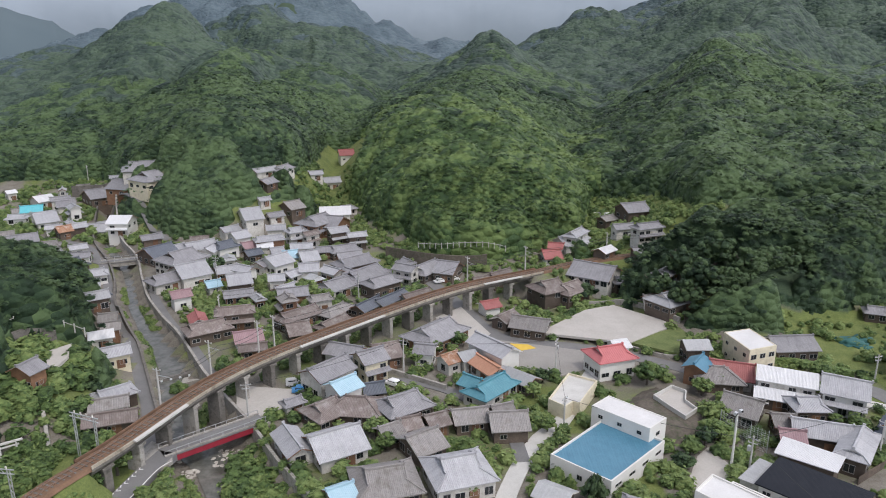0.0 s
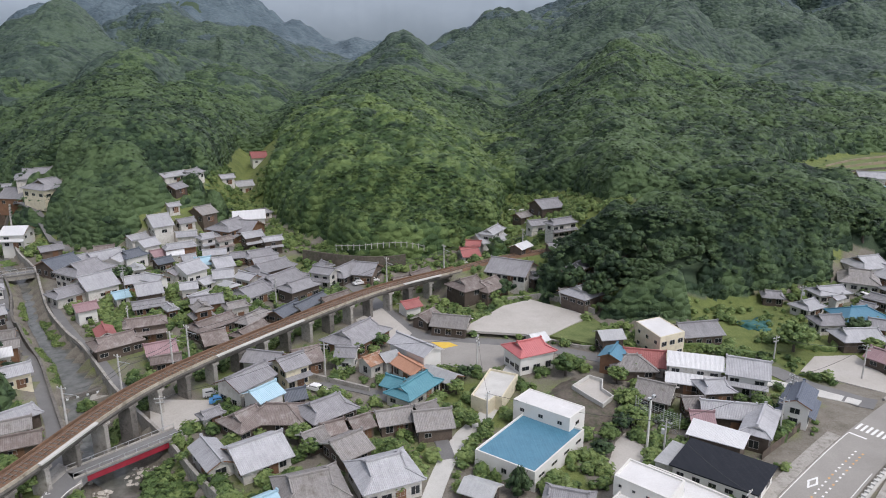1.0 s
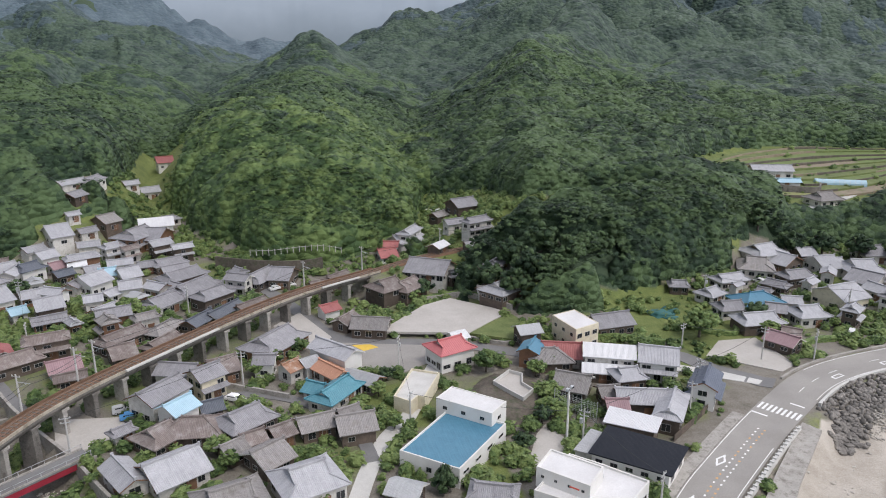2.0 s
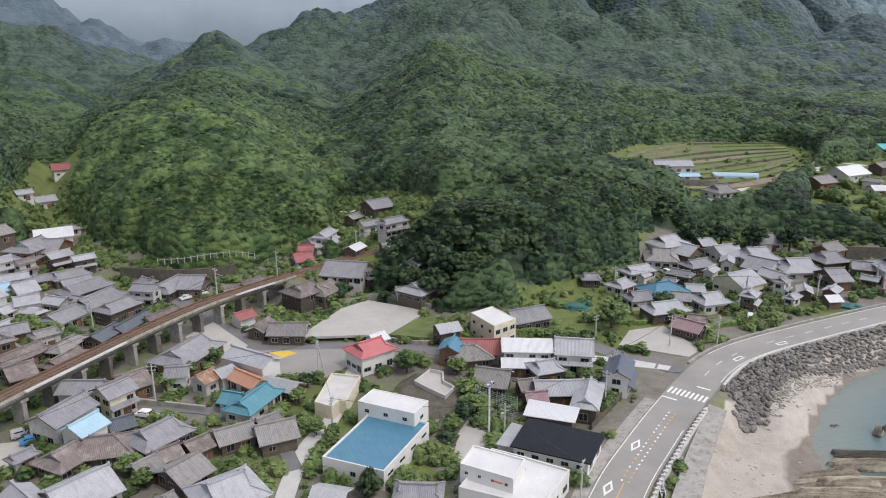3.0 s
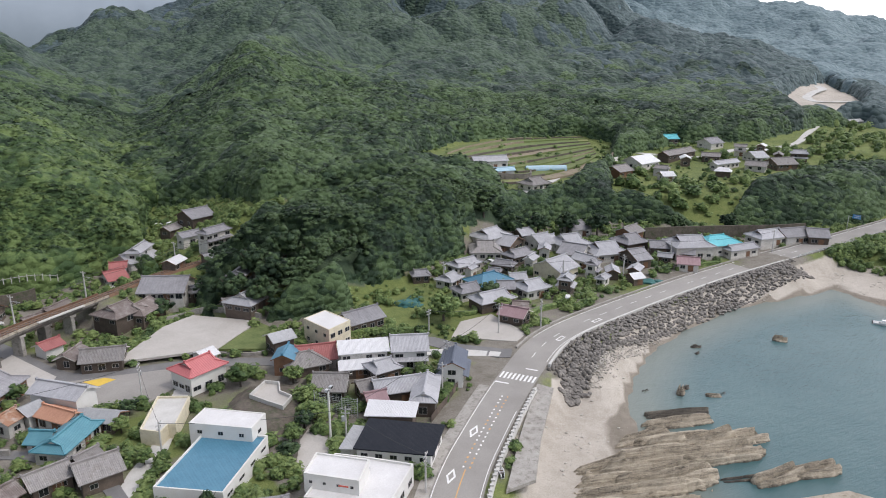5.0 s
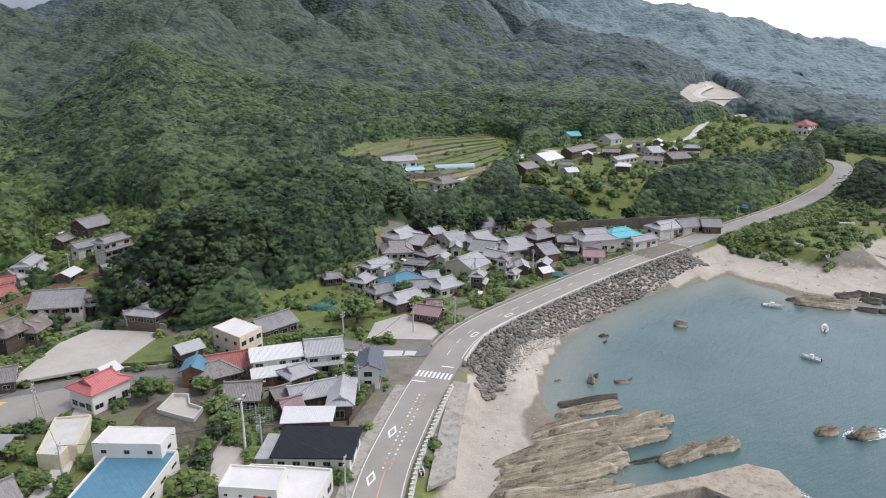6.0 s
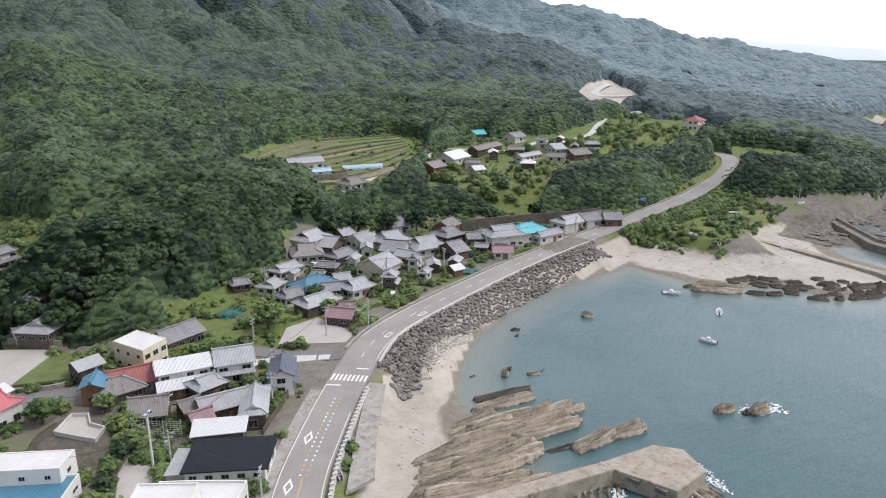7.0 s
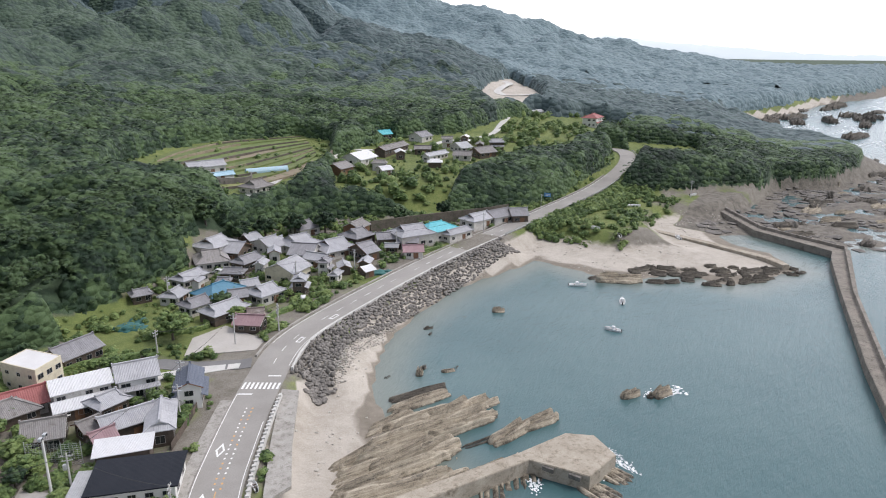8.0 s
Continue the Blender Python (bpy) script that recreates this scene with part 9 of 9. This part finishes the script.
woodland(95, 266, 0.9, 10.0, 5.6, 2.8, wood_haze_kinds, 2)
woodland(258, 492, 1.5, 10.0, 5.4, 3.4, wood_haze_kinds, 3)
woodland(478, 1056, 2.8, 12.0, 5.6, 5.5, wood_haze_kinds, 5)
woodland(1034, 1850, 5.2, 18.0, 7.0, 9.0, wood_haze_kinds, 7)
close_spots, who = leaf_spots(1.5, 95, 262, 12, 1.15, 10.0, 5.6, 2.8, 1.2)
kinds = wood_haze_kinds(close_spots[:, 0], close_spots[:, 1], who)
for k in (0, 1):
    scatter("forest", close_spots[kinds == k], LEAFY, M[WOODS[k][0]], "loose leaf clumps of the trees close behind the houses", "forest", 7 + k)
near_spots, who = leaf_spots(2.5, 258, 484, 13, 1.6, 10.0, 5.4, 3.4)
kinds = wood_haze_kinds(near_spots[:, 0], near_spots[:, 1], who)
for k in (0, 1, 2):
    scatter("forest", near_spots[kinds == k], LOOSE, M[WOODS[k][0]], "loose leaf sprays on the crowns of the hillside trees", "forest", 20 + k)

# ---- shrubs in gardens, on banks and along the shore slope ----
THICKETS = [
    ([(66, 176), (86, 174), (87, 167), (80, 165), (65, 168)], 1.7),
    ([(-83, 173), (-75.3, 161.5), (-68.6, 149.5), (-66.8, 150.5), (-72.6, 162), (-80.5, 173)], 0.55), ([(-84.6, 190), (-74.2, 174), (-76.6, 173), (-86.8, 190)], 0.5), ([(-98.5, 207), (-91, 192), (-92.3, 191.4), (-99.6, 206)], 0.5),
    ([(-59.6, 143), (-56, 142.5), (-56, 139), (-59, 139)], 0.8), ([(-50, 134), (-45.8, 131), (-41.4, 122.5), (-44.4, 118.5), (-49, 124)], 0.7), ([(-47.3, 106), (-45, 108.5), (-38.5, 99), (-38, 88), (-46, 86), (-47.8, 95), (-47.4, 103)], 0.85),
    ([(-58, 104), (-54, 112), (-52.6, 106), (-54.4, 96.5), (-56.6, 88), (-60, 82), (-61.5, 88)], 0.9), ([(-38, 112), (-34.5, 116), (-31, 108), (-27, 100), (-31, 100), (-34, 105)], 0.6),
    ([(-38, 118), (-30, 113), (-18, 96), (-26, 90), (-37, 104)], 1.5), ([(-80, 100), (-74, 112), (-67, 110), (-68, 94), (-76, 88)], 1.3), ([(-46, 97), (-44, 103), (-36, 92), (-40, 86)], 0.9),
    ([(-36, 134), (-20, 150), (2, 172), (5, 168), (-14, 147), (-30, 131)], 1.2), ([(17, 106), (24, 120), (18, 124), (11, 112)], 1.3), ([(42, 111), (53, 113), (56, 124), (50, 128), (44, 118)], 1.5),
    ([(28, 190), (48, 200), (80, 210), (84, 203), (62, 196), (40, 188)], 1.3), ([(242, 117), (300, 110), (345, 110), (372, 114), (392, 104), (350, 92), (318, 99), (292, 107), (266, 112)], 1.9),
    ([(-58, 190), (-40, 196), (-28, 186), (-38, 178), (-56, 180)], 1.5), ([(-62, 112), (-57, 122), (-66, 128), (-74, 118)], 1.6), ([(-84, 108), (-72, 120), (-74, 140), (-92, 128)], 2.2),
    ([(74, 106), (84, 113), (86, 119), (78, 120), (70, 108)], 1.3), ([(372, 128), (392, 140), (382, 165), (340, 160), (310, 135), (300, 128), (345, 126)], 2.2), ([(56, 150), (62, 160), (66, 150), (60, 146)], 1.2),
    ([(-92, 190), (-84, 176), (-70, 150), (-73, 148), (-88, 172), (-96, 190)], 0.8), ([(-140, 262), (-128, 252), (-120, 262), (-132, 276)], 1.6), ([(-165, 250), (-140, 232), (-132, 240), (-158, 262)], 1.6)]


sea_bank = [i for i in range(road_at(248, 124), road_at(398, 132), 8)]
THICKETS.append(([road_place(i, 7.0)[:2] for i in sea_bank] + [road_place(i, 15.0)[:2] for i in reversed(sea_bank)], 1.4))


def clear_of_ways(x, y):
    ok = np.ones(len(x), bool)
    for line, width in LANES.values():
        ok &= to_line(x, y, line)[0] > width / 2 + 0.9
    for key, (corners, material, lift) in PADS.items():
        ok &= ~inside(x, y, corners)
    ok &= (to_line(x, y, COAST_ROAD)[0] > 6.2) & (to_line(x, y, RAIL)[0] > 3.2)
    return ok & ~inside(x, y, SEA) & ~inside(x, y, BARE_SITE)


def shrubs():
    rnd = np.random.RandomState(17)
    x, y = rnd.uniform(-200, 330, 44000), rnd.uniform(80, 345, 44000)
    lush = vnoise(x, y, 13) + 0.5 * vnoise(x + 7, y, 4)
    slope = (ground_height(x, y) > 6.9) & (x > 50)
    keep = (lush > np.where(slope, 0.36, 0.54)) & clear_of_ways(x, y) & (to_line(x, y, SEA, True)[0] > 22) & ~wooded(x, y)
    d, s = to_line(x, y, RIVER)
    keep &= d > np.interp(s, range(len(RIVER)), [r[2] for r in RIVER]) + 1.0
    field = np.zeros(len(x), bool)
    for area, share in ((TERRACES, 0.96), (UPPER_FIELDS, 0.86), (HEAD_FIELD, 0.9), (GARDEN, 0.72)):
        field |= inside(x, y, area) & (rnd.rand(len(x)) < share)
    keep &= ~field
    x, y = x[keep], y[keep]
    keep = free_of_houses(x, y, 0.4)
    x, y = x[keep], y[keep]
    r = 0.45 + 1.35 * rnd.rand(len(x)) ** 1.6
    rows = [np.column_stack([x, y, ground_height(x, y) + r * 0.5, r, rnd.uniform(0.8, 1.3, len(x))])]
    for area, size in THICKETS:
        xs, ys = [p[0] for p in area], [p[1] for p in area]
        n = int((max(xs) - min(xs)) * (max(ys) - min(ys)) / (size * size * (0.7 if size > 0.7 else 0.4)))
        x, y = rnd.uniform(min(xs), max(xs), n), rnd.uniform(min(ys), max(ys), n)
        keep = inside(x, y, area) & clear_of_ways(x, y)
        x, y = x[keep], y[keep]
        keep = free_of_houses(x, y, 0.3)
        x, y = x[keep], y[keep]
        r = size * rnd.uniform(0.6, 1.3, len(x))
        rows.append(np.column_stack([x, y, ground_height(x, y) + r * 0.55, r, rnd.uniform(0.8, 1.3, len(x))]))
    spots = np.concatenate(rows)
    half = rnd.rand(len(spots)) < 0.5
    scatter("shrubs", spots[half], SMALL, M["shrub"], "green garden shrubs and thickets between the houses", "shrubs", 8)
    scatter("shrubs", spots[~half], SMALL, M["shrub_fresh"], "fresh green bushes along banks and yards", "shrubs", 9)
    # scattered trees on the upper fields
    x, y = rnd.uniform(232, 500, 520), rnd.uniform(150, 245, 520)
    keep = inside(x, y, UPPER_FIELDS) & (vnoise(x, y, 22) > 0.52) & clear_of_ways(x, y)
    x, y = x[keep], y[keep]
    keep = free_of_houses(x, y, 1.5)
    x, y = x[keep], y[keep]
    r = rnd.uniform(1.4, 3.4, len(x))
    scatter("shrubs", np.column_stack([x, y, ground_height(x, y) + r * 0.6, r, rnd.uniform(0.9, 1.3, len(x))]), SMALL, M["shrub_fresh"], "scattered trees and bushes on the upper fields", "shrubs", 10)


shrubs()


# ---- armour stones on the revetment, the nearest as single stones ----
def armour():
    rnd = np.random.RandomState(23)
    shapes = []
    for k in range(8):
        bm = bmesh.new()
        bmesh.ops.create_icosphere(bm, subdivisions=1, radius=1.0)
        co = np.array([v.co[:] for v in bm.verts]) * rnd.uniform(0.72, 1.15, (len(bm.verts), 1)) * np.array([1.15, 0.85, 0.75])
        tri = np.array([[v.index for v in f.verts] for f in bm.faces])
        bm.free()
        shapes.append((co, tri))
    g = new("revetment")
    tagged(g, "sloping revetment of piled grey armour stones", "revetment", "", "structure")
    meshes = []
    for co, tri in shapes:
        me = raw_mesh("stone", co, tri, False)
        me.materials.append(M["armour"])
        meshes.append(me)
    start, end = road_at(100, 110), road_at(228, 124)
    rest, count = [], 0
    for i in range(start, end, 2):
        p, nrm = ROAD_LINE[i], ROAD_SIDE[i]
        for row in range(10):
            off = 5.9 + row * 0.88 + rnd.uniform(-0.3, 0.3)
            x, y = p[0] + nrm[0] * off + rnd.uniform(-0.4, 0.4), p[1] + nrm[1] * off + rnd.uniform(-0.4, 0.4)
            z = max(min(5.0 - (off - 6.0) * 0.62, 4.9), gz(x, y) + 0.1) + rnd.uniform(-0.15, 0.35)
            if z < -0.3 or inside(np.array([x]), np.array([y]), SEA)[0] and z < 0.2:
                continue
            r = rnd.uniform(0.48, 0.84)
            rest.append((x, y, z, r))
    # the blunt end of the heap above the beach
    for k in range(130):
        a, q = rnd.uniform(-0.3, 1.6), rnd.uniform(0, 1) ** 0.6
        x, y = 104 - 3.5 * q + 6 * rnd.rand(), 104 - 8.5 * q * math.cos(a - 0.5)
        rest.append((x, y, max(gz(x, y), 4.8 - 5.0 * q) + 0.2, rnd.uniform(0.6, 0.95)))
    joined = []
    for x, y, z, r in rest:
        if count < 300 and x < 150:
            o = new("stone", meshes[rnd.randint(8)])
            o.parent = g
            o.matrix_basis = pose(x, y, z, rnd.uniform(0, 360), rnd.uniform(0, 360), rnd.uniform(0, 360)) @ Matrix.Diagonal((r, r, r, 1))
            count += 1
        else:
            joined.append((x, y, z, r, 1.0))
    ob = scatter("stones", np.array(joined), shapes, M["armour"], "piled grey armour stones", "stones", 12)
    del ob["category"]
    ob.data.polygons.foreach_set("use_smooth", np.zeros(len(ob.data.polygons), bool))
    ob.parent = g



def riverbed():
    """Loose pale stones on the gravel bars of the river."""
    rnd = np.random.RandomState(31)
    shapes = []
    for k in range(6):
        bm = bmesh.new()
        bmesh.ops.create_icosphere(bm, subdivisions=1, radius=1.0)
        co = np.array([v.co[:] for v in bm.verts]) * rnd.uniform(0.7, 1.15, (len(bm.verts), 1)) * np.array([1.2, 0.9, 0.6])
        shapes.append((co, np.array([[v.index for v in f.verts] for f in bm.faces])))
        bm.free()
    x, y = rnd.uniform(-52, -15, 7000), rnd.uniform(80, 122, 7000)
    d, s = to_line(x, y, RIVER)
    half = np.interp(s, range(len(RIVER)), [r[2] for r in RIVER])
    keep = (d < half - 0.6) & (vnoise(x, y, 5) > 0.52)
    x, y = x[keep], y[keep]
    r = 0.14 + 0.5 * rnd.rand(len(x)) ** 4
    bx, by = rnd.uniform(80, 330, 9000), rnd.uniform(60, 112, 9000)
    gap, _ = to_line(bx, by, SEA, True)
    on_beach = ~inside(bx, by, SEA) & (ground_height(bx, by) < 4.0) & (vnoise(bx, by, 4) > 0.55) & (gap > 1.0)
    bx, by = bx[on_beach], by[on_beach]
    x, y, r = np.concatenate([x, bx]), np.concatenate([y, by]), np.concatenate([r, 0.1 + 0.4 * rnd.rand(len(bx)) ** 5])
    ob = scatter("stones", np.column_stack([x, y, ground_height(x, y) + 0.12 * r, r, np.ones(len(x))]), shapes, M["river_stone"], "pale rounded stones on the river bed and the beach", "stones", 33)
    ob.data.polygons.foreach_set("use_smooth", np.zeros(len(ob.data.polygons), bool))

    toe = [i for i in range(road_at(100, 110), road_at(200, 125))]
    pick = rnd.choice(toe, 2600)
    off = 13.2 + 3.6 * rnd.rand(len(pick)) ** 1.5 + rnd.uniform(-0.6, 0.6, len(pick))
    x, y = ROAD_LINE[pick, 0] + ROAD_SIDE[pick, 0] * off, ROAD_LINE[pick, 1] + ROAD_SIDE[pick, 1] * off
    dry = ~inside(x, y, SEA)
    x, y = x[dry], y[dry]
    r = 0.12 + 0.3 * rnd.rand(len(x)) ** 2
    ob = scatter("rubble", np.column_stack([x, y, ground_height(x, y) + 0.1 * r, r, np.ones(len(x))]), shapes, M["river_stone"], "pale rubble at the toe of the revetment", "stones", 34)

    x, y = rnd.uniform(300, 520, 2600), rnd.uniform(-40, 66, 2600)
    lift = ground_height(x, y)
    keep = (lift > -0.6) & (lift < 2.2) & (vnoise(x, y, 12) > 0.42) & (to_line(x, y, [(341, 63), (308, 40), (291, 8)])[0] > 6)
    x, y = x[keep], y[keep]
    r = 0.7 + 2.4 * rnd.rand(len(x)) ** 2
    ob = scatter("reef", np.column_stack([x, y, np.maximum(lift[keep], -0.15), r, rnd.uniform(0.35, 0.6, len(x))]), shapes, M["armour"], "dark rocks of a tidal reef outside the breakwater", "reef", 35)
    ob.data.polygons.foreach_set("use_smooth", np.zeros(len(ob.data.polygons), bool))


riverbed()
armour()
